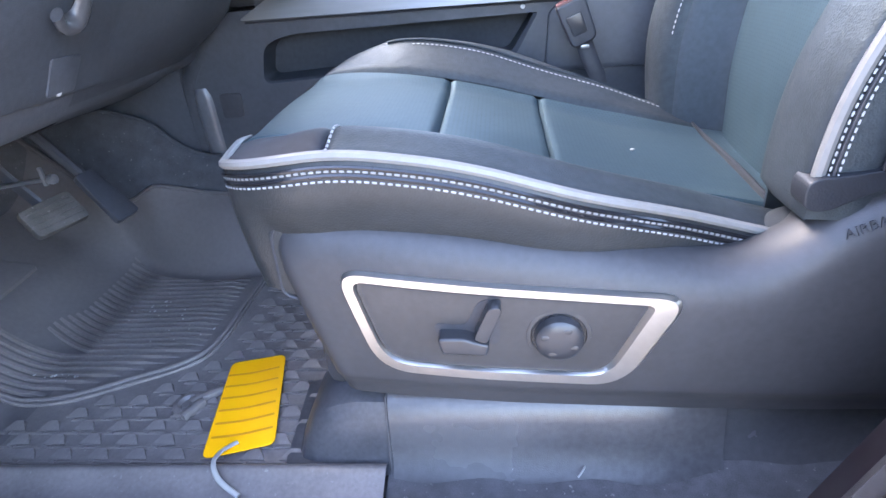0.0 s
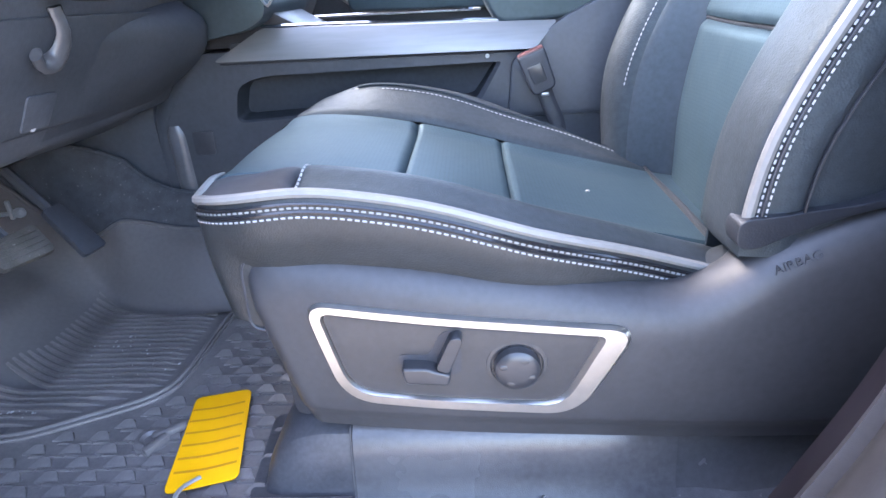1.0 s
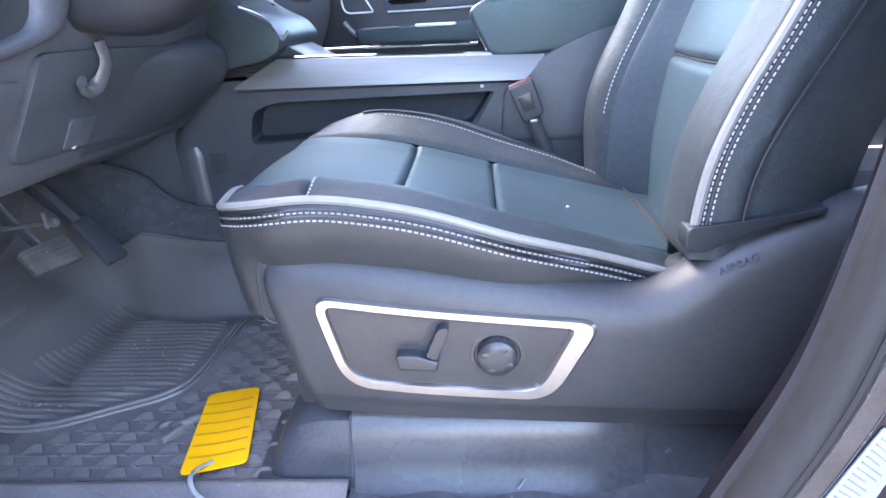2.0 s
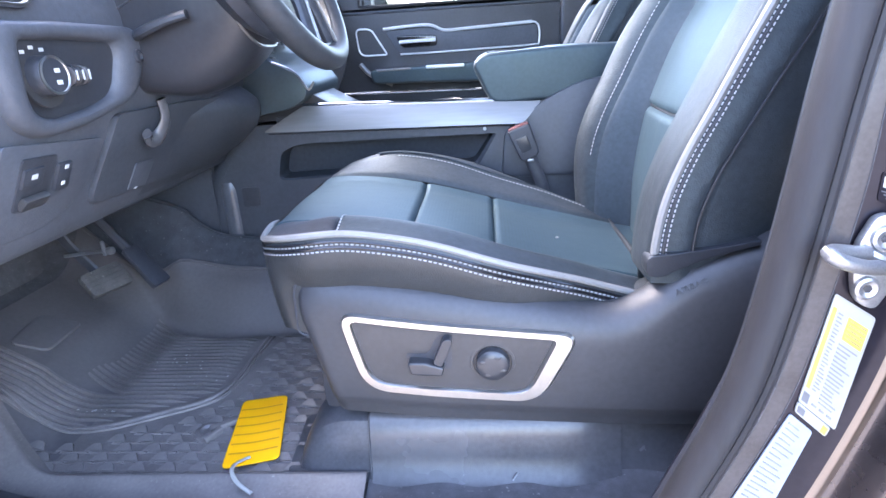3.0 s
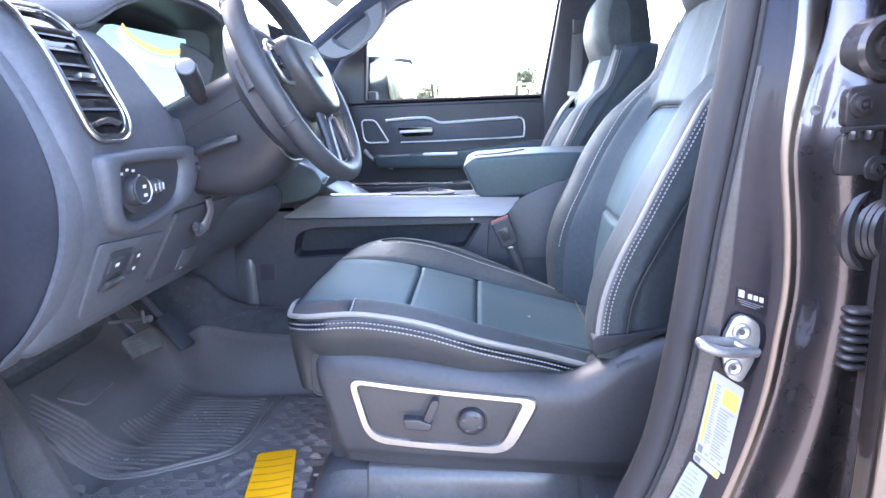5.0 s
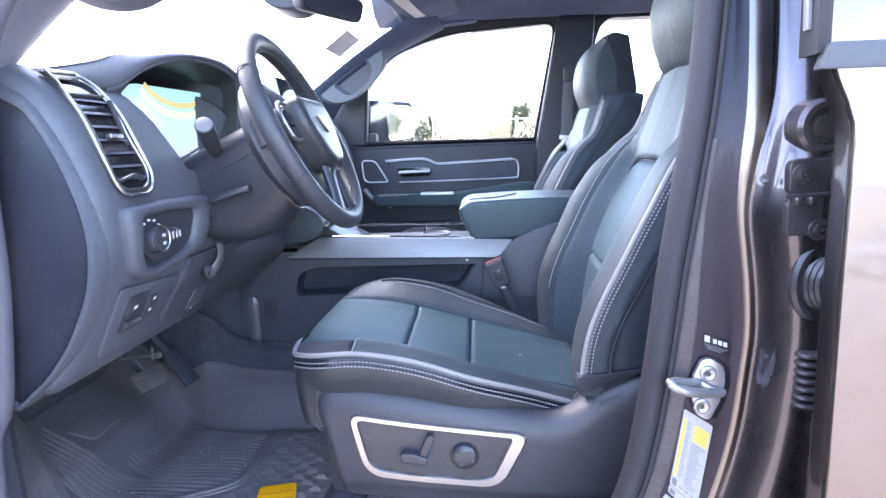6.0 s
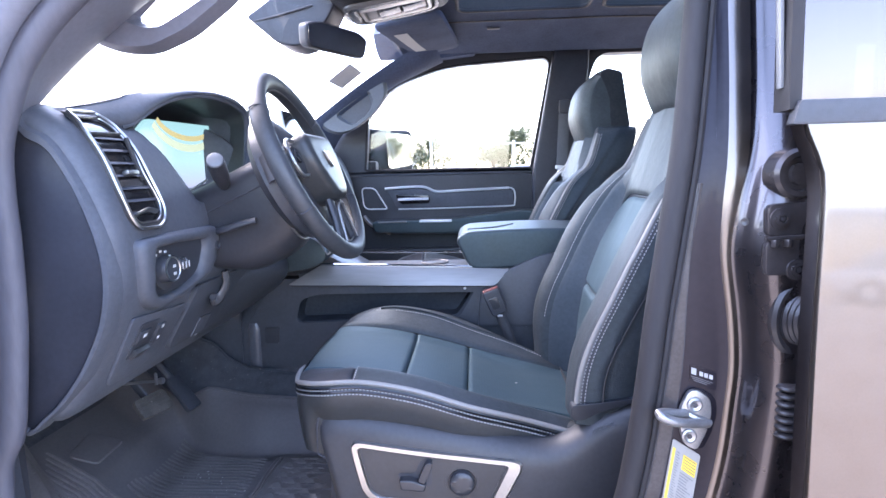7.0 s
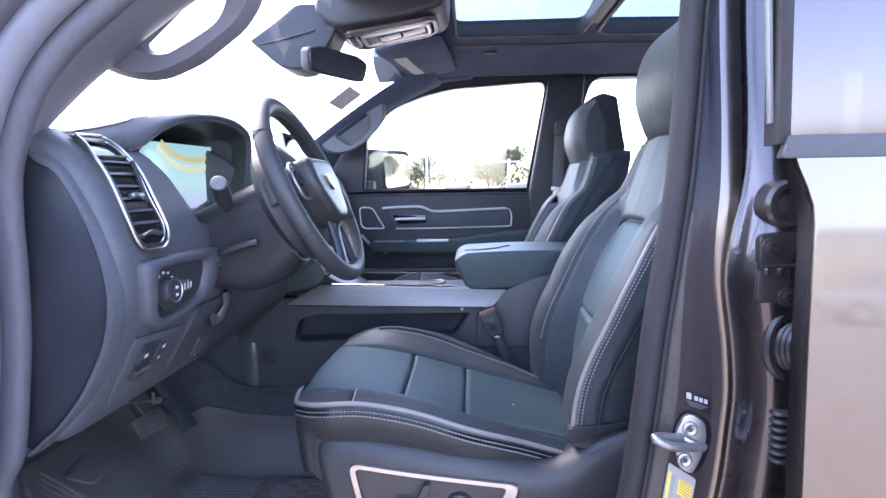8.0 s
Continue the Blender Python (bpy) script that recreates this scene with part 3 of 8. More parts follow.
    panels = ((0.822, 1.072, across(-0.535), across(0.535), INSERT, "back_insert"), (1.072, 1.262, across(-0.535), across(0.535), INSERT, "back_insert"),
              (1.262, 1.476, (lambda z: -(0.53 + 0.18 * smooth01(1.285, 1.345, z)) * curve1(HALF_W, z)), (lambda z: (0.53 + 0.18 * smooth01(1.285, 1.345, z)) * curve1(HALF_W, z)), LEATHER, "shoulder_panel"),
              (0.822, 1.300, across(-0.662), across(-0.53), BAND, "inner_band"), (0.822, 1.330, across(0.53), across(0.662), BAND, "inner_band"),
              (0.896 if driver else 0.828, 1.345, across(-1.0), across(-0.655), LEATHER, "back_bolster"), (0.828, 1.345, across(0.655), across(1.0), LEATHER, "back_bolster"),
              (1.300, 1.476, across(-1.0), across(-0.69), SUEDE, "shoulder_side"), (1.300, 1.476, across(0.69), across(1.0), SUEDE, "shoulder_side"))
    for a0, a1, b0, b1, mat, nm in panels:
        fn = sunk if nm in ("inner_band", "shoulder_side") else front
        roll, deep = {"back_insert": (0.013, 0.013), "back_bolster": (0.010, 0.007), "shoulder_panel": (0.018, 0.013)}.get(nm, (0.012, 0.006))
        part(nm, puffed(fn, a0, a1, b0, b1, 48, 26, roll, deep), mat, seat)
    for z in (1.072, 1.262):
        w = (0.52 if z < 1.2 else 0.58) * curve1(HALF_W, z)
        part("cross_seam", tube([front(z, w * (i / 14 - 1), 0.009) for i in range(29)], 0.0026, 6), PLASTIC_DARK, seat)

    def side_ring(z):
        half = curve1(HALF_W, z)
        x0 = back_x(z, half) + 0.006
        thick = 0.165 - 0.03 * smooth01(1.1, 1.48, z)
        ring = []
        for k in range(64):
            t = k / 63
            step = 0.007 * smooth01(-0.010, 0.002, x0 + thick * min(t, 1 - t) / 0.33 - curve1(FOLD_X, z))
            if t < 0.33:
                q = t / 0.33
                ring.append(P(x0 + thick * q, -half - 0.010 * math.sin(math.pi * min(1, q * 1.1)) + 0.03 * q ** 4 + step, z))
            elif t < 0.67:
                q = (t - 0.33) / 0.34
                ring.append(P(x0 + thick + 0.018 * math.sin(math.pi * q), -half + 0.03 + (2 * half - 0.06) * q, z))
            else:
                q = (t - 0.67) / 0.33
                ring.append(P(x0 + thick * (1 - q), half + 0.010 * math.sin(math.pi * min(1, (1 - q) * 1.1)) - 0.03 * (1 - q) ** 4 - step, z))
        for k in range(1, 16):
            d = half * (1 - k / 8)
            ring.append(P(back_x(z, d) + 0.022, d, z))
        return ring
    zs = [0.898 + 0.577 * i / 60 for i in range(61)]
    part("back_shell", loft([side_ring(z) for z in zs]), LEATHER, seat, "black vinyl backrest sides and back")
    for s in (-1, 1):
        def edge(z, dx, dy):
            half = curve1(HALF_W, z)
            return P(back_x(z, half) + dx, s * (half + dy), z)
        zz = [0.924 + 0.526 * i / 60 for i in range(61)]
        part("piping", tube([edge(z, 0.006, 0.002) for z in zz], 0.0052, 8), PIPING, seat, "light grey piping")
        part("seam_cord", tube([edge(z, 0.0148, 0.0066) for z in zz], 0.0014, 6), PLASTIC_DARK, seat)
        for dx, dy in ((0.0118, 0.0062), (0.0180, 0.0078)):
            part("stitching", stitches([edge(z, dx, dy) for z in zz], (0.2, s * sgn, 0), 0.0040, 0.0062, 0.0009), THREAD, seat, "white twin stitching")
        inner = [P(back_x(z, s * 0.674 * curve1(HALF_W, z)) - 0.0006, s * 0.674 * curve1(HALF_W, z), z) for z in [0.98 + 0.34 * i / 40 for i in range(41)]]
        if s > 0:
            part("stitching", stitches(inner, (-1, 0, 0.3), 0.0048, 0.0072, 0.0010), THREAD, seat)
        fold = [P(curve1(FOLD_X, z) - 0.004, s * (curve1(HALF_W, z) + 0.0095), z) for z in [0.93 + 0.36 * i / 40 for i in range(41)]]
        # Dark cord stands for the soft shading along the fold.
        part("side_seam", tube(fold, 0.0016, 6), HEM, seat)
        flap = round_poly([(0.2670, 0.9380), (0.296, 0.9395), (0.329, 0.944), (0.360, 0.9475), (0.400, 0.955), (0.400, 0.948), (0.351, 0.936), (0.313, 0.922), (0.286, 0.909), (0.2690, 0.912)], [0.014, 0.02, 0.03, 0.03, 0.003, 0.003, 0.03, 0.03, 0.012, 0.013], 6)
        c0, c1 = sorted((yc + s * 0.2635, yc + s * 0.238))
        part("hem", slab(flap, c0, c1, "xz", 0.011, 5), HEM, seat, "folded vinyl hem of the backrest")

    # headrest: a padded block on two posts, leaning with the backrest
    prof = round_poly([(0.456, 1.545), (0.478, 1.640), (0.530, 1.692), (0.606, 1.680), (0.640, 1.500), (0.600, 1.448), (0.500, 1.436)], [0.06, 0.05, 0.04, 0.02, 0.02, 0.03, 0.04], 7)
    def head_block(outline, mid, shrink):
        rings = []
        for k in range(25):
            q = 2 * k / 24 - 1
            tuck = 1 - shrink * abs(q) ** 4 - 0.08 * abs(q) ** 14
            rings.append([Vector((mid + (p[0] - mid) * tuck, yc + 0.136 * q, 1.565 - (0.0 if driver else 0.028) + (p[1] - 1.565) * (1 - 0.05 * abs(q) ** 8))) for p in outline])
        for end, ring in ((0, rings[0]), (1, rings[-1])):
            mid_p = sum(ring, Vector()) / len(ring)
            out = Vector((0, 0.004 if end else -0.004, 0))
            cap = [[mid_p + (p - mid_p) * q + out * (1 - q * q) for p in ring] for q in (0.94, 0.8, 0.5, 0.15)]
            rings = rings + cap if end else list(reversed(cap)) + rings
        return loft(rings)
    rest = part("headrest", head_block(prof, 0.585, 0.26), LEATHER, seat, "black leather headrest")
    rear = round_poly([(0.533, 1.690), (0.566, 1.703), (0.613, 1.690), (0.648, 1.500), (0.606, 1.446), (0.530, 1.436)], [0.006, 0.01, 0.008, 0.02, 0.03, 0.01], 5)
    part("rear_shell", head_block([(x, 1.565 + (z - 1.565) * 1.01) for x, z in rear], 0.60, 0.04), TUCK, rest, "black cloth rear of the headrest")
    for s in (-1, 1):
        part("post", tube([P(0.500, s * 0.07, 1.42), P(0.520, s * 0.07, 1.49)], 0.0065, 10), PLASTIC_DARK, seat)

    # plastic shield along the outboard side, with its switch panel
    TOP = [(-0.186, 0.899), (-0.176, 0.911), (-0.145, 0.922), (0.03, 0.901), (0.18, 0.874), (0.235, 0.870), (0.27, 0.883), (0.312, 0.916), (0.367, 0.942), (0.45, 0.968), (0.52, 0.975)]

    def face(x, z):
        return -0.273 + 0.015 * max(0.0, (0.05 - x) / 0.22) ** 2 + 0.11 * max(0.0, 0.83 - z) ** 1.2

    def shield_ring(x):
        zt = curve1(TOP, x) - 0.004
        zb = 0.700 - 0.018 * smooth01(-0.12, 0.34, x)
        q = max(0.0, min(0.02, x + 0.188))
        wrap = 0.02 - math.sqrt(max(0, 0.02 ** 2 - (0.02 - q) ** 2))
        prof = [(0.070, zt - 0.014), (0.050, zt - 0.003), (0.035, zt), (0.024, zt - 0.0025), (0.0145, zt - 0.008), (0.0075, zt - 0.016), (0.0025, zt - 0.026), (0.0, zt - 0.038)]
        for k in range(1, 9):
            prof.append((0.0, zt - 0.038 + (zb + 0.040 - zt + 0.038) * k / 8))
        prof += [(0.0006, zb + 0.034), (0.0045, zb + 0.028), (0.0060, zb + 0.020), (0.0085, zb + 0.006), (0.018, zb), (0.070, zb)]
        ring = []
        for dy, z in prof:
            lean = 0.042 * (0.90 - z) / 0.21 * (1 - smooth01(-0.18, 0.10, x))
            ring.append(P(x + lean, face(x, z) + dy * (1 - wrap / 0.06) + wrap, z))
        return ring
    xs = [-0.188 + 0.03 * (i / 10) ** 1.6 for i in range(10)] + [-0.158 + 0.668 * i / 60 for i in range(61)]
    shield = part("side_shield", loft([shield_ring(x) for x in xs]), SHIELD, seat, "charcoal plastic side shield")

    if driver:
        def on_face(bm):
            for v in bm.verts:
                x, z = v.co.x, v.co.z
                x -= 0.042 * (0.90 - z) / 0.21 * (1 - smooth01(-0.18, 0.10, x))
                v.co.y += yc + face(x, z)
            return bm
        outer = round_poly([(-0.1235, 0.875), (0.191, 0.840), (0.140, 0.736), (-0.098, 0.755)], [0.026, 0.026, 0.034, 0.036], 8)
        inner = round_poly([(-0.1065, 0.8625), (0.1560, 0.8330), (0.121, 0.7535), (-0.086, 0.7690)], [0.012, 0.006, 0.022, 0.028], 8)
        outer, inner = dense(outer, 6), dense(inner, 6)
        bezel = part("bezel", on_face(ring_band(outer, inner, 0.001, -0.0060)), SATIN, seat, "satin silver switch bezel")
        plate = part("switch_plate", on_face(loft([[place2("xz", 0.02 + (p[0] - 0.02) * q, 0.81 + (p[1] - 0.81) * q, -0.0022 if q < 1 else 0.004) for p in inner] for q in (1.0, 0.998, 0.8, 0.6, 0.4, 0.2, 0.02)])), PLASTIC, seat)
        groove = dense(round_poly([(-0.1005, 0.8595), (0.1525, 0.8308), (0.119, 0.7570), (-0.083, 0.7720)], [0.010, 0.005, 0.020, 0.026], 8), 6)
        part("plate_groove", on_face(loft([[place2("xz", p[0] + 0.0006 * math.cos(a), p[1] + 0.0006 * math.sin(a), -0.0022 - 0.0005) for p in groove] for a in (0.7, 3.9)], caps=False)), PLASTIC_DARK, seat)
        yk = yc + face(0.0, 0.80)
        tip = pose(0, 0, 0, 0, 9, 0)
        recess = round_poly([(-0.037, 0.817), (-0.006, 0.815), (0.006, 0.842), (0.026, 0.845), (0.024, 0.792), (-0.033, 0.796)], 0.008, 4)
        part("switch_recess", on_face(slab(recess, 0.001, -0.0028)), PLASTIC_DARK, seat)
        lever = round_poly([(-0.0325, 0.8105), (-0.008, 0.8100), (-0.001, 0.8070), (0.0155, 0.8020), (0.0120, 0.7895), (-0.0290, 0.7925)], [0.005, 0.004, 0.004, 0.004, 0.004, 0.004], 4)
        part("cushion_switch", slab(lever, yk - 0.018, yk + 0.004, "xz", 0.005, 3), KNOB, seat, "seat cushion slide switch")
        lever = round_poly([(0.0010, 0.8100), (0.0125, 0.8045), (0.0275, 0.8400), (0.0245, 0.8440), (0.0155, 0.8430)], [0.004, 0.004, 0.005, 0.004, 0.005], 4)
        part("backrest_switch", slab(lever, yk - 0.019, yk + 0.004, "xz", 0.005, 3), KNOB, seat, "seat backrest switch")
        kx, kz = 0.0775, 0.8020
        yk = yc + face(kx, kz)
        part("knob_dish", lathe([(0.0295, 0.0), (0.0290, 0.0016), (0.0255, 0.0020), (0.0238, -0.0005), (0.0225, -0.003)], (kx, yk - 0.0018, kz), (0, -1, 0), 40), PLASTIC, seat)
        part("knob_gap", lathe([(0.0243, 0.0), (0.0243, 0.0022), (0.0215, 0.0022)], (kx, yk - 0.0018, kz), (0, -1, 0), 40), GLOSS_BLACK, seat)
        knob = part("lumbar_knob", lathe([(0.0222, -0.003), (0.0222, 0.006), (0.0212, 0.0105), (0.0180, 0.0130), (0.0100, 0.0142), (0.002, 0.0145)], (kx, yk - 0.002, kz), (0, -1, 0), 40), KNOB, seat, "round four-way lumbar knob")
        for k in range(4):
            a = -0.45 + k * math.pi / 2
            part("dimple", blob((kx + 0.0135 * math.cos(a), yk - 0.0142, kz + 0.0135 * math.sin(a)), (0.011, 0.0040, 0.007), 2.4, 8), PLASTIC, knob)
        way = Vector((0.110, 0, 0.047)).normalized()
        up = Vector((-way.z, 0.25, way.x)).normalized()
        nrm = way.cross(up).normalized()
        turn = Matrix(((way.x, up.x, nrm.x), (way.y, up.y, nrm.y), (way.z, up.z, nrm.z))).to_4x4()
        part("airbag_lettering", letters("AIRBAG", 0.0118, 0.0006, Matrix.Translation((0.322, yc + face(0.33, 0.91) + 0.0045, 0.8985)) @ turn), PLASTIC_DARK, seat, "raised lettering AIRBAG")
        fill = round_poly([(-0.188, 0.912), (-0.15, 0.934), (0.03, 0.918), (0.13, 0.893), (0.13, 0.82), (-0.150, 0.826), (-0.191, 0.836)], [0.03, 0.04, 0.06, 0.01, 0.01, 0.015, 0.012], 6)
        valance = part("valance", slab(fill, yc - 0.243, yc - 0.205, "xz", 0.006), LEATHER_SIDE, seat, "grey vinyl valance under the cushion")
        hem_line = [Vector((p.x + 0.004, yc - 0.2425, p.y - 0.003)) for p in fill[35:] + fill[:16]]
        part("valance_hem", tube(hem_line, 0.0016, 6), PLASTIC_DARK, valance)
    # track and riser below
    for d in (-0.17, 0.19):
        part("seat_track", box(P(0.10, d, 0.655), (0.50, 0.05, 0.05), 0.006), PLASTIC_DARK, seat)
        for x in (-0.10, 0.30):
            part("track_foot", box(P(x, d, 0.618), (0.06, 0.06, 0.05), 0.006), PLASTIC_DARK, seat)
    part("cushion_pan", box(P(0.03, 0.0, 0.762), (0.42, 0.42, 0.16), 0.02), PLASTIC_DARK, seat)
    return seat


build_seat("driver_seat", "black leather driver seat with grey piping and power switches", 0.655, 1, True)
build_seat("passenger_seat", "black leather passenger seat with grey piping and headrest", 1.605, -1, False)

# crumb on the driver's cushion
solo("lint", blob((0.192, 0.652, cushion_z(0.192, -0.003) + 0.0015), (0.006, 0.005, 0.003), 2, 8), WHITE, "tiny white speck of lint on the seat", "lint")


def build_buckle(name, label):
    b = thing(name, label, "seat belt buckle", (0.178, 0.945, 0.93))
    shell = round_poly([(0.122, 1.014), (0.167, 1.031), (0.190, 0.966), (0.151, 0.949)], [0.006, 0.006, 0.012, 0.012], 5)
    part("housing", slab(shell, 0.934, 0.958, "xz", 0.005, 3), PLASTIC_DARK, b, "black plastic buckle housing")
    rib = round_poly([(0.138, 0.998), (0.162, 1.007), (0.173, 0.977), (0.152, 0.969)], 0.004, 4)
    part("housing_panel", slab(rib, 0.932, 0.936, "xz", 0.0015), KNOB, b)
    part("release_button", slab(round_poly([(0.1235, 1.0175), (0.1645, 1.033), (0.1665, 1.0275), (0.1255, 1.0115)], 0.002, 3), 0.9355, 0.9565, "xz", 0.0015), RED, b, "red release button")
    part("strap", tube([(0.168, 0.947, 0.962), (0.178, 0.947, 0.935), (0.192, 0.947, 0.905), (0.200, 0.947, 0.870)], 0.013, 10, flat=0.3, up=(0, 1, 0)), PLASTIC_DARK, b)
    part("strap_clip", box((0.170, 0.938, 0.953), (0.014, 0.006, 0.006), 0.002), STEEL, b)
    return b


build_buckle("seat_belt_buckle", "black seat belt buckle with red release button")

# ---- floor ----
def floor_z(x, y):
    z = 0.60
    if x < -0.66:
        d = -0.66 - x
        z += 0.62 * d * min(1, d / 0.12 + 0.15)
    if y > 0.84:
        z += 6 * (y - 0.84) ** 2
    return z


solo("floor", sheet(lambda u, v: Vector((-1.25 + 3.2 * u, 0.33 + 1.62 * v, (floor_z(-1.25 + 3.2 * u, min(0.33 + 1.62 * v, 1.03)) if 0.33 + 1.62 * v < 1.13 else floor_z(-1.25 + 3.2 * u, min(2.26 - (0.33 + 1.62 * v), 1.03))) - 0.012)), 80, 60),
     CARPET, "charcoal carpeted truck cabin floor", "floor", "structure")

mat_thing = thing("floor_mat", "dusty black rubber floor mat with ribs and wedge treads", "floor mat", (-0.5, 0.65, 0.60))
MAT_X0, MAT_X1 = -0.90, -0.115


def mat_at(u, v):
    x = MAT_X0 + (MAT_X1 - MAT_X0) * u
    lo = 0.398 + 0.48 * max(0, -0.63 - x)
    hi = curve1([(-0.92, 0.985), (-0.80, 0.955), (-0.70, 0.905), (-0.62, 0.862), (-0.50, 0.842), (-0.42, 0.850), (-0.11, 0.862)], x)
    y = lo + (hi - lo) * v
    return Vector((x, y, floor_z(x, y)))


def mat_wall(u, v):
    """Smooth tray wall that climbs towards the tunnel."""
    x = -0.93 + 0.66 * u
    y0 = mat_at((x - MAT_X0) / (MAT_X1 - MAT_X0), 1.0).y - 0.02
    top = curve1([(-0.95, 0.95), (-0.72, 0.885), (-0.646, 0.856), (-0.622, 0.826), (-0.57, 0.795), (-0.505, 0.784), (-0.424, 0.772), (-0.27, 0.760)], x)
    y = y0 + (0.999 - y0) * v
    z0 = floor_z(x, y0)
    fold = z0 + (max(top, z0 + 0.03) - z0) * (0.62 * smooth01(0.0, 0.72, v) + 0.38 * smooth01(0.62, 1.0, v))
    return Vector((x, y, max(floor_z(x, y) + 0.004, fold)))


def wall_top(u):
    """How far up the slope the mat reaches."""
    return curve1([(0.0, 0.10), (0.20, 0.20), (0.35, 0.43), (0.47, 0.68), (0.65, 0.71), (1.0, 0.72)], u)


def mat_skin(u, v):
    return mat_wall(u, wall_top(u) * v) + Vector((0, -0.005, 0.004))


part("tray_wall", sheet(mat_skin, 40, 24), TRAY, mat_thing, "smooth rubber tray wall")
part("tray_lip", tube([mat_skin(i / 40, 1.0) for i in range(41)], 0.0042, 8), TRAY, mat_thing, "rounded top edge of the mat")
solo("tunnel_carpet", sheet(lambda u, v: mat_wall(u, wall_top(u) - 0.05 + (1.05 - wall_top(u)) * v), 40, 16), CARPET_BLUE, "dark blue-grey carpet beside the tunnel", "carpet", "structure")
solo("carpet_edge", tube([mat_wall(i / 40, 1.0) for i in range(41)], 0.004, 8), CARPET_BLUE, "folded carpet edge along the tunnel", "carpet", "structure")
part("base_sheet", sheet(lambda u, v: mat_at(0.34 + 0.66 * u, v), 60, 60), RUBBER, mat_thing)
part("toe_sheet", sheet(lambda u, v: mat_at(0.34 * u, v), 30, 60), TRAY, mat_thing, "smooth sloping toe sheet")
# raised rim along the door side and front
rim_path = spline([(x, y, 0) for x, y in ((-0.111, 0.393), (-0.35, 0.391), (-0.55, 0.388), (-0.622, 0.394), (-0.68, 0.424), (-0.74, 0.462), (-0.82, 0.512), (-0.92, 0.57))], 60)


def rim_ring(i):
    """Rounded bead on the inside, then a flange that falls away towards the sill."""
    p, d = rim_path[i], (rim_path[min(59, i + 1)] - rim_path[max(0, i - 1)]).normalized()
    out = Vector((-d.y, d.x, 0)) * (-1 if d.x > 0 else 1)
    out = out if out.y < 0 else -out
    z0 = floor_z(p.x, p.y) + 0.024 * smooth01(-0.60, -0.72, p.x)
    return [p + out * a + Vector((0, 0, z0 + b)) for a, b in ((-0.020, -0.004), (-0.012, 0.001), (-0.006, 0.010), (-0.001, 0.0135), (0.005, 0.0135), (0.010, 0.0105), (0.030, 0.004), (0.048, -0.006), (0.056, -0.02), (0.058, -0.05))]


part("rim", loft([rim_ring(i) for i in range(60)], closed=False, caps=False), RUBBER, mat_thing, "raised rubber rim and flange of the mat")
line = spline([(-0.86, 0.560, 0), (-0.74, 0.520, 0), (-0.62, 0.515, 0), (-0.52, 0.556, 0), (-0.445, 0.600, 0), (-0.425, 0.66, 0), (-0.424, 0.76, 0), (-0.418, 0.865, 0)], 70)
for off, r in ((0.0, 0.0045), (0.012, 0.0030)):
    part("bead", tube([Vector((p.x + off * 0.7, p.y - off * 0.7, floor_z(p.x, p.y) + 0.002)) for p in line], r, 8), RUBBER, mat_thing, "raised dividing bead")
part("foot_rest_recess", slab(round_poly([(-0.835, 0.625), (-0.850, 0.725), (-0.79, 0.760), (-0.785, 0.650)], 0.012, 4), 0.0, 0.006, "xy", 0.002), TRAY, mat_thing)
for v in bpy.data.objects["foot_rest_recess"].data.vertices:
    v.co.z += floor_z(v.co.x, v.co.y)


def rib_mesh(length):
    bm = bmesh.new()
    n = 10
    rows = []
    for i in range(n + 1):
        t = i / n
        h = 0.0055 * min(1.0, 8 * t + 0.05, 8 * (1 - t) + 0.05)
        rows.append([bm.verts.new((length * (t - 0.5), y, z)) for y, z in ((-0.0058, -0.003), (-0.0038, h), (0.0038, h), (0.0058, -0.003))])
    for a, b in zip(rows, rows[1:]):
        for k in range(3):
            bm.faces.new((a[k], a[k + 1], b[k + 1], b[k]))
    me = bpy.data.meshes.new("rib")
    bm.to_mesh(me)
    bm.free()
    me.materials.append(RUBBER)
    return me


def lay(name, me, x, y, turn=0.0, up=0.0005):
    o = new(name, me)
    slope = math.atan2(floor_z(x + 0.02, y) - floor_z(x - 0.02, y), 0.04)
    bank = math.atan2(floor_z(x, y + 0.02) - floor_z(x, y - 0.02), 0.04)
    o.parent = mat_thing
    o.matrix_parent_inverse = Matrix.Translation(-Vector(mat_thing.location))
    o.matrix_basis = Matrix.Translation((x, y, floor_z(x, y) + up)) @ Euler((bank, -slope, turn)).to_matrix().to_4x4()
    return o


def long_rib(a, b, drift=0.0, name="rib"):
    """One rib moulded along the floor from a to b."""
    n, rows = 22, []
    a, b = Vector((*a, 0)), Vector((*b, 0))
    d = (b - a).normalized()
    side = Vector((-d.y, d.x, 0))
    bm = bmesh.new()
    for i in range(n + 1):
        t = i / n
        p = a.lerp(b, t)
        p.y += drift * max(0.0, -0.635 - p.x)
        h = 0.0058 * min(1.0, 9 * t + 0.05, 9 * (1 - t) + 0.05)
        rows.append([bm.verts.new((q.x, q.y, floor_z(q.x, q.y) + z)) for q, z in ((p - side * 0.0044, -0.002), (p - side * 0.0028, h), (p + side * 0.0028, h), (p + side * 0.0044, -0.002))])
    for r0, r1 in zip(rows, rows[1:]):
        for k in range(3):
            bm.faces.new((r0[k], r0[k + 1], r1[k + 1], r1[k]))
    part(name, bm, RUBBER, mat_thing, smooth=False)


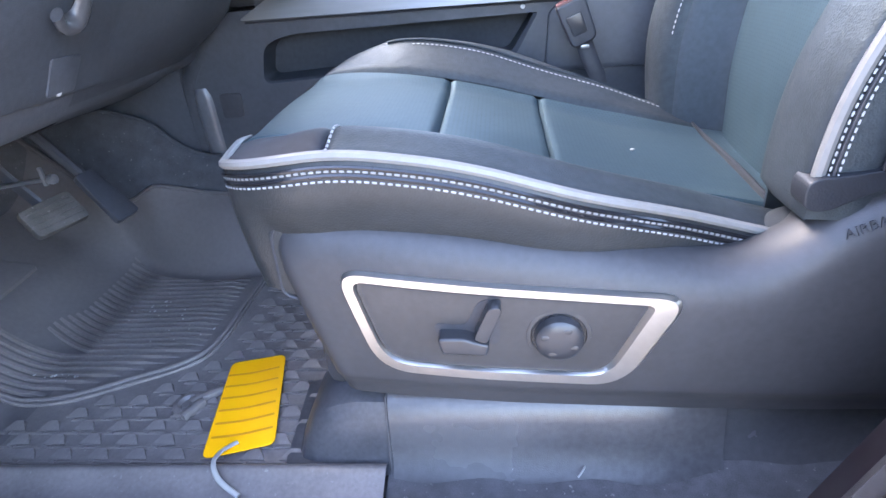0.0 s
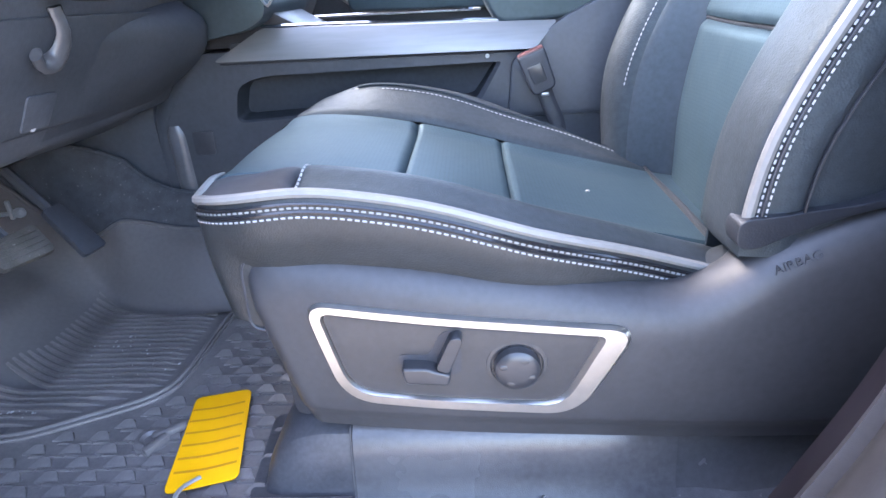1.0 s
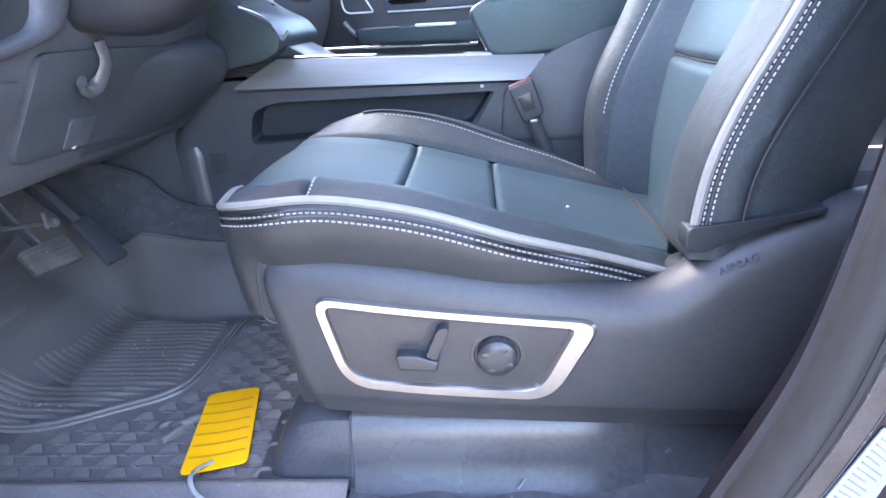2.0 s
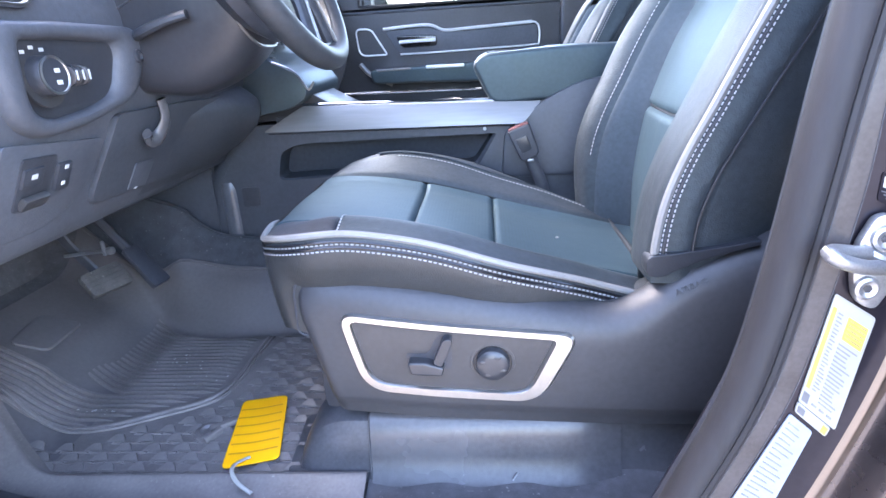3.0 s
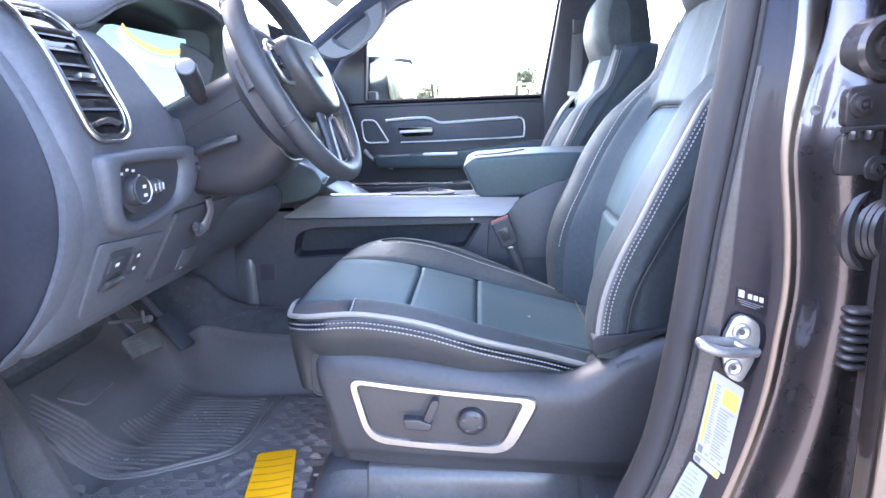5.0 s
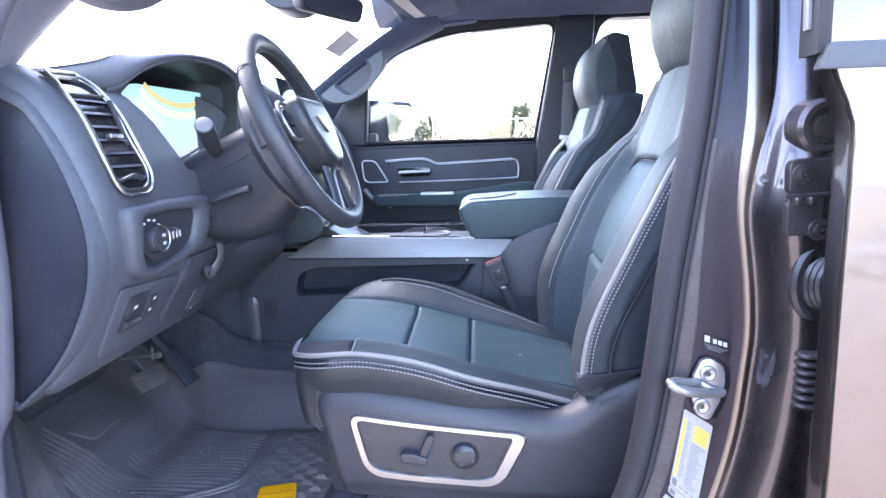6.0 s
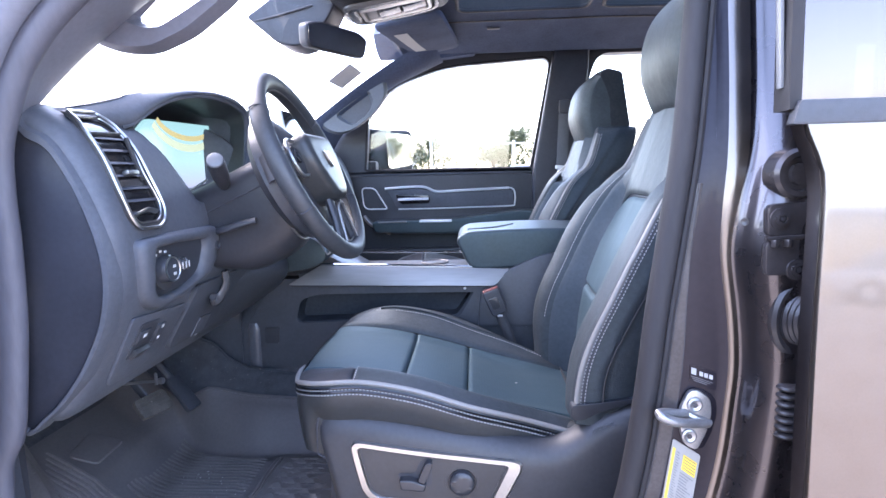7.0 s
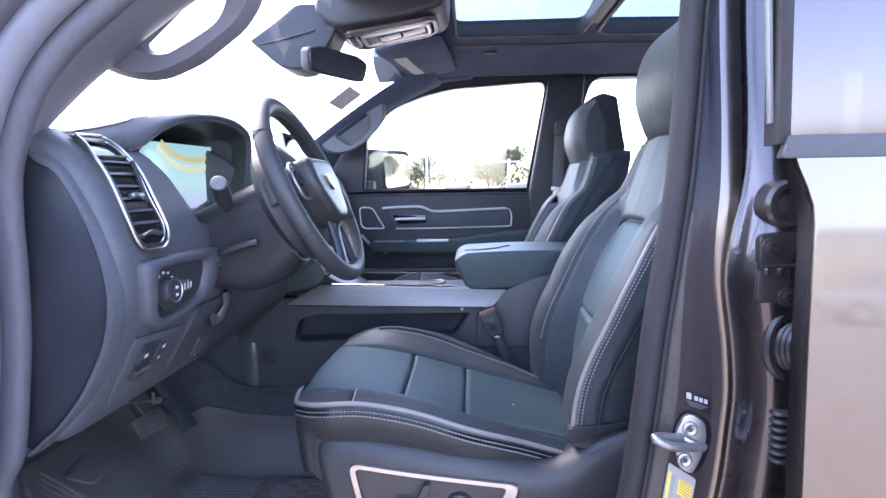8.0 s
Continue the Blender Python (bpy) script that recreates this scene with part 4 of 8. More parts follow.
for i in range(27):
    y = 0.512 + 0.0138 * i
    if y < 0.612:
        left, right, drift = -0.86 + 0.7 * (0.593 - y), min(-0.470, min((p.x for p in line if abs(p.y - y) < 0.010 and p.x > -0.70), default=-0.66) - 0.030), 0.0
    else:
        left, right, drift = -0.722 + 0.018 * smooth01(0.64, 0.70, y), -0.446, 0.40
    if right > left + 0.03:
        long_rib((left, y), (right, y), drift)


def wedge_mesh(w):
    bm = bmesh.new()
    a = [bm.verts.new(p) for p in ((-w / 2, -0.008, -0.002), (w / 2, -0.008, -0.002), (w * 0.22, 0.008, -0.002), (-w * 0.22, 0.008, -0.002))]
    b = [bm.verts.new(p) for p in ((-w * 0.46, -0.007, 0.0010), (w * 0.46, -0.007, 0.0010), (w * 0.18, 0.0065, 0.0050), (-w * 0.18, 0.0065, 0.0050))]
    bm.faces.new(b)
    for k in range(4):
        bm.faces.new((a[k], a[(k + 1) % 4], b[(k + 1) % 4], b[k]))
    me = bpy.data.meshes.new("tread_wedge")
    bm.to_mesh(me)
    bm.free()
    me.materials.append(RUBBER)
    return me


def right_of_line(x, y):
    """True on the door side of the dividing bead."""
    best = min(line, key=lambda p: (p.x - x) ** 2 + (p.y - y) ** 2)
    i = line.index(best)
    a, b = line[max(0, i - 1)], line[min(len(line) - 1, i + 1)]
    return (b.x - a.x) * (y - a.y) - (b.y - a.y) * (x - a.x) < -0.0006


wedge, bar = wedge_mesh(0.034), rib_mesh(0.050)
rows_y = [0.418 + 0.0235 * k for k in range(20)]
for k, y in enumerate(rows_y):
    for j in range(13):
        x = -0.735 + 0.0505 * j + (0.025 if k % 2 else 0.0)
        if x > -0.150 - 0.24 * max(0, y - 0.44) ** 0.5 or not right_of_line(x, y) or min((p.x - x) ** 2 + (p.y - y) ** 2 for p in line) < 0.02 ** 2 or y < 0.40 + 0.36 * max(0, -0.62 - x):
            continue
        lay("tread_wedge", wedge, x, y)
        if min((p.x - x) ** 2 + (p.y + 0.013 - y) ** 2 for p in line) > 0.032 ** 2:
            o = lay("tread_bar", bar, x + 0.02, y - 0.0115)
            o.scale = (1, 0.38, 0.5)
# dust and lint caught in the ribs
grit = random.Random(12)
for cx, cy, n, s in ((-0.640, 0.556, 20, 0.016), (-0.575, 0.735, 22, 0.03), (-0.50, 0.66, 10, 0.03)):
    for k in range(n):
        x, y = cx + grit.gauss(0, s), cy + grit.gauss(0, s * 0.6)
        d = grit.uniform(0.0010, 0.0032)
        solo("lint", blob((x, y, floor_z(x, y) + 0.0048), (d * grit.uniform(1, 2.2), d, d * 0.6), 2, 5, pose(0, 0, 0, 0, 0, grit.uniform(0, 180))), LINT, "tiny pale speck of dirt on the floor mat", "lint", group="specks on the floor mat")
# moulded clip that holds the mat
clip = thing("mat_retainer", "black moulded floor mat retainer clip", "mat clip", (-0.405, 0.50, 0.60))
part("collar", lathe([(0.024, 0), (0.022, 0.006), (0.014, 0.008), (0.010, 0.004)], (-0.405, 0.502, 0.600), (0, 0, 1), 20), RUBBER, clip)
part("tab", box((-0.385, 0.515, 0.606), (0.045, 0.013, 0.010), 0.004, 2, pose(0, 0, 0, 0, 0, 35)), RUBBER, clip)
part("tab", box((-0.392, 0.490, 0.606), (0.036, 0.012, 0.012), 0.004, 2, pose(0, 0, 0, 0, 0, 62)), RUBBER, clip)

# yellow tag with its loop
tag = thing("hang_tag", "bright yellow plastic hang tag lying on the floor mat", "tag", (-0.3, 0.5, 0.61))
tag_out = round_poly([(-0.374, 0.578), (-0.298, 0.596), (-0.256, 0.428), (-0.339, 0.404)], 0.011, 5)
sheet_tag = slab(tag_out, 0.6085, 0.6105, "xy", 0.0006)
part("card", sheet_tag, YELLOW, tag)
for k in range(6):
    t = (k + 0.7) / 6.4
    a, b = Vector((-0.371, 0.566, 0.6108)).lerp(Vector((-0.337, 0.420, 0.6108)), t), Vector((-0.302, 0.583, 0.6108)).lerp(Vector((-0.263, 0.438, 0.6108)), t)
    mid = a.lerp(b, 0.5) + Vector((0.0, -0.003, 0))
    part("printed_line", tube(spline([a, mid, b], 12), 0.0019, 4, flat=0.15, up=(0, 0, 1)), INK, tag)
loop = spline([(-0.302, 0.428, 0.6125), (-0.309, 0.420, 0.614), (-0.314, 0.405, 0.619), (-0.311, 0.385, 0.624), (-0.296, 0.366, 0.620), (-0.27, 0.352, 0.612)], 30)
part("loop", tube(loop, 0.0032, 8, flat=0.6, up=(0, 0, 1)), WHITE, tag, "white plastic loop")

# seat riser covers and sill
cover = thing("riser_cover", "grey plastic cover along the seat riser", "trim cover", (0.07, 0.41, 0.60))


def riser(x, v):
    prof = [(0.470, 0.700), (0.430, 0.696), (0.414, 0.684), (0.408, 0.662), (0.404, 0.635), (0.400, 0.615), (0.390, 0.600), (0.384, 0.590)]
    return prof


part("cover_body", loft([[Vector((x, y + 0.012 * smooth01(0.2, 0.27, x), z)) for y, z in riser(x, 0)] + [Vector((x, 0.47, 0.59))] for x in [-0.104 + 0.36 * i / 24 for i in range(25)]]), PLASTIC_GREY, cover)
part("rear_cover", loft([[Vector((x, y + 0.02, z - 0.004)) for y, z in riser(x, 0)] + [Vector((x, 0.49, 0.586))] for x in [0.2575 + 0.22 * i / 10 for i in range(11)]]), PLASTIC_GREY, cover)
boot = thing("mat_boot", "black rubber moulding wrapped round the seat riser", "mat boot", (-0.16, 0.43, 0.60))
rings = []
for i in range(15):
    t = i / 14
    x = -0.222 + 0.116 * t
    r = math.sqrt(max(0.02, 1 - (1 - min(1, t * 1.35)) ** 2))
    rings.append([Vector((x, y + 0.012 * (1 - r), 0.592 + (z - 0.592) * r)) for y, z in ((0.50, 0.692), (0.445, 0.692), (0.422, 0.682), (0.411, 0.660), (0.405, 0.630), (0.402, 0.605), (0.396, 0.594), (0.50, 0.590))])
part("boot_body", loft(rings), BOOT_BLACK, boot)
part("boot_flange", slab(round_poly([(-0.236, 0.394), (-0.108, 0.394), (-0.108, 0.47), (-0.20, 0.55), (-0.248, 0.55)], 0.02, 5), 0.594, 0.604, "xy", 0.004), BOOT_BLACK, boot)
part("boot_edge", tube([(-0.107, 0.392, 0.592), (-0.1065, 0.400, 0.607), (-0.1065, 0.4055, 0.635), (-0.1065, 0.412, 0.662), (-0.1065, 0.4235, 0.688), (-0.1065, 0.45, 0.697)], 0.0022, 6), PLASTIC_GREY, boot)

# strip of carpet between riser and sill, sill moulding, outer sill
solo("sill_carpet", sheet(lambda u, v: Vector((-0.11 + 0.75 * u, 0.412 - 0.10 * v, 0.600 - 0.006 * math.sin(v * 3) + 0.003 * math.sin(u * 40 + v * 9))), 50, 10), CARPET, "charcoal carpet strip beside the sill", "carpet", "structure")
SILL = [(0.335, 0.57), (0.345, 0.606), (0.335, 0.618), (0.31, 0.624), (0.27, 0.622), (0.235, 0.610), (0.215, 0.590), (0.205, 0.55), (0.20, 0.50), (0.33, 0.50)]
solo("sill_plate", loft([[Vector((-0.9 + 1.55 * i / 60, y + 0.045 * smooth01(-0.55, -0.80, -0.9 + 1.55 * i / 60), z)) for y, z in SILL] for i in range(61)]), PLASTIC_DARK, "black ribbed plastic door sill plate", "sill", "structure")
SILL_OUT = [(0.205, 0.60), (0.19, 0.575), (0.15, 0.56), (0.12, 0.52), (0.105, 0.44), (0.13, 0.36), (0.21, 0.34), (0.21, 0.50)]
solo("sill_panel", loft([[Vector((-1.3 + 3.2 * i / 20, y, z)) for y, z in SILL_OUT] for i in range(21)]), PAINT, "grey painted outer sill", "sill", "structure")
for k in range(3):
    x, y = (0.03, 0.33, 0.10)[k], (0.395, 0.43, 0.385)[k]
    solo("thread_scrap", tube(spline([(x, y, 0.606), (x + 0.006, y + 0.006, 0.611), (x + 0.010, y + 0.016, 0.608)], 8), 0.0012, 5), WHITE, "short white thread scrap on the carpet", "scrap")

# ---- dashboard ----
FACE = [(0.960, -0.545), (0.976, -0.533), (1.07, -0.478), (1.12, -0.452), (1.187, -0.433), (1.265, -0.431), (1.367, -0.463), (1.426, -0.501), (1.452, -0.545)]


def face_x(z):
    return curve1(FACE, z)


dash = thing("dashboard", "black and charcoal moulded dashboard with chrome air vent", "dashboard", (-0.6, 1.13, 0.97))
SECTION = [(-1.15, 1.38), (-0.95, 1.432), (-0.75, 1.460), (-0.62, 1.468), (-0.565, 1.462)]
SECTION += [(face_x(z), z) for z in (1.450, 1.435, 1.42, 1.40, 1.38, 1.36, 1.345, 1.33, 1.318, 1.306, 1.29, 1.26, 1.22, 1.18, 1.14, 1.10, 1.06, 1.02, 0.99, 0.970)]
SECTION += [(-0.560, 0.958), (-0.66, 0.985), (-0.85, 1.05), (-1.15, 1.10)]
sec = [Vector((x, z)) for x, z in SECTION]
mid_sec = Vector((-0.80, 1.24))
rings = []
for i, y in enumerate([0.262, 0.266, 0.273, 0.283, 0.296] + [0.32 + 0.0075 * k for k in range(85)] + [0.97 + 0.05 * k for k in range(20)] + [1.964, 1.977, 1.987, 1.994, 1.998]):
    e = min(abs(y - 0.262), abs(1.998 - y))
    shrink = 0.026 * (1 - math.sqrt(max(0, 1 - max(0, 1 - e / 0.034) ** 2)))
    ring = []
    for p in sec:
        q = p + (mid_sec - p).normalized() * shrink
        if 1.30 < p.y < 1.475 and p.x > -0.72:
            into = smooth01(0.0, 0.035, y - 0.462 - 0.50 * (1.455 - min(1.455, p.y)) ** 1.0) * smooth01(0.0, 0.02, 0.845 - y) * smooth01(1.295, 1.325, p.y)
            q = q.lerp(Vector((min(q.x, -0.585), min(q.y, 1.44))), into)
        ring.append(Vector((q.x, y, q.y)))
    rings.append(ring)
part("dash_body", loft(rings), PLASTIC_SOFT, dash)
cap_line = [(-0.575, 1.428), (-0.537, 1.419), (-0.508, 1.403), (-0.477, 1.354), (-0.453, 1.298), (-0.438, 1.241), (-0.436, 1.184), (-0.451, 1.121), (-0.479, 1.067), (-0.510, 1.022), (-0.560, 0.972), (-0.612, 0.960), (-0.625, 1.2)]
cap_out = [Vector((p.x, p.y)) for p in spline([(a, b, 0) for a, b in cap_line], 90, True)]
cap_mid = Vector((-0.545, 1.20))
cap_in = [p + (cap_mid - p).normalized() * (0.016 + 0.004 * math.sin(5 * p.y)) for p in cap_out]
part("end_band", loft([[place2("xz", p.x, p.y, c) for p in ring] for ring, c in ((cap_out, 0.285), (cap_out, 0.262), ([p.lerp(q, 0.25) for p, q in zip(cap_out, cap_in)], 0.2535), ([p.lerp(q, 0.8) for p, q in zip(cap_out, cap_in)], 0.2525), (cap_in, 0.2560), (cap_in, 0.266))], caps=False), PLASTIC_SOFT, dash, "charcoal rounded edge band")
part("end_cap", slab([(p.x, p.y) for p in cap_in], 0.2595, 0.275, "xz", 0.003), END_CAP, dash, "dark plastic dashboard end cap")

# hood over the instruments: a padded brow that grows out of the top pad
CREST = [(0.0, -0.560, 0.290, 1.446), (0.15, -0.535, 0.400, 1.471), (0.3, -0.515, 0.500, 1.499), (0.45, -0.500, 0.577, 1.515), (0.58, -0.485, 0.630, 1.522), (0.7, -0.465, 0.720, 1.527), (0.82, -0.456, 0.815, 1.517), (0.90, -0.452, 0.858, 1.480), (1.0, -0.450, 0.830, 1.340)]
LIP = [(0.0, -0.548, 0.300, 1.430), (0.15, -0.520, 0.400, 1.432), (0.25, -0.505, 0.452, 1.437), (0.35, -0.495, 0.530, 1.477), (0.45, -0.485, 0.585, 1.498), (0.58, -0.470, 0.650, 1.510), (0.7, -0.460, 0.720, 1.512), (0.82, -0.452, 0.795, 1.501), (0.90, -0.448, 0.836, 1.470), (1.0, -0.448, 0.806, 1.340)]


def along(rows, t):
    return Vector([curve1([(r[0], r[k]) for r in rows], t) for k in (1, 2, 3)])


def hood(u, v):
    lip, crest = along(LIP, u), along(CREST, u)
    if v <= 0.25:
        a = v / 0.25 * math.pi / 2
        p = lip.lerp(crest, 1 - math.cos(a))
        return p + Vector((0.010 * math.sin(2 * a), 0, 0.004 * math.sin(2 * a)))
    q = (v - 0.25) / 0.75
    drop = max(0.0, crest.z - 1.450)
    return Vector((crest.x - 0.36 * q, crest.y + max(0.0, crest.y - 0.60) * 0.15 * q, crest.z - drop * smooth01(0.0, 1.1, q) * 0.9 - (0.02 + 0.07 * smooth01(0.35, 0.0, u)) * q))


part("instrument_hood", sheet(hood, 64, 32), PLASTIC_SOFT, dash, "stitched black hood over the instruments")
part("hood_lining", sheet(lambda u, v: (lambda p: Vector((p.x - (0.13 - 0.05 * (1 - u)) * v, 0.655 + (p.y - 0.655) * (1 - 0.05 * v + 0.41 * v * smooth01(0.45, 0.85, u)), p.z - 0.010 * v)))(along(LIP, 0.24 + 0.76 * u)), 48, 10), PLASTIC_DARK, dash)
part("hood_rim", tube([hood(0.22 + 0.78 * i / 48, 0.0) for i in range(49)], 0.0045, 8), PLASTIC_SOFT, dash)
seam_uv = [(0.08 + 0.40 * i / 60, 0.24 + 0.10 * smooth01(0.2, 0.48, 0.08 + 0.40 * i / 60)) for i in range(61)]
part("pad_seam", tube([hood(u, v) + Vector((0.0005, 0, 0.0005)) for u, v in seam_uv], 0.0009, 6), END_CAP, dash)
part("stitching", stitches([hood(u, v + 0.035) + Vector((0, 0, 0.001)) for u, v in seam_uv], (0.1, 0, 1), 0.004, 0.008, 0.0007), PLASTIC, dash)
GLOW = bpy.data.materials.new("lit display")
GLOW.use_nodes = True
gn = GLOW.node_tree
gb = gn.nodes["Principled BSDF"]
gb.inputs["Base Color"].default_value, gb.inputs["Roughness"].default_value = (0.02, 0.02, 0.02, 1), 0.15
gt, gg, gr = gn.nodes.new("ShaderNodeTexCoord"), gn.nodes.new("ShaderNodeSeparateXYZ"), gn.nodes.new("ShaderNodeValToRGB")
gm = gn.nodes.new("ShaderNodeMapRange")
gm.inputs["From Min"].default_value, gm.inputs["From Max"].default_value = 1.31, 1.46
gn.links.new(gt.outputs["Object"], gg.inputs[0])
gn.links.new(gg.outputs["Z"], gm.inputs["Value"])
gn.links.new(gm.outputs["Result"], gr.inputs["Fac"])
gr.color_ramp.elements[0].color, gr.color_ramp.elements[1].color = (0.55, 0.62, 0.95, 1), (0.36, 0.72, 0.74, 1)
mid = gr.color_ramp.elements.new(0.45)
mid.color = (0.50, 0.86, 0.88, 1)
gn.links.new(gr.outputs["Color"], gb.inputs["Emission Color"])
gb.inputs["Emission Strength"].default_value = 0.080
AMBER = bpy.data.materials.new("lit amber arc")
AMBER.use_nodes = True
ab = AMBER.node_tree.nodes["Principled BSDF"]
ab.inputs["Base Color"].default_value, ab.inputs["Emission Color"].default_value = (0.2, 0.15, 0.02, 1), (0.74, 0.70, 0.36, 1)
ab.inputs["Emission Strength"].default_value = 0.062
PALE_ARC = bpy.data.materials.new("lit pale green band")
PALE_ARC.use_nodes = True
pb = PALE_ARC.node_tree.nodes["Principled BSDF"]
pb.inputs["Base Color"].default_value, pb.inputs["Emission Color"].default_value = (0.2, 0.2, 0.1, 1), (0.66, 0.84, 0.62, 1)
pb.inputs["Emission Strength"].default_value = 0.072
cluster = part("instrument_display", slab(round_poly([(0.560, 1.435), (0.600, 1.462), (0.925, 1.468), (0.945, 1.345), (0.730, 1.308), (0.640, 1.362)], [0.015, 0.01, 0.01, 0.015, 0.012, 0.03], 5), -0.568, -0.556, "yz", 0.001), GLOW, dash, "lit pale blue instrument display")
arc = [Vector((-0.5545, 0.760 + 0.135 * math.cos(a), 1.480 + 0.050 * math.sin(a))) for a in [math.pi * (1.10 + 0.8 * i / 24) for i in range(25)]]
part("gauge_arc", tube(arc, 0.0060, 6, flat=0.15, up=(1, 0, 0)), AMBER, cluster)
part("gauge_band", tube([Vector((-0.5550, 0.760 + 0.150 * math.cos(a), 1.474 + 0.066 * math.sin(a))) for a in [math.pi * (1.10 + 0.8 * i / 24) for i in range(25)]], 0.0085, 6, flat=0.10, up=(1, 0, 0)), PALE_ARC, cluster)
part("display_rim", tube(spline([(-0.500, 0.470, 1.412), (-0.502, 0.505, 1.375), (-0.505, 0.560, 1.335), (-0.507, 0.613, 1.312), (-0.505, 0.66, 1.316), (-0.50, 0.72, 1.334)], 30), 0.0028, 6), TRIM, dash, "thin grey rim below the display")
for k in range(3):
    part("tell_tale", box((-0.5475, 0.575 + 0.035 * k, 1.360 - 0.018 * k), (0.001, 0.010, 0.008), 0.0003, 1), LABEL_GREY, cluster)
part("display_surround", slab(round_poly([(0.48, 1.46), (0.97, 1.47), (0.97, 1.29), (0.53, 1.29)], 0.02, 5), -0.60, -0.5655, "yz", 0.004), PLASTIC_DARK, dash)

# chrome-framed corner vent, recessed into the face
def on_dash(y, z, out=0.0):
    return Vector((face_x(z) + out, y, z))


VENT = [(0.316, 1.450), (0.390, 1.453), (0.401, 1.410), (0.399, 1.340), (0.407, 1.293), (0.396, 1.272), (0.378, 1.262), (0.322, 1.263), (0.306, 1.281), (0.300, 1.326), (0.303, 1.385), (0.303, 1.416)]
vent_o = dense(round_poly(VENT, [0.006, 0.008, 0.02, 0.02, 0.012, 0.008, 0.010, 0.012, 0.012, 0.02, 0.02, 0.012], 5), 3)
mid_v = Vector((0.352, 1.352))
vent_i = [mid_v + (p - mid_v).normalized() * max(0.0, (p - mid_v).length - 0.0095) for p in vent_o]
band = ring_band(vent_o, vent_i, -0.002, 0.008, "yz", 0.6)
for v in band.verts:
    v.co.x += face_x(v.co.z) + 0.012 * smooth01(1.42, 1.456, v.co.z)
part("vent_frame", band, PLASTIC, dash, "grey air vent surround")
part("chrome_line", tube([on_dash(p.x, p.y, 0.0085 + 0.014 * smooth01(1.42, 1.456, p.y)) for p in vent_o], 0.0028, 6, closed=True), SATIN, dash, "satin silver air vent line")
part("chrome_line", tube([on_dash(p.x, p.y, 0.0065 + 0.008 * smooth01(1.42, 1.456, p.y)) for p in vent_i], 0.0014, 6, closed=True), SATIN, dash)


def vent_span(z):
    """Left and right ends of the opening at height z."""
    ys = []
    for p, q in zip(vent_i, vent_i[1:] + vent_i[:1]):
        if (p.y - z) * (q.y - z) <= 0 and abs(p.y - q.y) > 1e-7:
            ys.append(p.x + (q.x - p.x) * (z - p.y) / (q.y - p.y))
    return min(ys), max(ys)


# Flat black sheet on the face, painted in for the vent's shaded depth.
part("vent_recess", sheet(lambda u, v: (lambda z: on_dash(vent_span(z)[0] * (1 - v) + vent_span(z)[1] * v, z, 0.0015))(1.2735 + 0.166 * u), 30, 6), GLOSS_BLACK, dash)
for k in range(7):
    z = 1.288 + 0.0200 * k
    lo, hi = vent_span(z)
    part("vent_slat", tube([on_dash(lo, z, 0.003), on_dash((lo + hi) / 2, z, 0.005), on_dash(hi, z, 0.003)], 0.0050, 8, flat=0.22, up=(0.5, 0, 1)), END_CAP, dash)
lo, hi = vent_span(1.414)
part("vent_divider", tube([on_dash(lo, 1.413, 0.005), on_dash(hi, 1.416, 0.005)], 0.0045, 8, flat=0.6), PLASTIC, dash)
part("vent_tab", box(on_dash(0.347, 1.352, 0.011), (0.012, 0.030, 0.008), 0.003, 2, pose(0, 0, 0, 0, -15, 0)), SATIN, dash, "silver vent tab")
part("vent_tab", tube(spline([on_dash(0.322, 1.286, 0.008), on_dash(0.348, 1.292, 0.012), on_dash(0.378, 1.287, 0.008)], 12), 0.0048, 8, flat=0.6), SATIN, dash, "silver vent thumb bar")
part("vent_bar", box(on_dash(0.384, 1.375, 0.006), (0.008, 0.006, 0.075), 0.003, 2, pose(0, 0, 0, 0, -17, 0)), PLASTIC, dash)

# headlamp switch panel
def dash_plate(points, radius, c0, c1, bevel=0.0):
    bm = slab(round_poly(points, radius, 6), c0, c1, "yz", bevel)
    for v in bm.verts:
        v.co.x += face_x(v.co.z)
    return bm


POD_OUT = round_poly([(0.304, 1.246), (0.412, 1.248), (0.572, 1.245), (0.594, 1.222), (0.566, 1.150), (0.452, 1.122), (0.372, 1.116), (0.328, 1.140), (0.310, 1.198)], [0.02, 0.02, 0.02, 0.02, 0.03, 0.03, 0.03, 0.03, 0.03], 6)
POD_IN = [(0.352, 1.226), (0.430, 1.227), (0.518, 1.223), (0.524, 1.208), (0.510, 1.158), (0.455, 1.143), (0.390, 1.138), (0.356, 1.152), (0.350, 1.190)]
POD_IN = round_poly(POD_IN, [0.012, 0.012, 0.012, 0.012, 0.02, 0.02, 0.02, 0.02, 0.02], 6)
pod_rings = []
for w, h in ((0.0, -0.006), (0.0, 0.004), (0.06, 0.0105), (0.16, 0.0148), (0.30, 0.0170), (0.50, 0.0175), (0.68, 0.0168), (0.82, 0.0140), (0.91, 0.0100), (0.97, 0.0050), (1.0, -0.003)):
    pod_rings.append([Vector((face_x(p.y) + h, p.x, p.y)) for p in [a.lerp(b, w) for a, b in zip(POD_OUT, POD_IN)]])
part("switch_panel", loft(pod_rings, caps=False), PLASTIC_SOFT, dash, "charcoal headlamp switch surround")
part("switch_field", loft([[Vector((face_x(q.y) + 0.003, q.x, q.y)) for q in [Vector((0.435, 1.185)) + (p - Vector((0.435, 1.185))) * w for p in POD_IN]] for w in (1.01, 0.7, 0.35, 0.02)]), PLASTIC_DARK, dash)
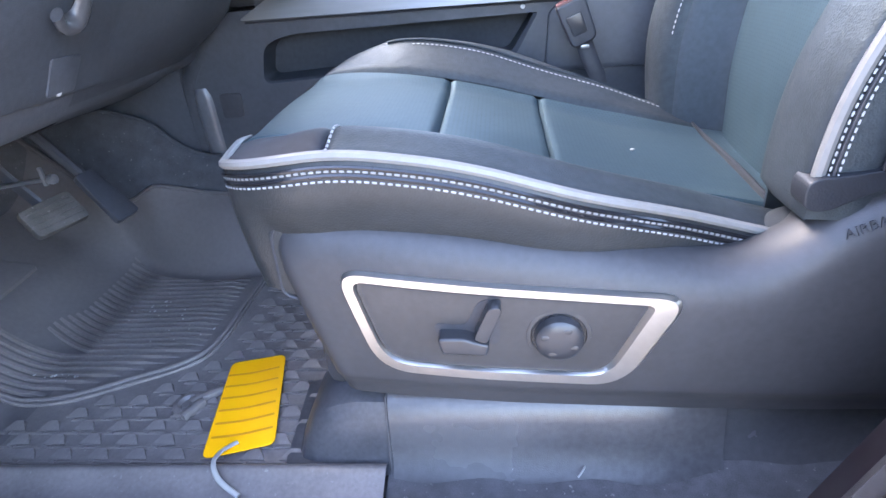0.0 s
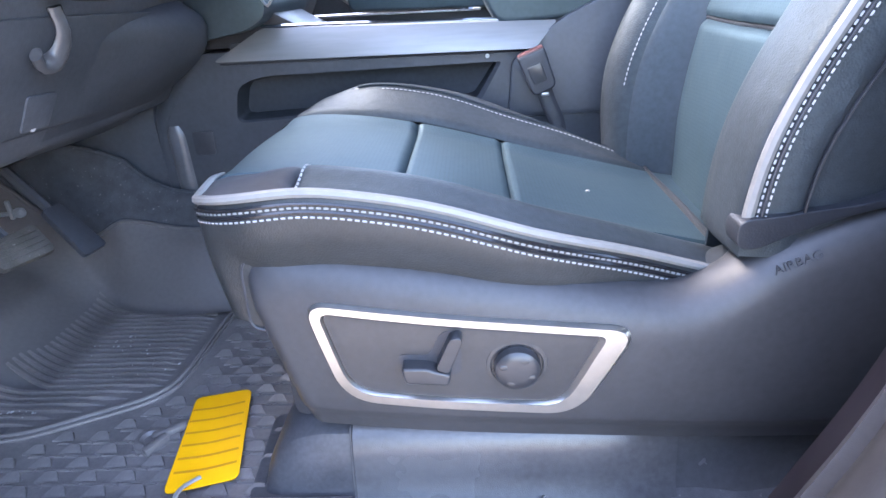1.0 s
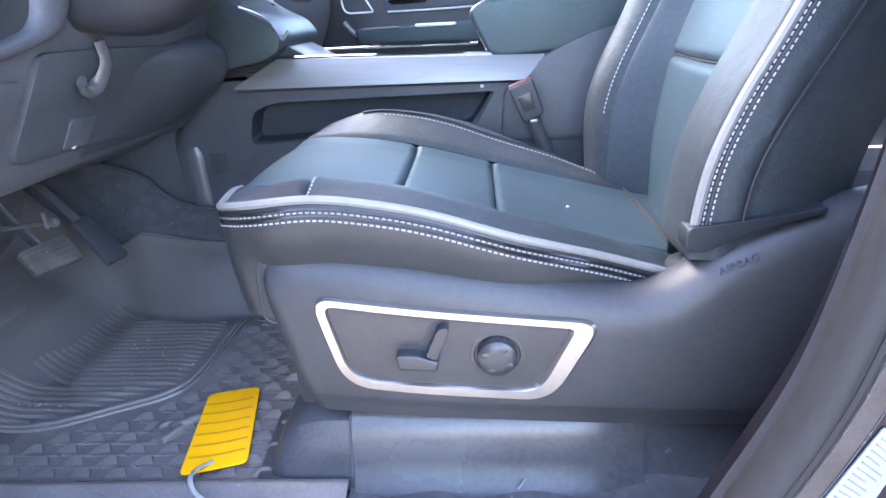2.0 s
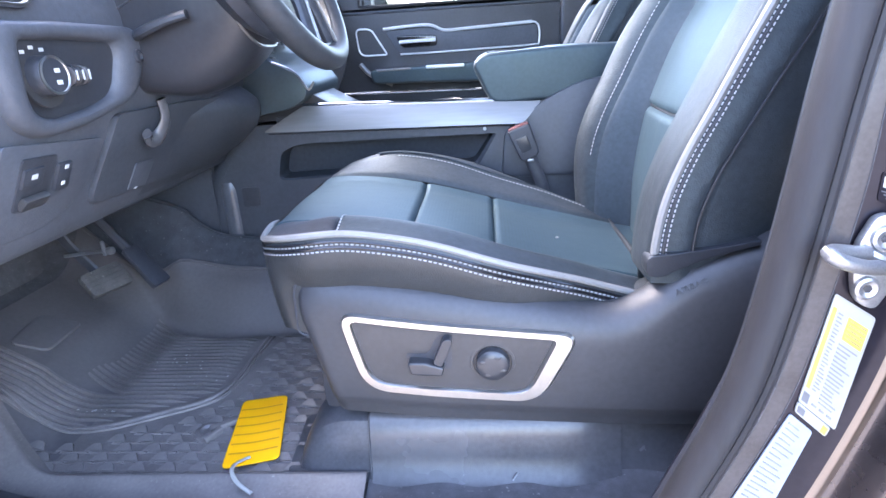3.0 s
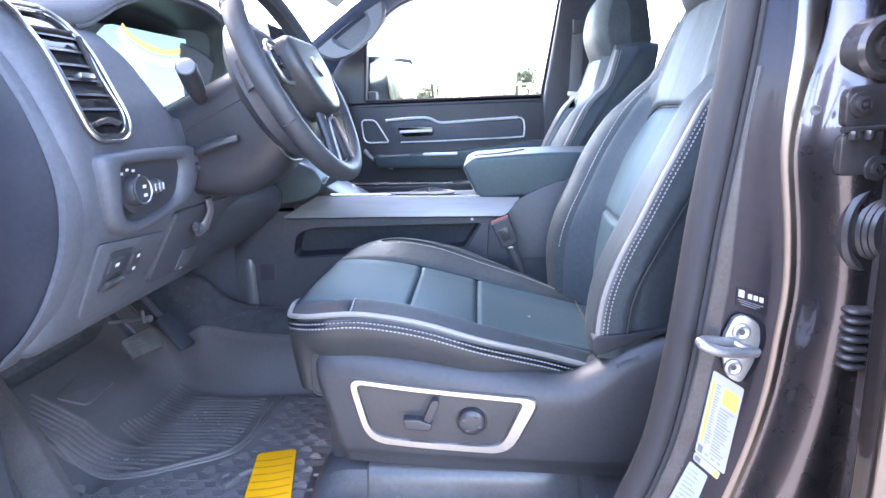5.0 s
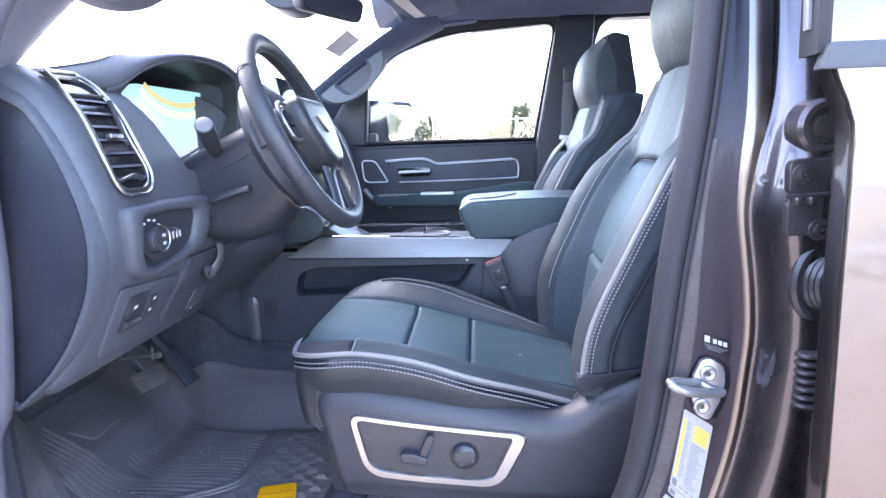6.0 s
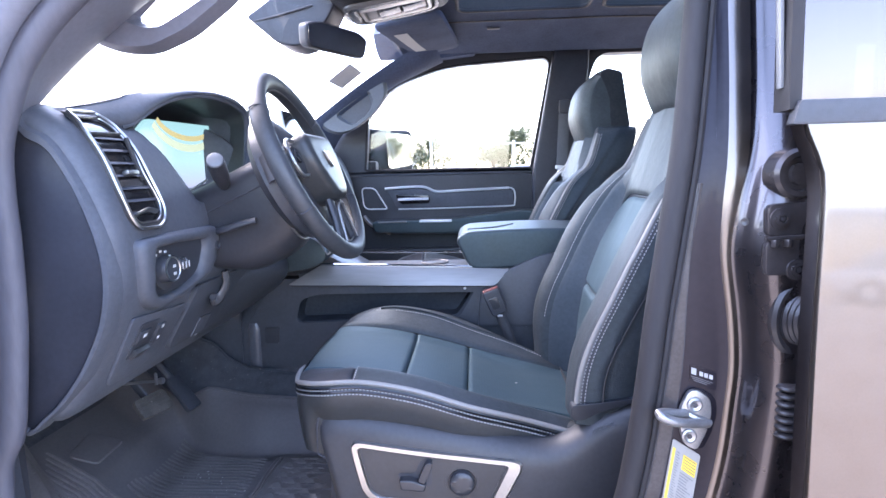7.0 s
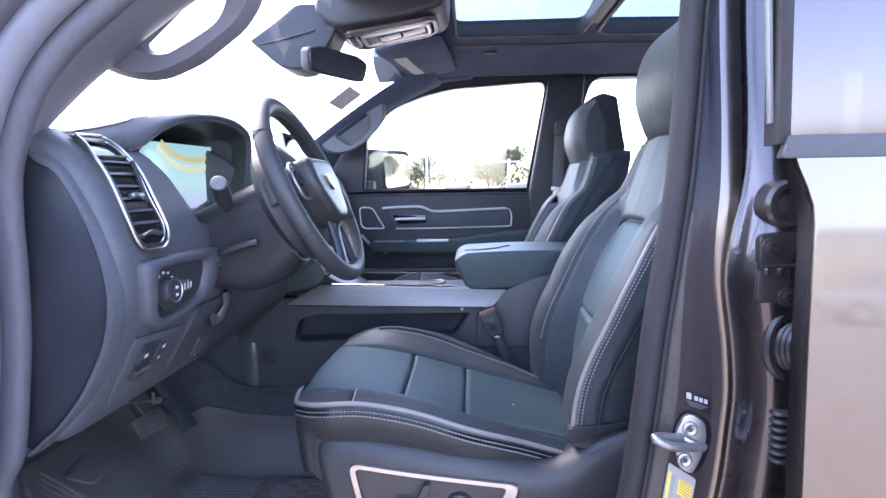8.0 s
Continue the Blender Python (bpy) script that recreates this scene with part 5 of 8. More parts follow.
kx = face_x(1.187) + 0.003
part("knob_plate", lathe([(0.034, 0.0), (0.0335, 0.0025), (0.004, 0.0025)], (kx + 0.001, 0.384, 1.186), (1, 0, 0.05), 36), PLASTIC, dash)
knob = part("headlamp_knob", lathe([(0.024, 0), (0.0225, 0.012), (0.0215, 0.020), (0.020, 0.022), (0.004, 0.022)], (kx, 0.381, 1.187), (1, -0.05, 0.05), 32), PLASTIC_DARK, dash, "round headlamp switch knob")
part("knob_ring", lathe([(0.0215, 0.0205), (0.0218, 0.0225), (0.0195, 0.0232), (0.0185, 0.0215)], (kx, 0.381, 1.187), (1, -0.05, 0.05), 32), SATIN, knob)
for dz in (0.006, -0.007):
    part("knob_mark", box((kx + 0.0235, 0.382, 1.187 + dz), (0.001, 0.009, 0.005), 0.0004, 1), WHITE_PRINT, knob)
for k in range(5):
    a = radians(150 - 28 * k)
    part("dial_mark", box((kx + 0.0042, 0.378 + 0.032 * math.cos(a), 1.189 + 0.030 * math.sin(a)), (0.001, 0.007, 0.004), 0.0003, 1), WHITE_PRINT, dash)
for k in range(3):
    part("dimmer_wheel", lathe([(0.010, -0.0045), (0.0125, -0.003), (0.0125, 0.003), (0.010, 0.0045)], (kx + 0.001, 0.428 + 0.0115 * k, 1.186), (0, 1, 0), 16), PLASTIC_GREY if k != 1 else PLASTIC, dash, "ribbed dimmer wheel")
    part("dimmer_mark", box((kx + 0.0135, 0.428 + 0.0115 * k, 1.186), (0.001, 0.003, 0.012), 0.0003, 1), WHITE_PRINT, dash)
part("trunk_plug", lathe([(0.0095, 0), (0.009, 0.004), (0.006, 0.005), (0.005, 0.001)], (face_x(1.205) + 0.0165, 0.560, 1.205), (1, 0, 0.1), 20), PLASTIC_DARK, dash)

# lower left panel with parking brake and pedal switches
part("lower_panel", dash_plate([(0.318, 1.118), (0.505, 1.100), (0.490, 1.030), (0.430, 0.995), (0.330, 0.995)], [0.01, 0.012, 0.03, 0.03, 0.02], 0.0, 0.006, 0.002), PLASTIC_SOFT, dash)
part("switch_pocket", dash_plate([(0.352, 1.098), (0.412, 1.094), (0.408, 1.030), (0.352, 1.034)], 0.006, 0.004, 0.0075, 0.001), PLASTIC_DARK, dash)
brake = part("brake_switch", box(on_dash(0.372, 1.074, 0.0065), (0.009, 0.034, 0.026), 0.003, 2, pose(0, 0, 0, 0, 28, 0)), PLASTIC_DARK, dash, "parking brake switch")
part("brake_mark", box(on_dash(0.372, 1.074, 0.0115), (0.001, 0.010, 0.007), 0.0003, 1, pose(0, 0, 0, 0, 28, 0)), WHITE_PRINT, brake)
part("brake_ramp", box(on_dash(0.380, 1.042, 0.011), (0.010, 0.042, 0.020), 0.004, 2, pose(0, 0, 0, 0, 48, 0)), PLASTIC, dash)
pedal_sw = part("pedal_switch", box(on_dash(0.428, 1.064, 0.0065), (0.008, 0.026, 0.040), 0.003, 2, pose(0, 0, 0, 0, 28, 0)), PLASTIC_DARK, dash)
for dz in (0.011, -0.010):
    part("pedal_mark", box(on_dash(0.428, 1.064 + dz, 0.0115), (0.001, 0.007, 0.006), 0.0003, 1, pose(0, 0, 0, 0, 28, 0)), WHITE_PRINT, pedal_sw)
part("knee_panel", dash_plate([(0.520, 1.130), (0.625, 1.130), (0.96, 1.122), (1.045, 1.095), (1.045, 1.025), (0.92, 0.985), (0.505, 1.0)], [0.02, 0.01, 0.04, 0.03, 0.03, 0.04, 0.03], -0.006, 0.010, 0.004), KNEE_SHADE, dash, "charcoal knee panel below the column")
part("hood_release", tube(spline([on_dash(0.628, 1.140, 0.012), on_dash(0.632, 1.110, 0.022), on_dash(0.622, 1.084, 0.024), on_dash(0.600, 1.080, 0.022), on_dash(0.590, 1.092, 0.020)], 20), 0.0115, 12, flat=0.55, up=(1, 0, 0.3)), PLASTIC_GREY, dash, "grey hood release handle")
part("bolt_cap", lathe([(0.006, 0), (0.005, 0.002), (0.001, 0.002)], on_dash(0.62, 1.005, 0.010), (1, 0, -0.4), 12), WHITE_PRINT, dash)
part("access_cover", dash_plate([(0.600, 1.045), (0.655, 1.042), (0.650, 1.000), (0.598, 1.002)], 0.006, 0.008, 0.0125, 0.001), PLASTIC_SOFT, dash)
part("under_panel", box((-0.72, 0.62, 0.98), (0.34, 0.66, 0.02), 0.006), PLASTIC_DARK, dash)

# centre stack and its screen
def bolster_ring(y):
    """Lower dash swells towards the console."""
    k = smooth01(0.66, 0.97, y)
    base = [(-0.64, 0.935), (-0.565, 0.955), (-0.525, 0.985), (-0.495, 1.03), (-0.475, 1.075), (-0.465, 1.11), (-0.50, 1.14)]
    full = [(-0.64, 0.925), (-0.590, 0.945), (-0.510, 0.990), (-0.452, 1.028), (-0.418, 1.062), (-0.410, 1.105), (-0.45, 1.14)]
    e = max(0.0, (y - 0.965) / 0.05)
    mid = Vector((-0.55, 1.04))
    return [Vector((q.x, y, q.y)) for q in [p + (mid - p) * (1 - math.sqrt(max(0.0, 1 - e * e))) * 0.5 for p in [Vector(a).lerp(Vector(b), k) for a, b in zip(base, full)]]]


part("lower_bolster", loft([[Vector(p) for p in spline(bolster_ring(y), 24)] for y in [0.66 + 0.015 * i for i in range(20)] + [0.958, 0.972, 0.984, 0.994, 1.003, 1.009, 1.013]], closed=False, caps=False), KNEE_SHADE, dash, "charcoal lower dash bolster beside the console")
stack = part("centre_unit", slab(round_poly([(-0.55, 1.05), (-0.350, 1.080), (-0.312, 1.100), (-0.304, 1.126), (-0.326, 1.156), (-0.371, 1.177), (-0.408, 1.203), (-0.425, 1.46), (-0.55, 1.47)], [0.01, 0.02, 0.012, 0.012, 0.015, 0.02, 0.02, 0.03, 0.02], 5), 0.985, 1.275, "xz", 0.012), ARMREST, dash, "dark padded centre stack")
part("stack_edge", tube(spline([(-0.375, 0.986, 1.180), (-0.345, 0.985, 1.168), (-0.322, 0.985, 1.152), (-0.308, 0.985, 1.128), (-0.300, 0.985, 1.120), (-0.288, 0.986, 1.136)], 24), 0.0026, 6), SATIN, stack, "thin silver edge of the centre stack")
lean = pose(0, 0, 0, 0, -9, 0)
part("touch_screen", box((-0.405, 1.13, 1.40), (0.016, 0.250, 0.235), 0.005, 2, lean), SCREEN, stack, "dark glossy touch screen")
for s in (-1, 1):
    part("screen_trim", box((-0.398, 1.13 + s * 0.136, 1.385), (0.016, 0.012, 0.270), 0.004, 2, lean), SATIN, stack)
    for k in range(6):
        part("stack_key", box((-0.388, 1.13 + s * 0.10, 1.14 + 0.022 * k), (0.010, 0.030, 0.014), 0.003, 1), PLASTIC, stack)
part("stack_vent", box((-0.375, 1.13, 1.24), (0.02, 0.22, 0.05), 0.006, 2, lean), GLOSS_BLACK, stack)

# ---- steering wheel and column ----
HUB = Vector((-0.223, 0.602, 1.355))
W_UP, W_OUT = Vector((-0.413, 0, 0.911)), Vector((0.911, 0, 0.413))
W_SIDE = Vector((0, 1, 0))


def on_wheel(a, b, c=0.0):
    """a across, b up, c towards the driver, in the wheel's plane."""
    return HUB + W_SIDE * a + W_UP * b + W_OUT * c


wheel = thing("steering_wheel", "black leather steering wheel with silver spoke trim", "steering wheel", HUB)
rim_pts = [on_wheel(0.187 * math.cos(2 * math.pi * i / 80), 0.186 * math.sin(2 * math.pi * i / 80)) for i in range(80)]
part("rim", tube(rim_pts, 0.0190, 16, closed=True, flat=0.90), WHEEL, wheel, "stitched black leather rim")
part("rim_seam", tube([on_wheel(0.1685 * math.cos(2 * math.pi * i / 80), 0.1675 * math.sin(2 * math.pi * i / 80), 0.004) for i in range(80)], 0.0022, 6, closed=True), PLASTIC, wheel)
for a0 in (35, 145, 205, 335):
    a = radians(a0)
    c = Vector((math.cos(a), math.sin(a)))
    ring = [on_wheel(c.x * (0.187 + 0.0193 * math.cos(t)), c.y * (0.186 + 0.0193 * math.cos(t)), 0.0175 * math.sin(t)) for t in [2 * math.pi * k / 20 for k in range(20)]]
    part("rim_joint", tube(ring, 0.0012, 5, closed=True), PLASTIC_DARK, wheel)
m_wheel = Matrix(((W_SIDE.x, W_UP.x, W_OUT.x), (W_SIDE.y, W_UP.y, W_OUT.y), (W_SIDE.z, W_UP.z, W_OUT.z))).to_4x4()
pad_out = round_poly([(-0.082, 0.058), (0.082, 0.058), (0.092, 0.0), (0.040, -0.082), (-0.040, -0.082), (-0.092, 0.0)], [0.02, 0.02, 0.04, 0.03, 0.03, 0.04], 5)
airbag = part("airbag_cover", moved(slab(pad_out, -0.020, 0.040, "xy", 0.018, 4), Matrix.Translation(HUB) @ m_wheel), LEATHER_SIDE, wheel, "padded black airbag cover")
part("emblem", moved(slab(round_poly([(-0.018, 0.017), (0.018, 0.017), (0.012, -0.004), (0.0, -0.020), (-0.012, -0.004)], 0.006, 4), 0.040, 0.0445, "xy", 0.0015), Matrix.Translation(HUB) @ m_wheel), SATIN, airbag, "plain chrome badge shape")
for s in (-1, 1):
    part("spoke", tube([on_wheel(s * 0.080, 0.010, 0.004), on_wheel(s * 0.125, 0.014, -0.002), on_wheel(s * 0.176, 0.012, -0.002)], 0.030, 10, flat=0.38, up=W_OUT), PLASTIC_DARK, wheel)
    part("spoke_trim", tube(spline([on_wheel(s * 0.094, 0.046, 0.014), on_wheel(s * 0.128, 0.047, 0.013), on_wheel(s * 0.142, 0.012, 0.013), on_wheel(s * 0.128, -0.020, 0.013), on_wheel(s * 0.096, -0.022, 0.014)], 30), 0.0036, 6), SATIN, wheel, "silver trim round the spoke buttons")
    for k in range(3):
        part("wheel_button", box(on_wheel(s * (0.108 + 0.012 * k), 0.014 + 0.010 * (k % 2), 0.014), (0.010, 0.022, 0.006), 0.002, 1, m_wheel), GLOSS_BLACK, wheel)
    part("lower_spoke", tube([on_wheel(s * 0.026, -0.070, 0.010), on_wheel(s * 0.036, -0.120, 0.006), on_wheel(s * 0.052, -0.172, -0.002)], 0.014, 10, flat=0.6, up=W_OUT), PLASTIC_DARK, wheel)
    part("lower_trim", tube(spline([on_wheel(s * 0.012, -0.088, 0.022), on_wheel(s * 0.026, -0.100, 0.018), on_wheel(s * 0.046, -0.165, 0.010)], 16), 0.0028, 6), TRIM, wheel)
    part("paddle", tube([on_wheel(s * 0.105, 0.030, -0.030), on_wheel(s * 0.135, 0.040, -0.036), on_wheel(s * 0.150, -0.010, -0.036)], 0.010, 8, flat=0.35), PLASTIC_DARK, wheel)
part("hub", lathe([(0.060, -0.080), (0.110, -0.074), (0.132, -0.056), (0.126, -0.034), (0.070, -0.005)], HUB, W_OUT, 32), PLASTIC_DARK, wheel)

column = thing("steering_column", "charcoal plastic steering column shroud with stalks", "steering column", (-0.36, 0.655, 1.25))


def on_column(a, b, c=0.0):
    """a across, b up, c towards the driver, from the column's head."""
    return Vector((-0.236, 0.640, 1.358)) + W_SIDE * a + W_UP * b + W_OUT * c


rings = []
for k in range(25):
    d = 0.052 + 0.255 * k / 24
    half = 0.078 - 0.010 * smooth01(0.10, 0.30, d) - 0.012 * (1 - smooth01(0.050, 0.072, d))
    low = curve1([(0.05, 0.100), (0.075, 0.132), (0.11, 0.146), (0.16, 0.150), (0.21, 0.142), (0.27, 0.108), (0.31, 0.085)], d)
    c = on_column(0, 0, -d)
    rings.append([c + W_SIDE * (half * math.copysign(abs(math.cos(a)) ** 0.5, math.cos(a)) * (1 - 0.18 * max(0.0, -math.sin(a)) ** 3)) + W_UP * ((0.058 if math.sin(a) > 0 else low) * math.copysign(abs(math.sin(a)) ** 0.6, math.sin(a))) for a in [2 * math.pi * j / 48 for j in range(48)]])
part("shroud_lip", tube([p.lerp(on_column(0, -0.03, -0.058), -0.015) for p in rings[2]], 0.0022, 6, closed=True), TRIM, column, "thin pale lip round the shroud")
part("shroud", loft(rings), COLUMN_SKIN, column, "charcoal column shroud")
part("shroud_split", tube([rings[k][24] + Vector((0, -0.0008, 0)) for k in range(2, 25)], 0.0016, 5), PLASTIC_DARK, column)
part("boot", lathe([(0.088, -0.03), (0.082, 0.0), (0.072, 0.025)], on_column(0, -0.02, -0.275), W_OUT, 28), PLASTIC_DARK, column)
stalk = spline([(-0.405, 0.620, 1.300), (-0.385, 0.545, 1.335), (-0.366, 0.478, 1.372)], 16)
lever = part("turn_stalk", tube(stalk, lambda t: 0.009 + 0.0075 * smooth01(0.25, 0.7, t), 14), PLASTIC_DARK, column, "black turn signal stalk")
end_way = (stalk[-1] - stalk[-2]).normalized()
part("stalk_tip", lathe([(0.0150, -0.001), (0.0143, 0.002), (0.012, 0.003), (0.003, 0.0034)], stalk[-1], end_way, 24), DISC, lever, "round grey stalk end")
tilt_path = [Vector((-0.428, 0.590, 1.232)), Vector((-0.395, 0.553, 1.236)), Vector((-0.360, 0.548, 1.247)), Vector((-0.326, 0.552, 1.255))]
part("tilt_lever", tube(spline(tilt_path, 14), lambda t: 0.0115 - 0.003 * t, 10, flat=0.7), PLASTIC_DARK, column, "column tilt lever")

# ---- pedals ----
pedal = thing("brake_pedal", "worn grey rubber brake pedal on a steel arm", "pedal", (-0.675, 0.715, 0.80))
ped_m = Matrix.Translation((-0.675, 0.715, 0.800)) @ pose(0, 0, 0, 0, 50, -18)
part("pedal_pad", moved(slab(round_poly([(-0.025, -0.044), (0.025, -0.044), (0.027, 0.042), (-0.027, 0.042)], 0.008, 4), -0.007, 0.007, "xy", 0.003), ped_m), PEDAL, pedal, "dusty grey rubber pedal pad")
for k in range(4):
    part("pad_rib", moved(box((-0.015 + 0.010 * k, 0, 0.0070), (0.003, 0.074, 0.002), 0.001, 1), ped_m), PEDAL, pedal)
part("pedal_arm", tube(spline([(-0.695, 0.725, 0.807), (-0.76, 0.73, 0.90), (-0.79, 0.73, 1.05)], 14), 0.011, 8, flat=0.5, up=(0, 1, 0)), PLASTIC_DARK, pedal)
part("pedal_pin", tube([(-0.742, 0.710, 0.853), (-0.690, 0.710, 0.8585), (-0.642, 0.710, 0.862)], 0.0034, 10), STEEL, pedal, "bright metal pivot pin")
part("pin_head", lathe([(0.007, -0.005), (0.008, 0.0), (0.007, 0.006), (0.003, 0.008)], (-0.647, 0.710, 0.8615), (1, 0, 0.1), 14), STEEL, pedal)
part("pin_clip", box((-0.658, 0.708, 0.867), (0.006, 0.006, 0.03), 0.002), STEEL, pedal)
gas = thing("accelerator_pedal", "long black accelerator pedal", "pedal", (-0.66, 0.81, 0.79))
part("pedal_blade", moved(slab(round_poly([(-0.052, -0.020), (0.050, -0.026), (0.050, 0.026), (-0.052, 0.020)], 0.008, 4), -0.006, 0.006, "xy", 0.003), Matrix.Translation((-0.652, 0.810, 0.790)) @ pose(0, 0, 0, 0, 52, -8)), PLASTIC_DARK, gas)
part("pedal_arm", tube([(-0.685, 0.815, 0.828), (-0.78, 0.82, 0.95)], 0.010, 8), PLASTIC_DARK, gas)
solo("firewall", sheet(lambda u, v: Vector((-0.93 - 0.08 * u, 0.26 + 1.74 * v, 0.72 + 0.5 * u)), 8, 20), CARPET, "dark carpeted firewall", "wall", "structure")
solo("tunnel", loft([[Vector((x, y, z)) for y, z in ((1.018, 0.58), (1.0195, 0.80), (1.022, 0.93), (1.05, 0.99), (1.17, 0.97), (1.21, 0.93), (1.24, 0.80), (1.26, 0.58))] for x in (-1.2, -0.9, -0.578)]), CONSOLE_SKIN, "dark moulded transmission tunnel cover", "tunnel", "structure")
solo("kick_panel", sheet(lambda u, v: Vector((-0.98 + 0.36 * u, 0.33 + 0.09 * (1 - u) ** 2 - 0.06 * u, 0.60 + 0.42 * v)), 16, 12), PLASTIC_DARK, "black plastic kick panel beside the footwell", "panel", "structure")

# ---- centre console ----
console = thing("centre_console", "charcoal centre console with storage pocket and grey trim", "console", (0.0, 1.13, 0.60))
FRONT_X = [(0.60, -0.577), (0.80, -0.573), (0.91, -0.556), (0.99, -0.500), (1.045, -0.455)]
out4 = round_poly([(-0.577, 0.60), (0.70, 0.60), (0.70, 1.035), (-0.462, 1.045), (-0.570, 0.895)], [0.004, 0.004, 0.01, 0.02, 0.03], 7)
pock = round_poly([(-0.412, 0.918), (0.052, 0.936), (0.094, 1.001), (-0.345, 0.999), (-0.395, 0.985)], [0.022, 0.012, 0.006, 0.03, 0.02], 7)
pock_in = [((p[0] + 0.16) * 0.985 - 0.16, (p[1] - 0.97) * 0.9 + 0.97) for p in pock]
mid4 = [Vector(a).lerp(Vector(b), 0.012) for a, b in zip(pock, out4)]
side_rings = [[place2("xz", p[0], p[1], c) for p in o] for o, c in ((out4, 1.10), (out4, 1.020), (mid4, 1.020), (pock, 1.0235), (pock_in, 1.060), (pock_in, 1.074))]
part("side_panel", loft(side_rings[:3], caps=False), CONSOLE_SKIN, console, "charcoal side panel with long storage pocket", smooth=False)
part("pocket", loft(side_rings[2:], caps=False), POCKET_SHADE, console, "long storage pocket")
part("pocket_back", slab(pock, 1.073, 1.0765, "xz"), POCKET_SHADE, console)
far_side = box((0.06, 1.235, 0.82), (1.24, 0.02, 0.44), 0.006)
part("far_panel", far_side, CONSOLE_SKIN, console)
part("front_corner", sheet(lambda u, v: Vector((curve1(FRONT_X, 0.60 + 0.44 * v) - 0.055 * math.sin(u * math.pi / 2), 1.021 + 0.055 * (1 - math.cos(u * math.pi / 2)), 0.60 + 0.44 * v)), 10, 20), CONSOLE_SKIN, console, "rounded front corner")
part("front_bead", loft([[Vector((curve1([(0.70, -0.541), (0.79, -0.5405), (0.915, -0.5405)], z) + a * k, 1.0205 - b * k, z)) for a, b in ((-0.021, -0.002), (-0.014, 0.0045), (-0.004, 0.0075), (0.006, 0.0070), (0.015, 0.0040), (0.021, -0.002))] for z, k in [(0.70 + 0.216 * i / 24, min(1.0, (25 - i) / 3) ** 0.5) for i in range(25)]], closed=False, caps=False), BEAD_HIGHLIGHT, console, "vertical bead in a pale highlight tone")
# Proud plate; its dark colour stands for the shade in a recess.
part("side_recess", slab(round_poly([(-0.507, 0.903), (-0.463, 0.903), (-0.467, 0.856), (-0.508, 0.856)], 0.006, 4), 1.0175, 1.0215, "xz", 0.0015), PLASTIC_DARK, console, "small dark plate standing for a shaded recess")
part("front_panel", sheet(lambda u, v: Vector((curve1(FRONT_X, 0.60 + 0.44 * v) - 0.055, 1.075 + 0.16 * u, 0.60 + 0.44 * v)), 8, 8), PLASTIC_DARK, console)
trim = slab(round_poly([(-0.428, 1.030), (-0.335, 1.082), (0.200, 1.066), (0.160, 1.022)], [0.012, 0.012, 0.004, 0.012], 5), 1.004, 1.036, "xz", 0.004)
for v in trim.verts:
    v.co.y += 0.45 * (v.co.z - 1.03)
part("trim_blade", trim, TRIM, console, "brushed grey trim blade")
part("chrome_lip", tube(spline([(-0.335, 1.030, 1.0845), (-0.20, 1.030, 1.082), (0.0, 1.030, 1.0755), (0.13, 1.031, 1.0715)], 30), 0.0032, 6), CHROME, console, "thin chrome lip")
part("chrome_lip", tube(spline([(-0.34, 1.236, 1.088), (-0.1, 1.236, 1.086), (0.07, 1.236, 1.083)], 20), 0.0034, 6), CHROME, console)
part("shadow_line", tube([(-0.42, 1.0185, 1.0235), (-0.1, 1.0185, 1.021), (0.165, 1.0185, 1.017)], 0.0022, 6), PLASTIC_DARK, console)
part("tray", slab([(-0.40, 1.03), (0.12, 1.03), (0.12, 1.238), (-0.40, 1.238)], 1.045, 1.060, "xy", 0.003), PLASTIC_DARK, console)
for x, y in ((-0.02, 1.085), (-0.02, 1.185)):
    cup = part("cup_holder", lathe([(0.034, 0.0005), (0.038, 0.002), (0.0425, 0.003), (0.044, 0.002), (0.044, 0.0)], (x, y, 1.060), (0, 0, 1), 30), PLASTIC_DARK, console, "round cup holder")
    part("cup_ring", tube([(x + 0.041 * math.cos(a), y + 0.041 * math.sin(a), 1.0635) for a in [2 * math.pi * k / 30 for k in range(30)]], 0.0013, 6, closed=True), TRIM, cup)
part("gear_ramp", slab(round_poly([(-0.46, 1.05), (-0.40, 1.16), (-0.30, 1.10), (-0.22, 1.055)], 0.02, 4), 1.04, 1.23, "xz", 0.006), KNOB, console)
part("console_tower", slab(round_poly([(0.118, 1.00), (0.202, 1.068), (0.285, 1.104), (0.34, 1.112), (0.72, 1.112), (0.72, 0.90), (0.11, 0.90)], [0.01, 0.03, 0.04, 0.03, 0.02, 0.02, 0.01], 5), 1.012, 1.245, "xz", 0.010), CONSOLE_SKIN, console, "charcoal console tower under the armrest")
part("armrest", slab(round_poly([(0.050, 1.150), (0.080, 1.170), (0.25, 1.178), (0.55, 1.172), (0.55, 1.085), (0.115, 1.062), (0.088, 1.070)], [0.02, 0.04, 0.1, 0.03, 0.03, 0.03, 0.02], 6), 1.026, 1.290, "xz", 0.026, 5), ARMREST, console, "padded black armrest lid")
part("armrest_seam", tube(spline([(0.085, 1.10, 1.1705), (0.16, 1.10, 1.1755), (0.22, 1.16, 1.1785)], 16), 0.0018, 6), PLASTIC_DARK, console)
part("screw", lathe([(0.004, 0), (0.0035, 0.0015), (0.0005, 0.0015)], (0.075, 1.0198, 1.012), (0, -1, 0), 10), WHITE_PRINT, console)

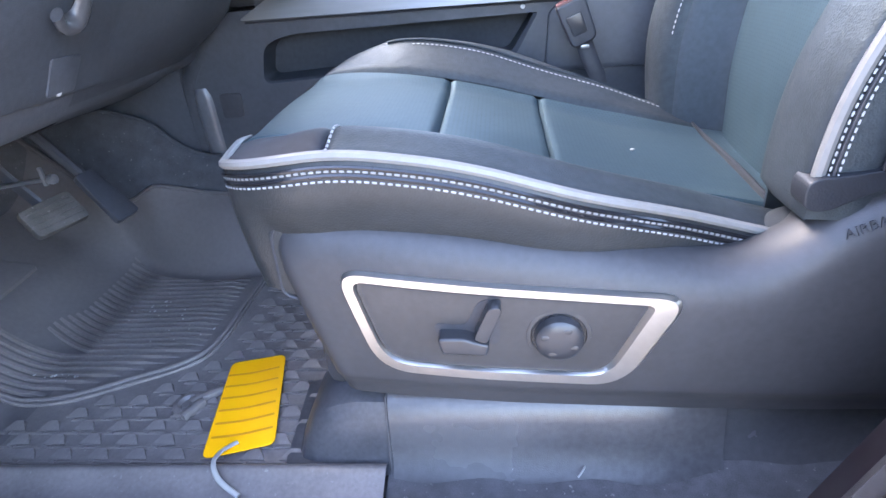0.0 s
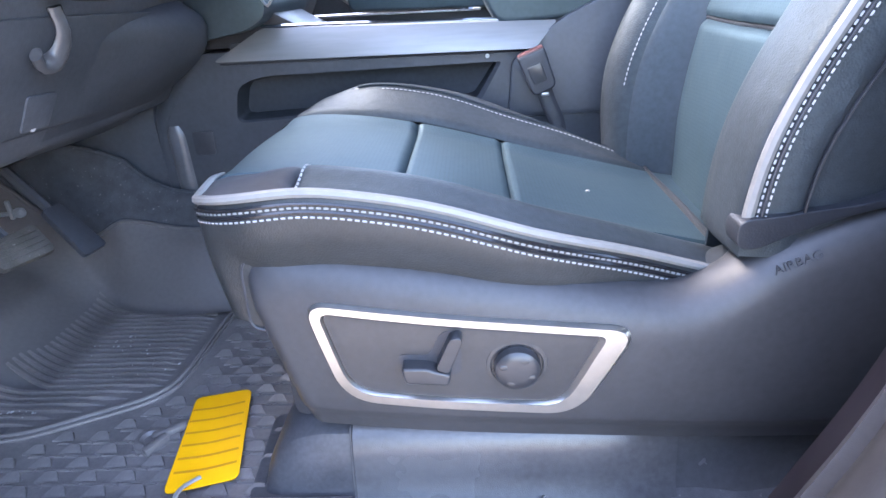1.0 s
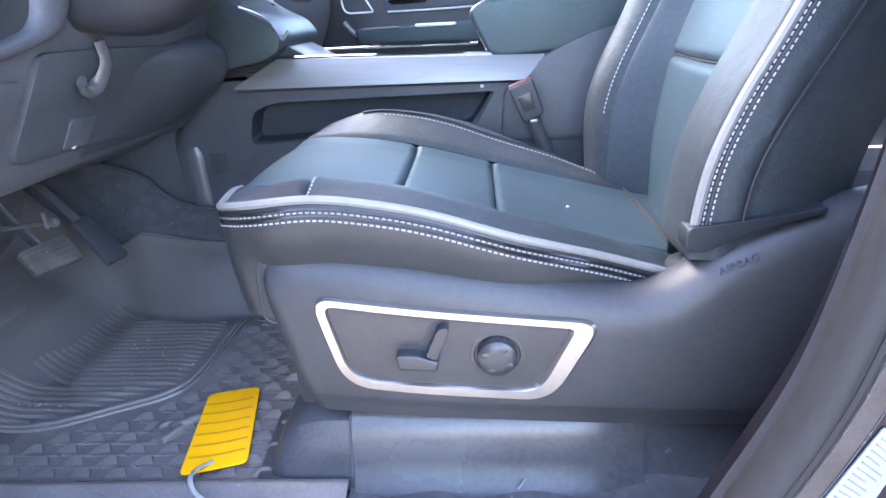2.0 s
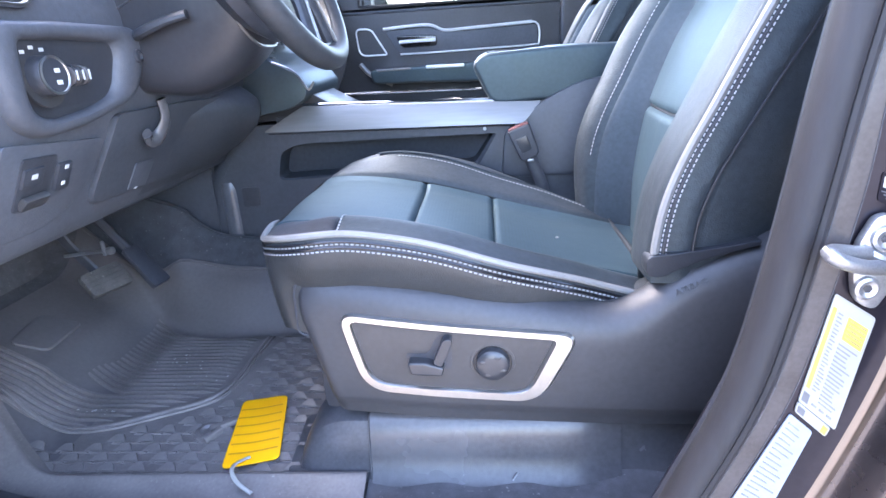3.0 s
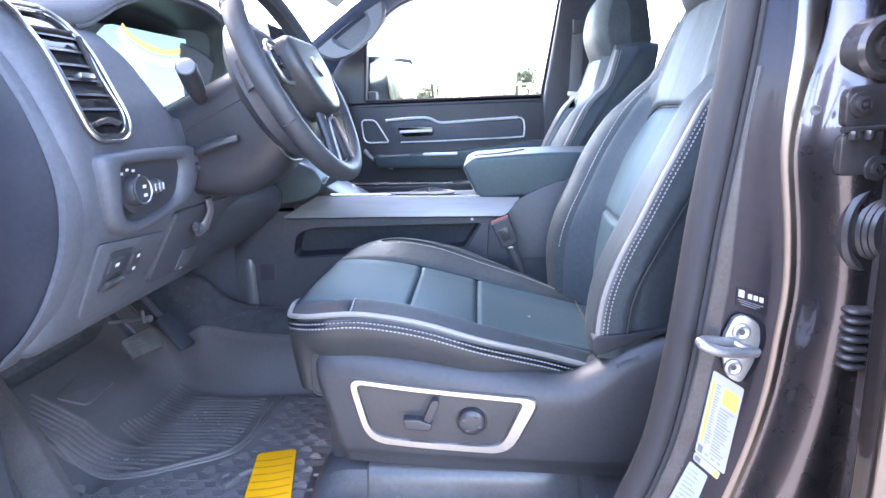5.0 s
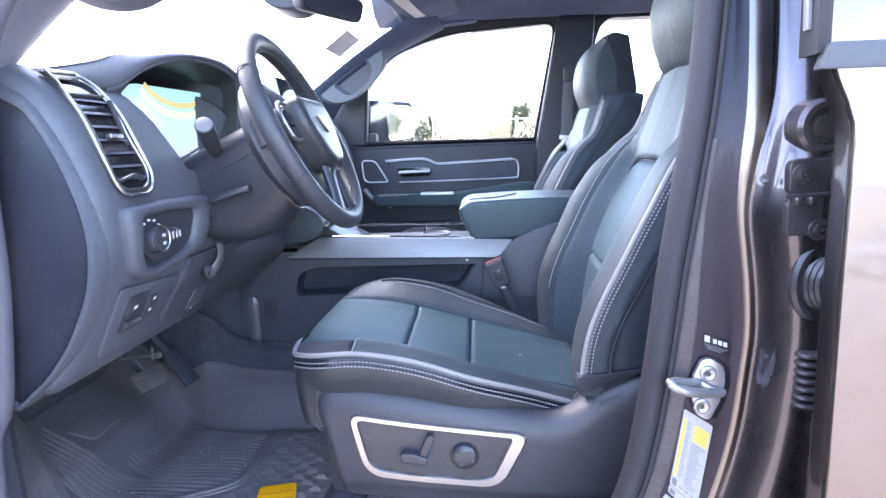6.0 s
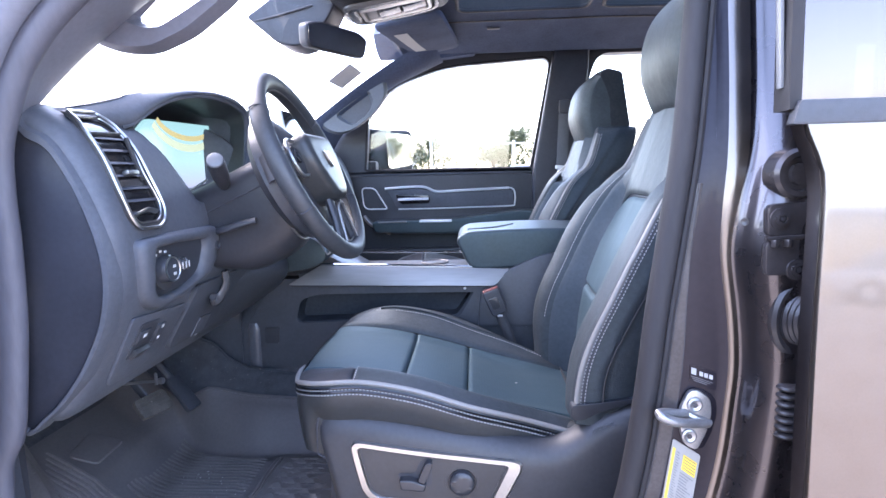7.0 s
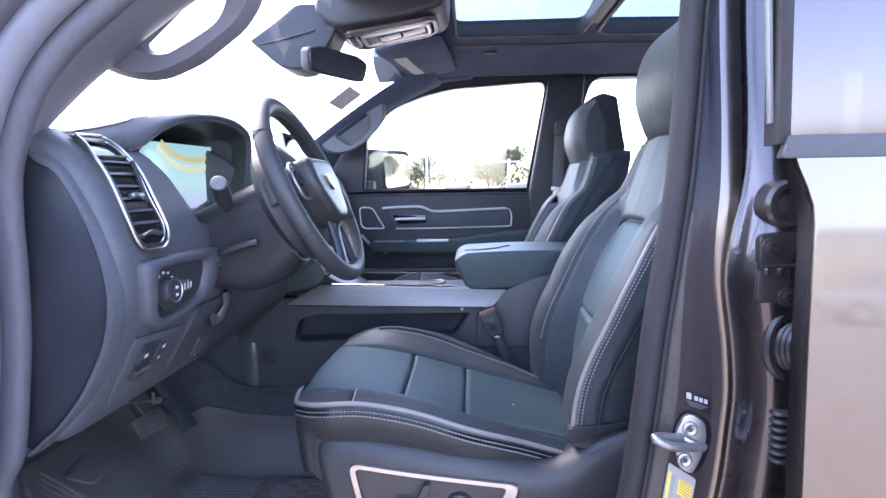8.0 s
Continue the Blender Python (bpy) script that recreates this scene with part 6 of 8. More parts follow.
# ---- cab body, driver side ----
def sweep(path, section):
    """Carry a 2D section (a, b) along a path; a lies along x, b along y."""
    return loft([[Vector((p.x + a, p.y + b, p.z)) for a, b in section] for p in path])


SEAL_X = [(0.58, 0.20), (0.66, 0.222), (0.762, 0.262), (0.82, 0.285), (0.882, 0.304), (0.97, 0.319), (1.06, 0.330), (1.15, 0.339), (1.25, 0.352), (1.377, 0.368), (1.589, 0.388), (1.72, 0.398), (1.86, 0.40)]
RIDGE_X = [(0.55, 0.318), (0.70, 0.362), (0.784, 0.391), (0.873, 0.417), (0.95, 0.432), (1.022, 0.4385), (1.077, 0.442), (1.144, 0.437), (1.218, 0.426), (1.25, 0.4245), (1.30, 0.4265), (1.353, 0.431), (1.448, 0.434), (1.548, 0.435), (1.86, 0.44)]
pillar_z = [0.56 + 1.30 * i / 70 for i in range(71)]
pillar = thing("door_pillar", "grey metallic painted door pillar with labels and striker", "pillar", (0.42, 0.22, 0.56))


def pillar_rings(z):
    """Sections of the inner jamb and of the outer face with its raised ridge."""
    s, r = curve1(SEAL_X, z), curve1(RIDGE_X, z)
    t = smooth01(1.28, 1.70, z) * 0.046
    w = 0.013 + 0.013 * smooth01(1.22, 1.38, z)
    jamb = [(s + 0.045, 0.30), (s + 0.020, 0.250), (s + 0.024, 0.222), (s + 0.030, 0.2085), (s + 0.036, 0.2040), ((s + 0.036 + r) / 2, 0.2030), (r - 0.014, 0.2028), (r - 0.008, 0.2022), (r - 0.004, 0.2013), (r, 0.2000)]
    ridge = [(r, 0.2000), (r + 0.2 * w, 0.1982), (r + 0.4 * w, 0.1972), (r + 0.6 * w, 0.1971), (r + 0.8 * w, 0.1976), (r + w, 0.1978)]
    lean = 0.026 * smooth01(1.25, 1.50, z)
    flank = [(r + w + a, y + lean * min(1.0, a / 0.02)) for a, y in ((0.0, 0.1978), (0.002, 0.1974), (0.004, 0.1962), (0.007, 0.1932), (0.010, 0.1885), (0.013, 0.1825), (0.017, 0.1755), (0.022, 0.1695), (0.029, 0.1640), (0.038, 0.1600), (0.050, 0.1578), (0.068, 0.1570), (0.10, 0.160), (0.10, 0.30))]
    return [[Vector((x, y + t, z)) for x, y in q] for q in (jamb, ridge, flank)]


both = [pillar_rings(z) for z in pillar_z]
# One paint in three tones: jamb and hinge face shaded, ridge lit.
part("inner_jamb", loft([q[0] for q in both], closed=False, caps=False), PAINT_JAMB_SHADE, pillar, "inner jamb in paint darkened for shade")
part("ridge", loft([q[1] for q in both], closed=False, caps=False), PAINT, pillar, "glossy ridge left in the lighter body paint")
part("outer_face", loft([q[2] for q in both], closed=False, caps=False), PAINT_FACE_SHADE, pillar, "glossy hinge face, paint darkened for shade")
seal_path = [Vector((curve1(SEAL_X, z) + 0.013, 0.214 + smooth01(1.30, 1.75, z) * 0.035, z)) for z in pillar_z]
seal_sec = [(0.014 * math.cos(a) * (1.0 if math.cos(a) > 0 else 1.15), 0.019 * math.sin(a)) for a in [2 * math.pi * k / 16 for k in range(16)]]
part("door_seal", sweep(seal_path, seal_sec), SEAL, pillar, "black rubber door seal")
part("seal_lip", sweep([p + Vector((0.016, -0.008, 0)) for p in seal_path], [(0.005 * math.cos(a), 0.005 * math.sin(a)) for a in [2 * math.pi * k / 8 for k in range(8)]]), SEAL, pillar)
solo("pillar_trim", loft([[Vector((curve1(SEAL_X, z) + 0.028, 0.232, z)), Vector((curve1(SEAL_X, z) + 0.012, 0.25, z)), Vector((curve1(SEAL_X, z) + 0.06, 0.30, z)), Vector((curve1(SEAL_X, z) + 0.16, 0.31, z)), Vector((curve1(SEAL_X, z) + 0.16, 0.29, z))] for z in pillar_z]), PLASTIC_DARK, "black plastic inner pillar trim", "trim", "structure")

film = thing("edge_film", "narrow translucent protective film strip beside the door seal", "film strip", (0.33, 0.203, 0.80))
film_z = [0.70 + 0.62 * i / 40 for i in range(41)]
part("film", loft([[Vector((curve1(SEAL_X, z) + a, y, z)) for a, y in ((0.0300, 0.2072), (0.0345, 0.2030), (0.0400, 0.2022), (0.052 - 0.016 * smooth01(1.05, 1.30, z), 0.2016))] for z in film_z], closed=False, caps=False), FILM, film, "greyish translucent film")
for a0, a1 in ((0.0335, 0.0), (0.052, 0.016)):
    part("film_rim", tube([Vector((curve1(SEAL_X, z) + a0 - a1 * smooth01(1.05, 1.30, z), 0.2012 + 0.022 * max(0.0, 0.045 - a0), z)) for z in film_z], 0.0006, 5), PLASTIC_GREY, film)

# striker
striker = thing("door_striker", "zinc steel door striker loop on its plate", "door striker", (0.402, 0.198, 1.0))
plate_out = round_poly([(0.389, 1.043), (0.400, 1.046), (0.4185, 1.034), (0.421, 1.012), (0.415, 0.985), (0.403, 0.959), (0.386, 0.968), (0.380, 0.989), (0.379, 1.019)], 0.008, 4)
part("plate", slab(plate_out, 0.1925, 0.2010, "xz", 0.003), STEEL, striker)
part("back_plate", slab([(p.x + 0.009, p.y - 0.002) for p in plate_out], 0.1985, 0.2025, "xz", 0.001), PAINT_JAMB_SHADE, striker, "dark spacer behind the striker plate")
for x, z in ((0.3975, 1.0255), (0.3915, 0.9815)):
    screw = part("screw", lathe([(0.0105, 0), (0.0100, 0.003), (0.0075, 0.0042), (0.004, 0.0025)], (x, 0.1925, z), (0, -1, 0), 20), STEEL, striker)
    part("screw_socket", lathe([(0.0036, 0.0), (0.0036, 0.0035), (0.002, 0.0037)], (x, 0.1925, z), (0, -1, 0), 6), PLASTIC_DARK, screw)
part("fold", tube(spline([(0.382, 0.193, 1.016), (0.398, 0.190, 1.008), (0.419, 0.193, 0.999)], 12), 0.005, 8), STEEL, striker, "pressed fold across the plate")
bar_path = spline([(0.416, 0.193, 0.999), (0.398, 0.183, 1.003), (0.372, 0.172, 1.009), (0.350, 0.167, 1.0175), (0.3435, 0.1695, 1.0225), (0.352, 0.176, 1.0212), (0.374, 0.186, 1.0155), (0.392, 0.195, 1.0112)], 34)
part("loop", tube(bar_path, 0.0062, 10), STEEL, striker)

# stickers on the jamb
def sticker(name, label, corners, mat, base=0.2020, lift=0.0008):
    holder = thing(name, label, "label", (corners[0][0], base, corners[0][1]))
    c = [Vector((x, base, z)) for x, z in corners]
    part("backing", slab(round_poly(corners, 0.003, 3), base + 0.0005, base - lift, "xz"), mat, holder)

    def field(nm, u0, u1, v0, v1, m2, up=0.0006):
        def at(u, v):
            p = c[0].lerp(c[1], u).lerp(c[3].lerp(c[2], u), v)
            return (p.x, p.z)
        part(nm, slab([at(u0, v0), at(u1, v0), at(u1, v1), at(u0, v1)], base - lift, base - lift - up, "xz"), m2, holder)
    return field


f1 = sticker("tyre_label", "white and yellow tyre pressure label on the door pillar", [(0.374, 0.973), (0.4115, 0.948), (0.3965, 0.831), (0.359, 0.864)], WHITE)
f1("yellow_strip", 0.05, 0.14, 0.10, 0.84, LABEL_YELLOW)
f1("yellow_field", 0.44, 0.92, 0.11, 0.30, LABEL_YELLOW)
lab_rng = random.Random(7)
for k in range(5):
    f1("printed_bar", 0.47, 0.89, 0.125 + 0.035 * k, 0.133 + 0.035 * k, LABEL_GREY, 0.0011)
for k in range(22):
    f1("printed_bar", 0.20, 0.20 + lab_rng.uniform(0.08, 0.16), 0.12 + 0.033 * k, 0.132 + 0.033 * k, LABEL_FAINT)
for k in range(16):
    f1("printed_bar", 0.42, 0.42 + lab_rng.uniform(0.25, 0.50), 0.34 + 0.036 * k, 0.352 + 0.036 * k, LABEL_FAINT)
f1("round_mark", 0.05, 0.20, 0.88, 0.97, LABEL_GREY)
for k in range(3):
    f1("printed_bar", 0.30 + 0.2 * k, 0.42 + 0.2 * k, 0.93, 0.95, LABEL_FAINT)
f2 = sticker("warning_label", "small white label with a round grey mark", [(0.3585, 0.864), (0.392, 0.834), (0.3885, 0.824), (0.357, 0.853)], WHITE, 0.2014)
f2("round_mark", 0.05, 0.25, 0.25, 0.85, LABEL_GREY)
f2("yellow_mark", 0.80, 0.95, 0.2, 0.9, LABEL_YELLOW)
f3 = sticker("certification_label", "pale blue printed certification label on the door pillar", [(0.354, 0.850), (0.377, 0.829), (0.344, 0.715), (0.308, 0.738)], LABEL_BLUE, 0.2022)
for k in range(18):
    f3("printed_bar", 0.12, 0.12 + lab_rng.uniform(0.3, 0.75), 0.06 + 0.050 * k, 0.072 + 0.050 * k, LABEL_FAINT)
f4 = sticker("pillar_sticker", "black sticker with white round mark and bars", [(0.393, 1.078), (0.429, 1.066), (0.429, 1.041), (0.393, 1.054)], PAINT_JAMB_SHADE, 0.2025, 0.0003)
f4("white_mark", 0.06, 0.24, 0.14, 0.50, LABEL_PRINT)
for k in range(3):
    f4("white_bar", 0.36 + 0.18 * k, 0.49 + 0.18 * k, 0.22, 0.46, LABEL_PRINT)
for k in range(3):
    f4("white_bar", 0.05 + 0.06 * k, 0.86 - 0.10 * k, 0.62 + 0.10 * k, 0.66 + 0.10 * k, LABEL_GREY)

# hinge pocket: grommet, hinge plate with bolts, cable boot
hinge = thing("hinge_set", "painted steel hinge with two bolts beside the rear door", "hinge", (0.46, 0.181, 1.25))
H_ALONG, H_OUT = Vector((0.995, 0.0998, 0)), Vector((0.0998, -0.995, 0))
h_m = Matrix(((H_ALONG.x, -H_OUT.x, 0, 0.458), (H_ALONG.y, -H_OUT.y, 0, 0.160), (0, 0, 1, 0), (0, 0, 0, 1)))


def on_hinge(a, z, out=0.0):
    return Vector((0.458, 0.160, z)) + H_ALONG * a + H_OUT * out


for z0, z1 in ((1.256, 1.294), (1.207, 1.250)):
    part("leaf", moved(slab(round_poly([(0.0, z1), (0.070, z1 + 0.004), (0.070, z0), (0.002, z0)], [0.012, 0.004, 0.004, 0.006], 5), -0.007, 0.004, "xz", 0.0025), h_m), PAINT_SHADED, hinge, "hinge leaf in paint darkened for shade")
part("pivot", tube([on_hinge(0.0, 1.253, 0.007), on_hinge(0.075, 1.255, 0.007)], 0.0035, 10), PAINT_SHADED, hinge)
for k in range(2):
    part("pivot_clip", box(on_hinge(0.010 + 0.016 * k, 1.2475, 0.010), (0.009, 0.008, 0.010), 0.002, 2, pose(0, 0, 0, 0, 0, 28)), PAINT_SHADED, hinge)
for a, z in ((0.0160, 1.277), (0.0400, 1.214)):
    b = part("bolt", lathe([(0.0135, 0), (0.0125, 0.003), (0.0085, 0.0035), (0.0085, 0.0075), (0.0055, 0.008), (0.0045, 0.005)], on_hinge(a, z, 0.006), H_OUT, 22), PAINT_SHADED, hinge, "painted hinge bolt")
    part("bolt_dimple", lathe([(0.0045, 0.0), (0.003, 0.0035), (0.001, 0.004)], on_hinge(a, z, 0.010), H_OUT, 10), BOOT_RUBBER, b)
plug = thing("pillar_grommet", "round black rubber grommet in the pillar", "grommet", (0.49, 0.19, 1.327))
part("grommet_body", lathe([(0.031, -0.02), (0.031, 0.004), (0.027, 0.009), (0.021, 0.009), (0.019, 0.005), (0.014, 0.005), (0.013, 0.010), (0.002, 0.011)], on_hinge(0.038, 1.330), H_OUT, 34), PAINT_SHADED, plug)
cable = thing("cable_boot", "black ribbed rubber cable boot between pillar and door", "cable boot", (0.50, 0.19, 1.155))
boot_m = Matrix.Translation(on_hinge(0.050, 1.150)) @ Matrix.Diagonal((0.85, 1, 1.25, 1))
part("boot_flange", moved(lathe([(0.040, -0.02), (0.0405, 0.002), (0.036, 0.006), (0.031, 0.005), (0.029, 0.001)], (0, 0, 0), H_OUT, 36), boot_m), BOOT_RUBBER, cable, "glossy oval rubber flange")
for k in range(4):
    part("boot_fold", moved(lathe([(0.030 - 0.002 * k, -0.004), (0.0305 - 0.002 * k, 0.0), (0.0275 - 0.002 * k, 0.0035)], H_OUT * (0.004 * k) + Vector((0.003 * k, 0, 0)), H_OUT, 28), boot_m), BOOT_RUBBER, cable)
check = thing("door_check_boot", "black ribbed strap by the rear door", "door check", (0.50, 0.18, 1.03))
for k in range(7):
    part("rib", blob(on_hinge(0.044, 1.000 + 0.0105 * k, 0.004), (0.034, 0.03, 0.010), 2.5, 8), BOOT_RUBBER, check)
part("pillar_hole", lathe([(0.0050, 0), (0.0045, 0.0015), (0.003, 0.0015), (0.001, 0.0004)], (0.4375, 0.1640, 1.273), (-0.5, -1, 0), 12), KNOB, pillar)

# rear door
rdoor = thing("rear_door", "grey metallic rear door with glossy clearcoat", "car door", (0.9, 0.12, 0.6))
EDGE_X = [(0.55, 0.450), (0.98, 0.463), (1.176, 0.470), (1.30, 0.476), (1.335, 0.474), (1.385, 0.455), (1.40, 0.452)]


def skin_y(z):
    return 0.094 - 0.085 * (1.39 - z) + 0.05 * smooth01(0.95, 0.55, z)


def skin(u, v):
    z = 0.55 + 0.845 * v
    e = curve1(EDGE_X, z) + 0.0085
    x = e + (1.55 - e) * u ** 2.4
    q = max(0.0, 1 - (x - e) / 0.002)
    return Vector((x, skin_y(z) + 0.006 * (1 - math.sqrt(max(0, 1 - q * q))), z))


part("door_skin", loft([[skin(i / 60, j / 40) for j in range(41)] for i in range(61)], closed=False, caps=False), PAINT, rdoor, "glossy grey metallic door skin")
edge_sec = ((0.0112, 0.0050), (0.0085, 0.0068), (0.0076, 0.0066), (0.0042, 0.0092), (0.0034, 0.0106), (0.0006, 0.0132), (-0.0008, 0.0160), (0.002, 0.021), (0.010, 0.032), (0.03, 0.05), (0.06, 0.06), (0.06, 0.012))
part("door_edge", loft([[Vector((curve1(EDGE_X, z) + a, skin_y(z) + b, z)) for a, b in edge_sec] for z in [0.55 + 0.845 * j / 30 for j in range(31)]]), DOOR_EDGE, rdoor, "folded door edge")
part("belt_moulding", slab(round_poly([(0.450, 1.384), (0.457, 1.410), (1.55, 1.410), (1.55, 1.386)], 0.003, 3), 0.092, 0.108, "xz", 0.003), PLASTIC_DARK, rdoor, "black belt moulding under the window")
part("frame_post", slab([(0.438, 1.86), (0.449, 1.40), (0.463, 1.40), (0.453, 1.86)], 0.100, 0.135, "xz", 0.003), SEAL, rdoor)
part("frame_bright", slab([(0.4345, 1.60), (0.4450, 1.425), (0.4490, 1.425), (0.4390, 1.60)], 0.112, 0.122, "xz", 0.001), DISC, rdoor)
part("division_bar", slab([(0.540, 1.86), (0.560, 1.40), (0.585, 1.40), (0.565, 1.86)], 0.113, 0.119, "xz"), SEAL, rdoor)
part("pane", slab([(0.451, 1.88), (0.460, 1.40), (1.55, 1.40), (1.45, 1.88)], 0.108, 0.112, "xz"), GLASS_TINT, rdoor, "dark tinted window pane")
# Unseen slab added behind the skin so the pillar paint reflects dark.
part("inner_frame", slab([(0.512, 0.58), (0.506, 1.36), (1.55, 1.38), (1.55, 0.58)], 0.118, 0.214, "xz", 0.01), PAINT_SHADED, rdoor, "dark unseen slab inside the rear door")
part("inner_panel", slab([(0.53, 0.60), (0.53, 1.38), (1.55, 1.38), (1.55, 0.60)], 0.215, 0.235, "xz"), PLASTIC_DARK, rdoor)

# front door, swung wide open beside the camera's way
fdoor = thing("front_door", "grey driver door standing wide open", "car door", (-0.66, 0.17, 0.55))
door_m = Matrix.Translation((-0.66, 0.165, 0)) @ pose(0, 0, 0, 0, 0, -68)
part("door_shell", moved(slab(round_poly([(0.0, 0.55), (1.08, 0.55), (1.08, 1.36), (0.0, 1.36)], [0.06, 0.06, 0.03, 0.03], 5), -0.09, -0.05, "xz", 0.012), door_m), PAINT, fdoor, "grey painted outer skin")
part("door_panel", moved(slab(round_poly([(0.01, 0.56), (1.07, 0.56), (1.07, 1.37), (0.01, 1.37)], [0.06, 0.06, 0.03, 0.03], 5), -0.049, 0.02, "xz", 0.015), door_m), PLASTIC_DARK, fdoor, "black inner door panel")
part("armrest", moved(slab(round_poly([(0.20, 1.05), (0.90, 1.08), (0.90, 1.16), (0.20, 1.12)], 0.02, 4), 0.02, 0.09, "xz", 0.015), door_m), ARMREST, fdoor)
for post in ([(0.03, 1.36), (0.10, 1.36), (0.50, 1.78), (0.45, 1.82)], [(1.02, 1.36), (1.08, 1.36), (1.00, 1.82), (0.94, 1.82)], [(0.44, 1.78), (1.00, 1.78), (1.00, 1.83), (0.44, 1.83)]):
    part("window_frame", moved(slab(post, -0.06, -0.02, "xz", 0.006), door_m), SEAL, fdoor)

# ---- front pillar, driver side ----
inner_edge = spline([(-0.95, 0.36, 1.29), (-0.83, 0.385, 1.365), (-0.685, 0.410, 1.468), (-0.538, 0.418, 1.574), (-0.388, 0.425, 1.678), (-0.21, 0.445, 1.785), (-0.05, 0.47, 1.86)], 50)
seal_edge = spline([(-0.62, 0.225, 1.20), (-0.590, 0.220, 1.310), (-0.558, 0.218, 1.393), (-0.488, 0.218, 1.509), (-0.40, 0.222, 1.597), (-0.25, 0.245, 1.705), (-0.02, 0.28, 1.80)], 50)


def front_pillar(u, v):
    a, b = inner_edge[int(round(u * 49))], seal_edge[int(round(u * 49))]
    p = a.lerp(b, v)
    n = (seal_edge[min(49, int(round(u * 49)) + 1)] - seal_edge[max(0, int(round(u * 49)) - 1)]).normalized().cross(b - a).normalized()
    if n.x < 0:
        n = -n
    return p + n * 0.028 * math.sin(math.pi * min(1, v * 1.02)) ** 0.8


apillar = thing("front_pillar", "black trimmed front pillar with rubber door seal", "pillar", (-0.6, 0.24, 1.2))
part("pillar_trim", sheet(front_pillar, 49, 16), PILLAR_SKIN, apillar)
door_seal_path = spline([(-0.30, 0.232, 0.60), (-0.55, 0.226, 0.615), (-0.625, 0.222, 0.70), (-0.622, 0.220, 0.90), (-0.596, 0.222, 0.965), (-0.584, 0.226, 1.05), (-0.573, 0.228, 1.15), (-0.566, 0.226, 1.26), (-0.562, 0.222, 1.33), (-0.548, 0.218, 1.410), (-0.494, 0.217, 1.518), (-0.405, 0.222, 1.606), (-0.25, 0.243, 1.716), (-0.02, 0.275, 1.808), (0.25, 0.285, 1.835), (0.42, 0.280, 1.83)], 120)
part("door_seal", tube(door_seal_path, 0.020, 12, flat=0.85, up=(0, 1, 0)), SEAL_GREY, apillar, "black rubber door seal")
outer_path = [p + Vector((-0.034 if p.z < 1.3 else -0.022, -0.020, 0.002 if p.z < 1.3 else 0.026)) for p in door_seal_path]
part("door_frame", tube(outer_path, 0.024, 12, flat=0.9, up=(0, 1, 0)), PILLAR_SKIN, apillar, "grey lined door aperture")
part("frame_edge", tube([p + Vector((-0.030, -0.02, 0.024 if p.z > 1.3 else 0)) for p in outer_path], 0.026, 10, up=(0, 1, 0)), SEAL_GREY, apillar, "outer rubber seal")
part("cowl_side", slab(round_poly([(-1.3, 0.5), (-0.66, 0.5), (-0.652, 1.20), (-0.64, 1.32), (-0.95, 1.36), (-1.3, 1.30)], 0.03, 4), 0.215, 0.26, "xz", 0.008), PAINT_JAMB_SHADE, apillar)
part("lower_jamb", sheet(lambda u, v: Vector((-0.615 - 0.02 * math.sin(v * 3), 0.225 + 0.05 * u, 0.60 + 0.75 * v)), 6, 20), PLASTIC_DARK, apillar)
handle = thing("grab_handle", "black moulded grab handle on the front pillar", "grab handle", (-0.40, 0.36, 1.58))
GRAB_OUT = round_poly([(-0.530, 1.585), (-0.505, 1.560), (-0.462, 1.547), (-0.412, 1.546), (-0.346, 1.572), (-0.270, 1.626), (-0.240, 1.668), (-0.225, 1.735), (-0.290, 1.745), (-0.400, 1.672), (-0.480, 1.612)], 0.02, 4)
GRAB_HOLE = round_poly([(-0.446, 1.602), (-0.398, 1.582), (-0.308, 1.630), (-0.292, 1.672), (-0.302, 1.712), (-0.345, 1.688)], [0.012, 0.02, 0.02, 0.02, 0.012, 0.012], 4)


def star(poly, c, n=72):
    """The outline's points at n even angles about c."""
    out = []
    for i in range(n):
        d = Vector((math.cos(2 * math.pi * i / n), math.sin(2 * math.pi * i / n)))
        best = None
        for p, q in zip(poly, poly[1:] + poly[:1]):
            e, w = q - p, p - c
            den = d.x * e.y - d.y * e.x
            if abs(den) > 1e-12:
                t, k = (w.x * e.y - w.y * e.x) / den, (w.x * d.y - w.y * d.x) / den
                if t > 0 and -1e-6 <= k <= 1 + 1e-6:
                    best = t if best is None else max(best, t)
        out.append(c + d * best)
    return out


grab_mid = Vector((-0.362, 1.643))
grab_o, grab_i = star(GRAB_OUT, grab_mid), star(GRAB_HOLE, grab_mid)
part("grip", ring_band(grab_o, grab_i, 0.408, 0.370, "xz", 0.45), PILLAR_SKIN, handle)
part("grip_back", loft([[place2("xz", p[0], p[1], 0.408) for p in grab_i], [place2("xz", p[0], p[1], 0.408) for p in grab_o]], caps=False), PILLAR_SKIN, handle)

# ---- windscreen, roof ----
ws = [Vector((-1.12, 0.36, 1.20)), Vector((-0.65, 0.405, 1.472)), Vector((-0.371, 0.42, 1.682)), Vector((-0.10, 0.455, 1.855))]


def windscreen(u, v):
    p = spline(ws, 25)[int(round(u * 24))]
    return Vector((p.x - 0.07 * math.sin(math.pi * v) * (1 - 0.4 * u), p.y + (2.26 - 2 * p.y) * v, p.z + 0.03 * math.sin(math.pi * v) * u))


wsob = solo("windscreen", sheet(windscreen, 24, 20), GLASS, "clear laminated windscreen", "windscreen", "structure")
wsob.visible_shadow = False
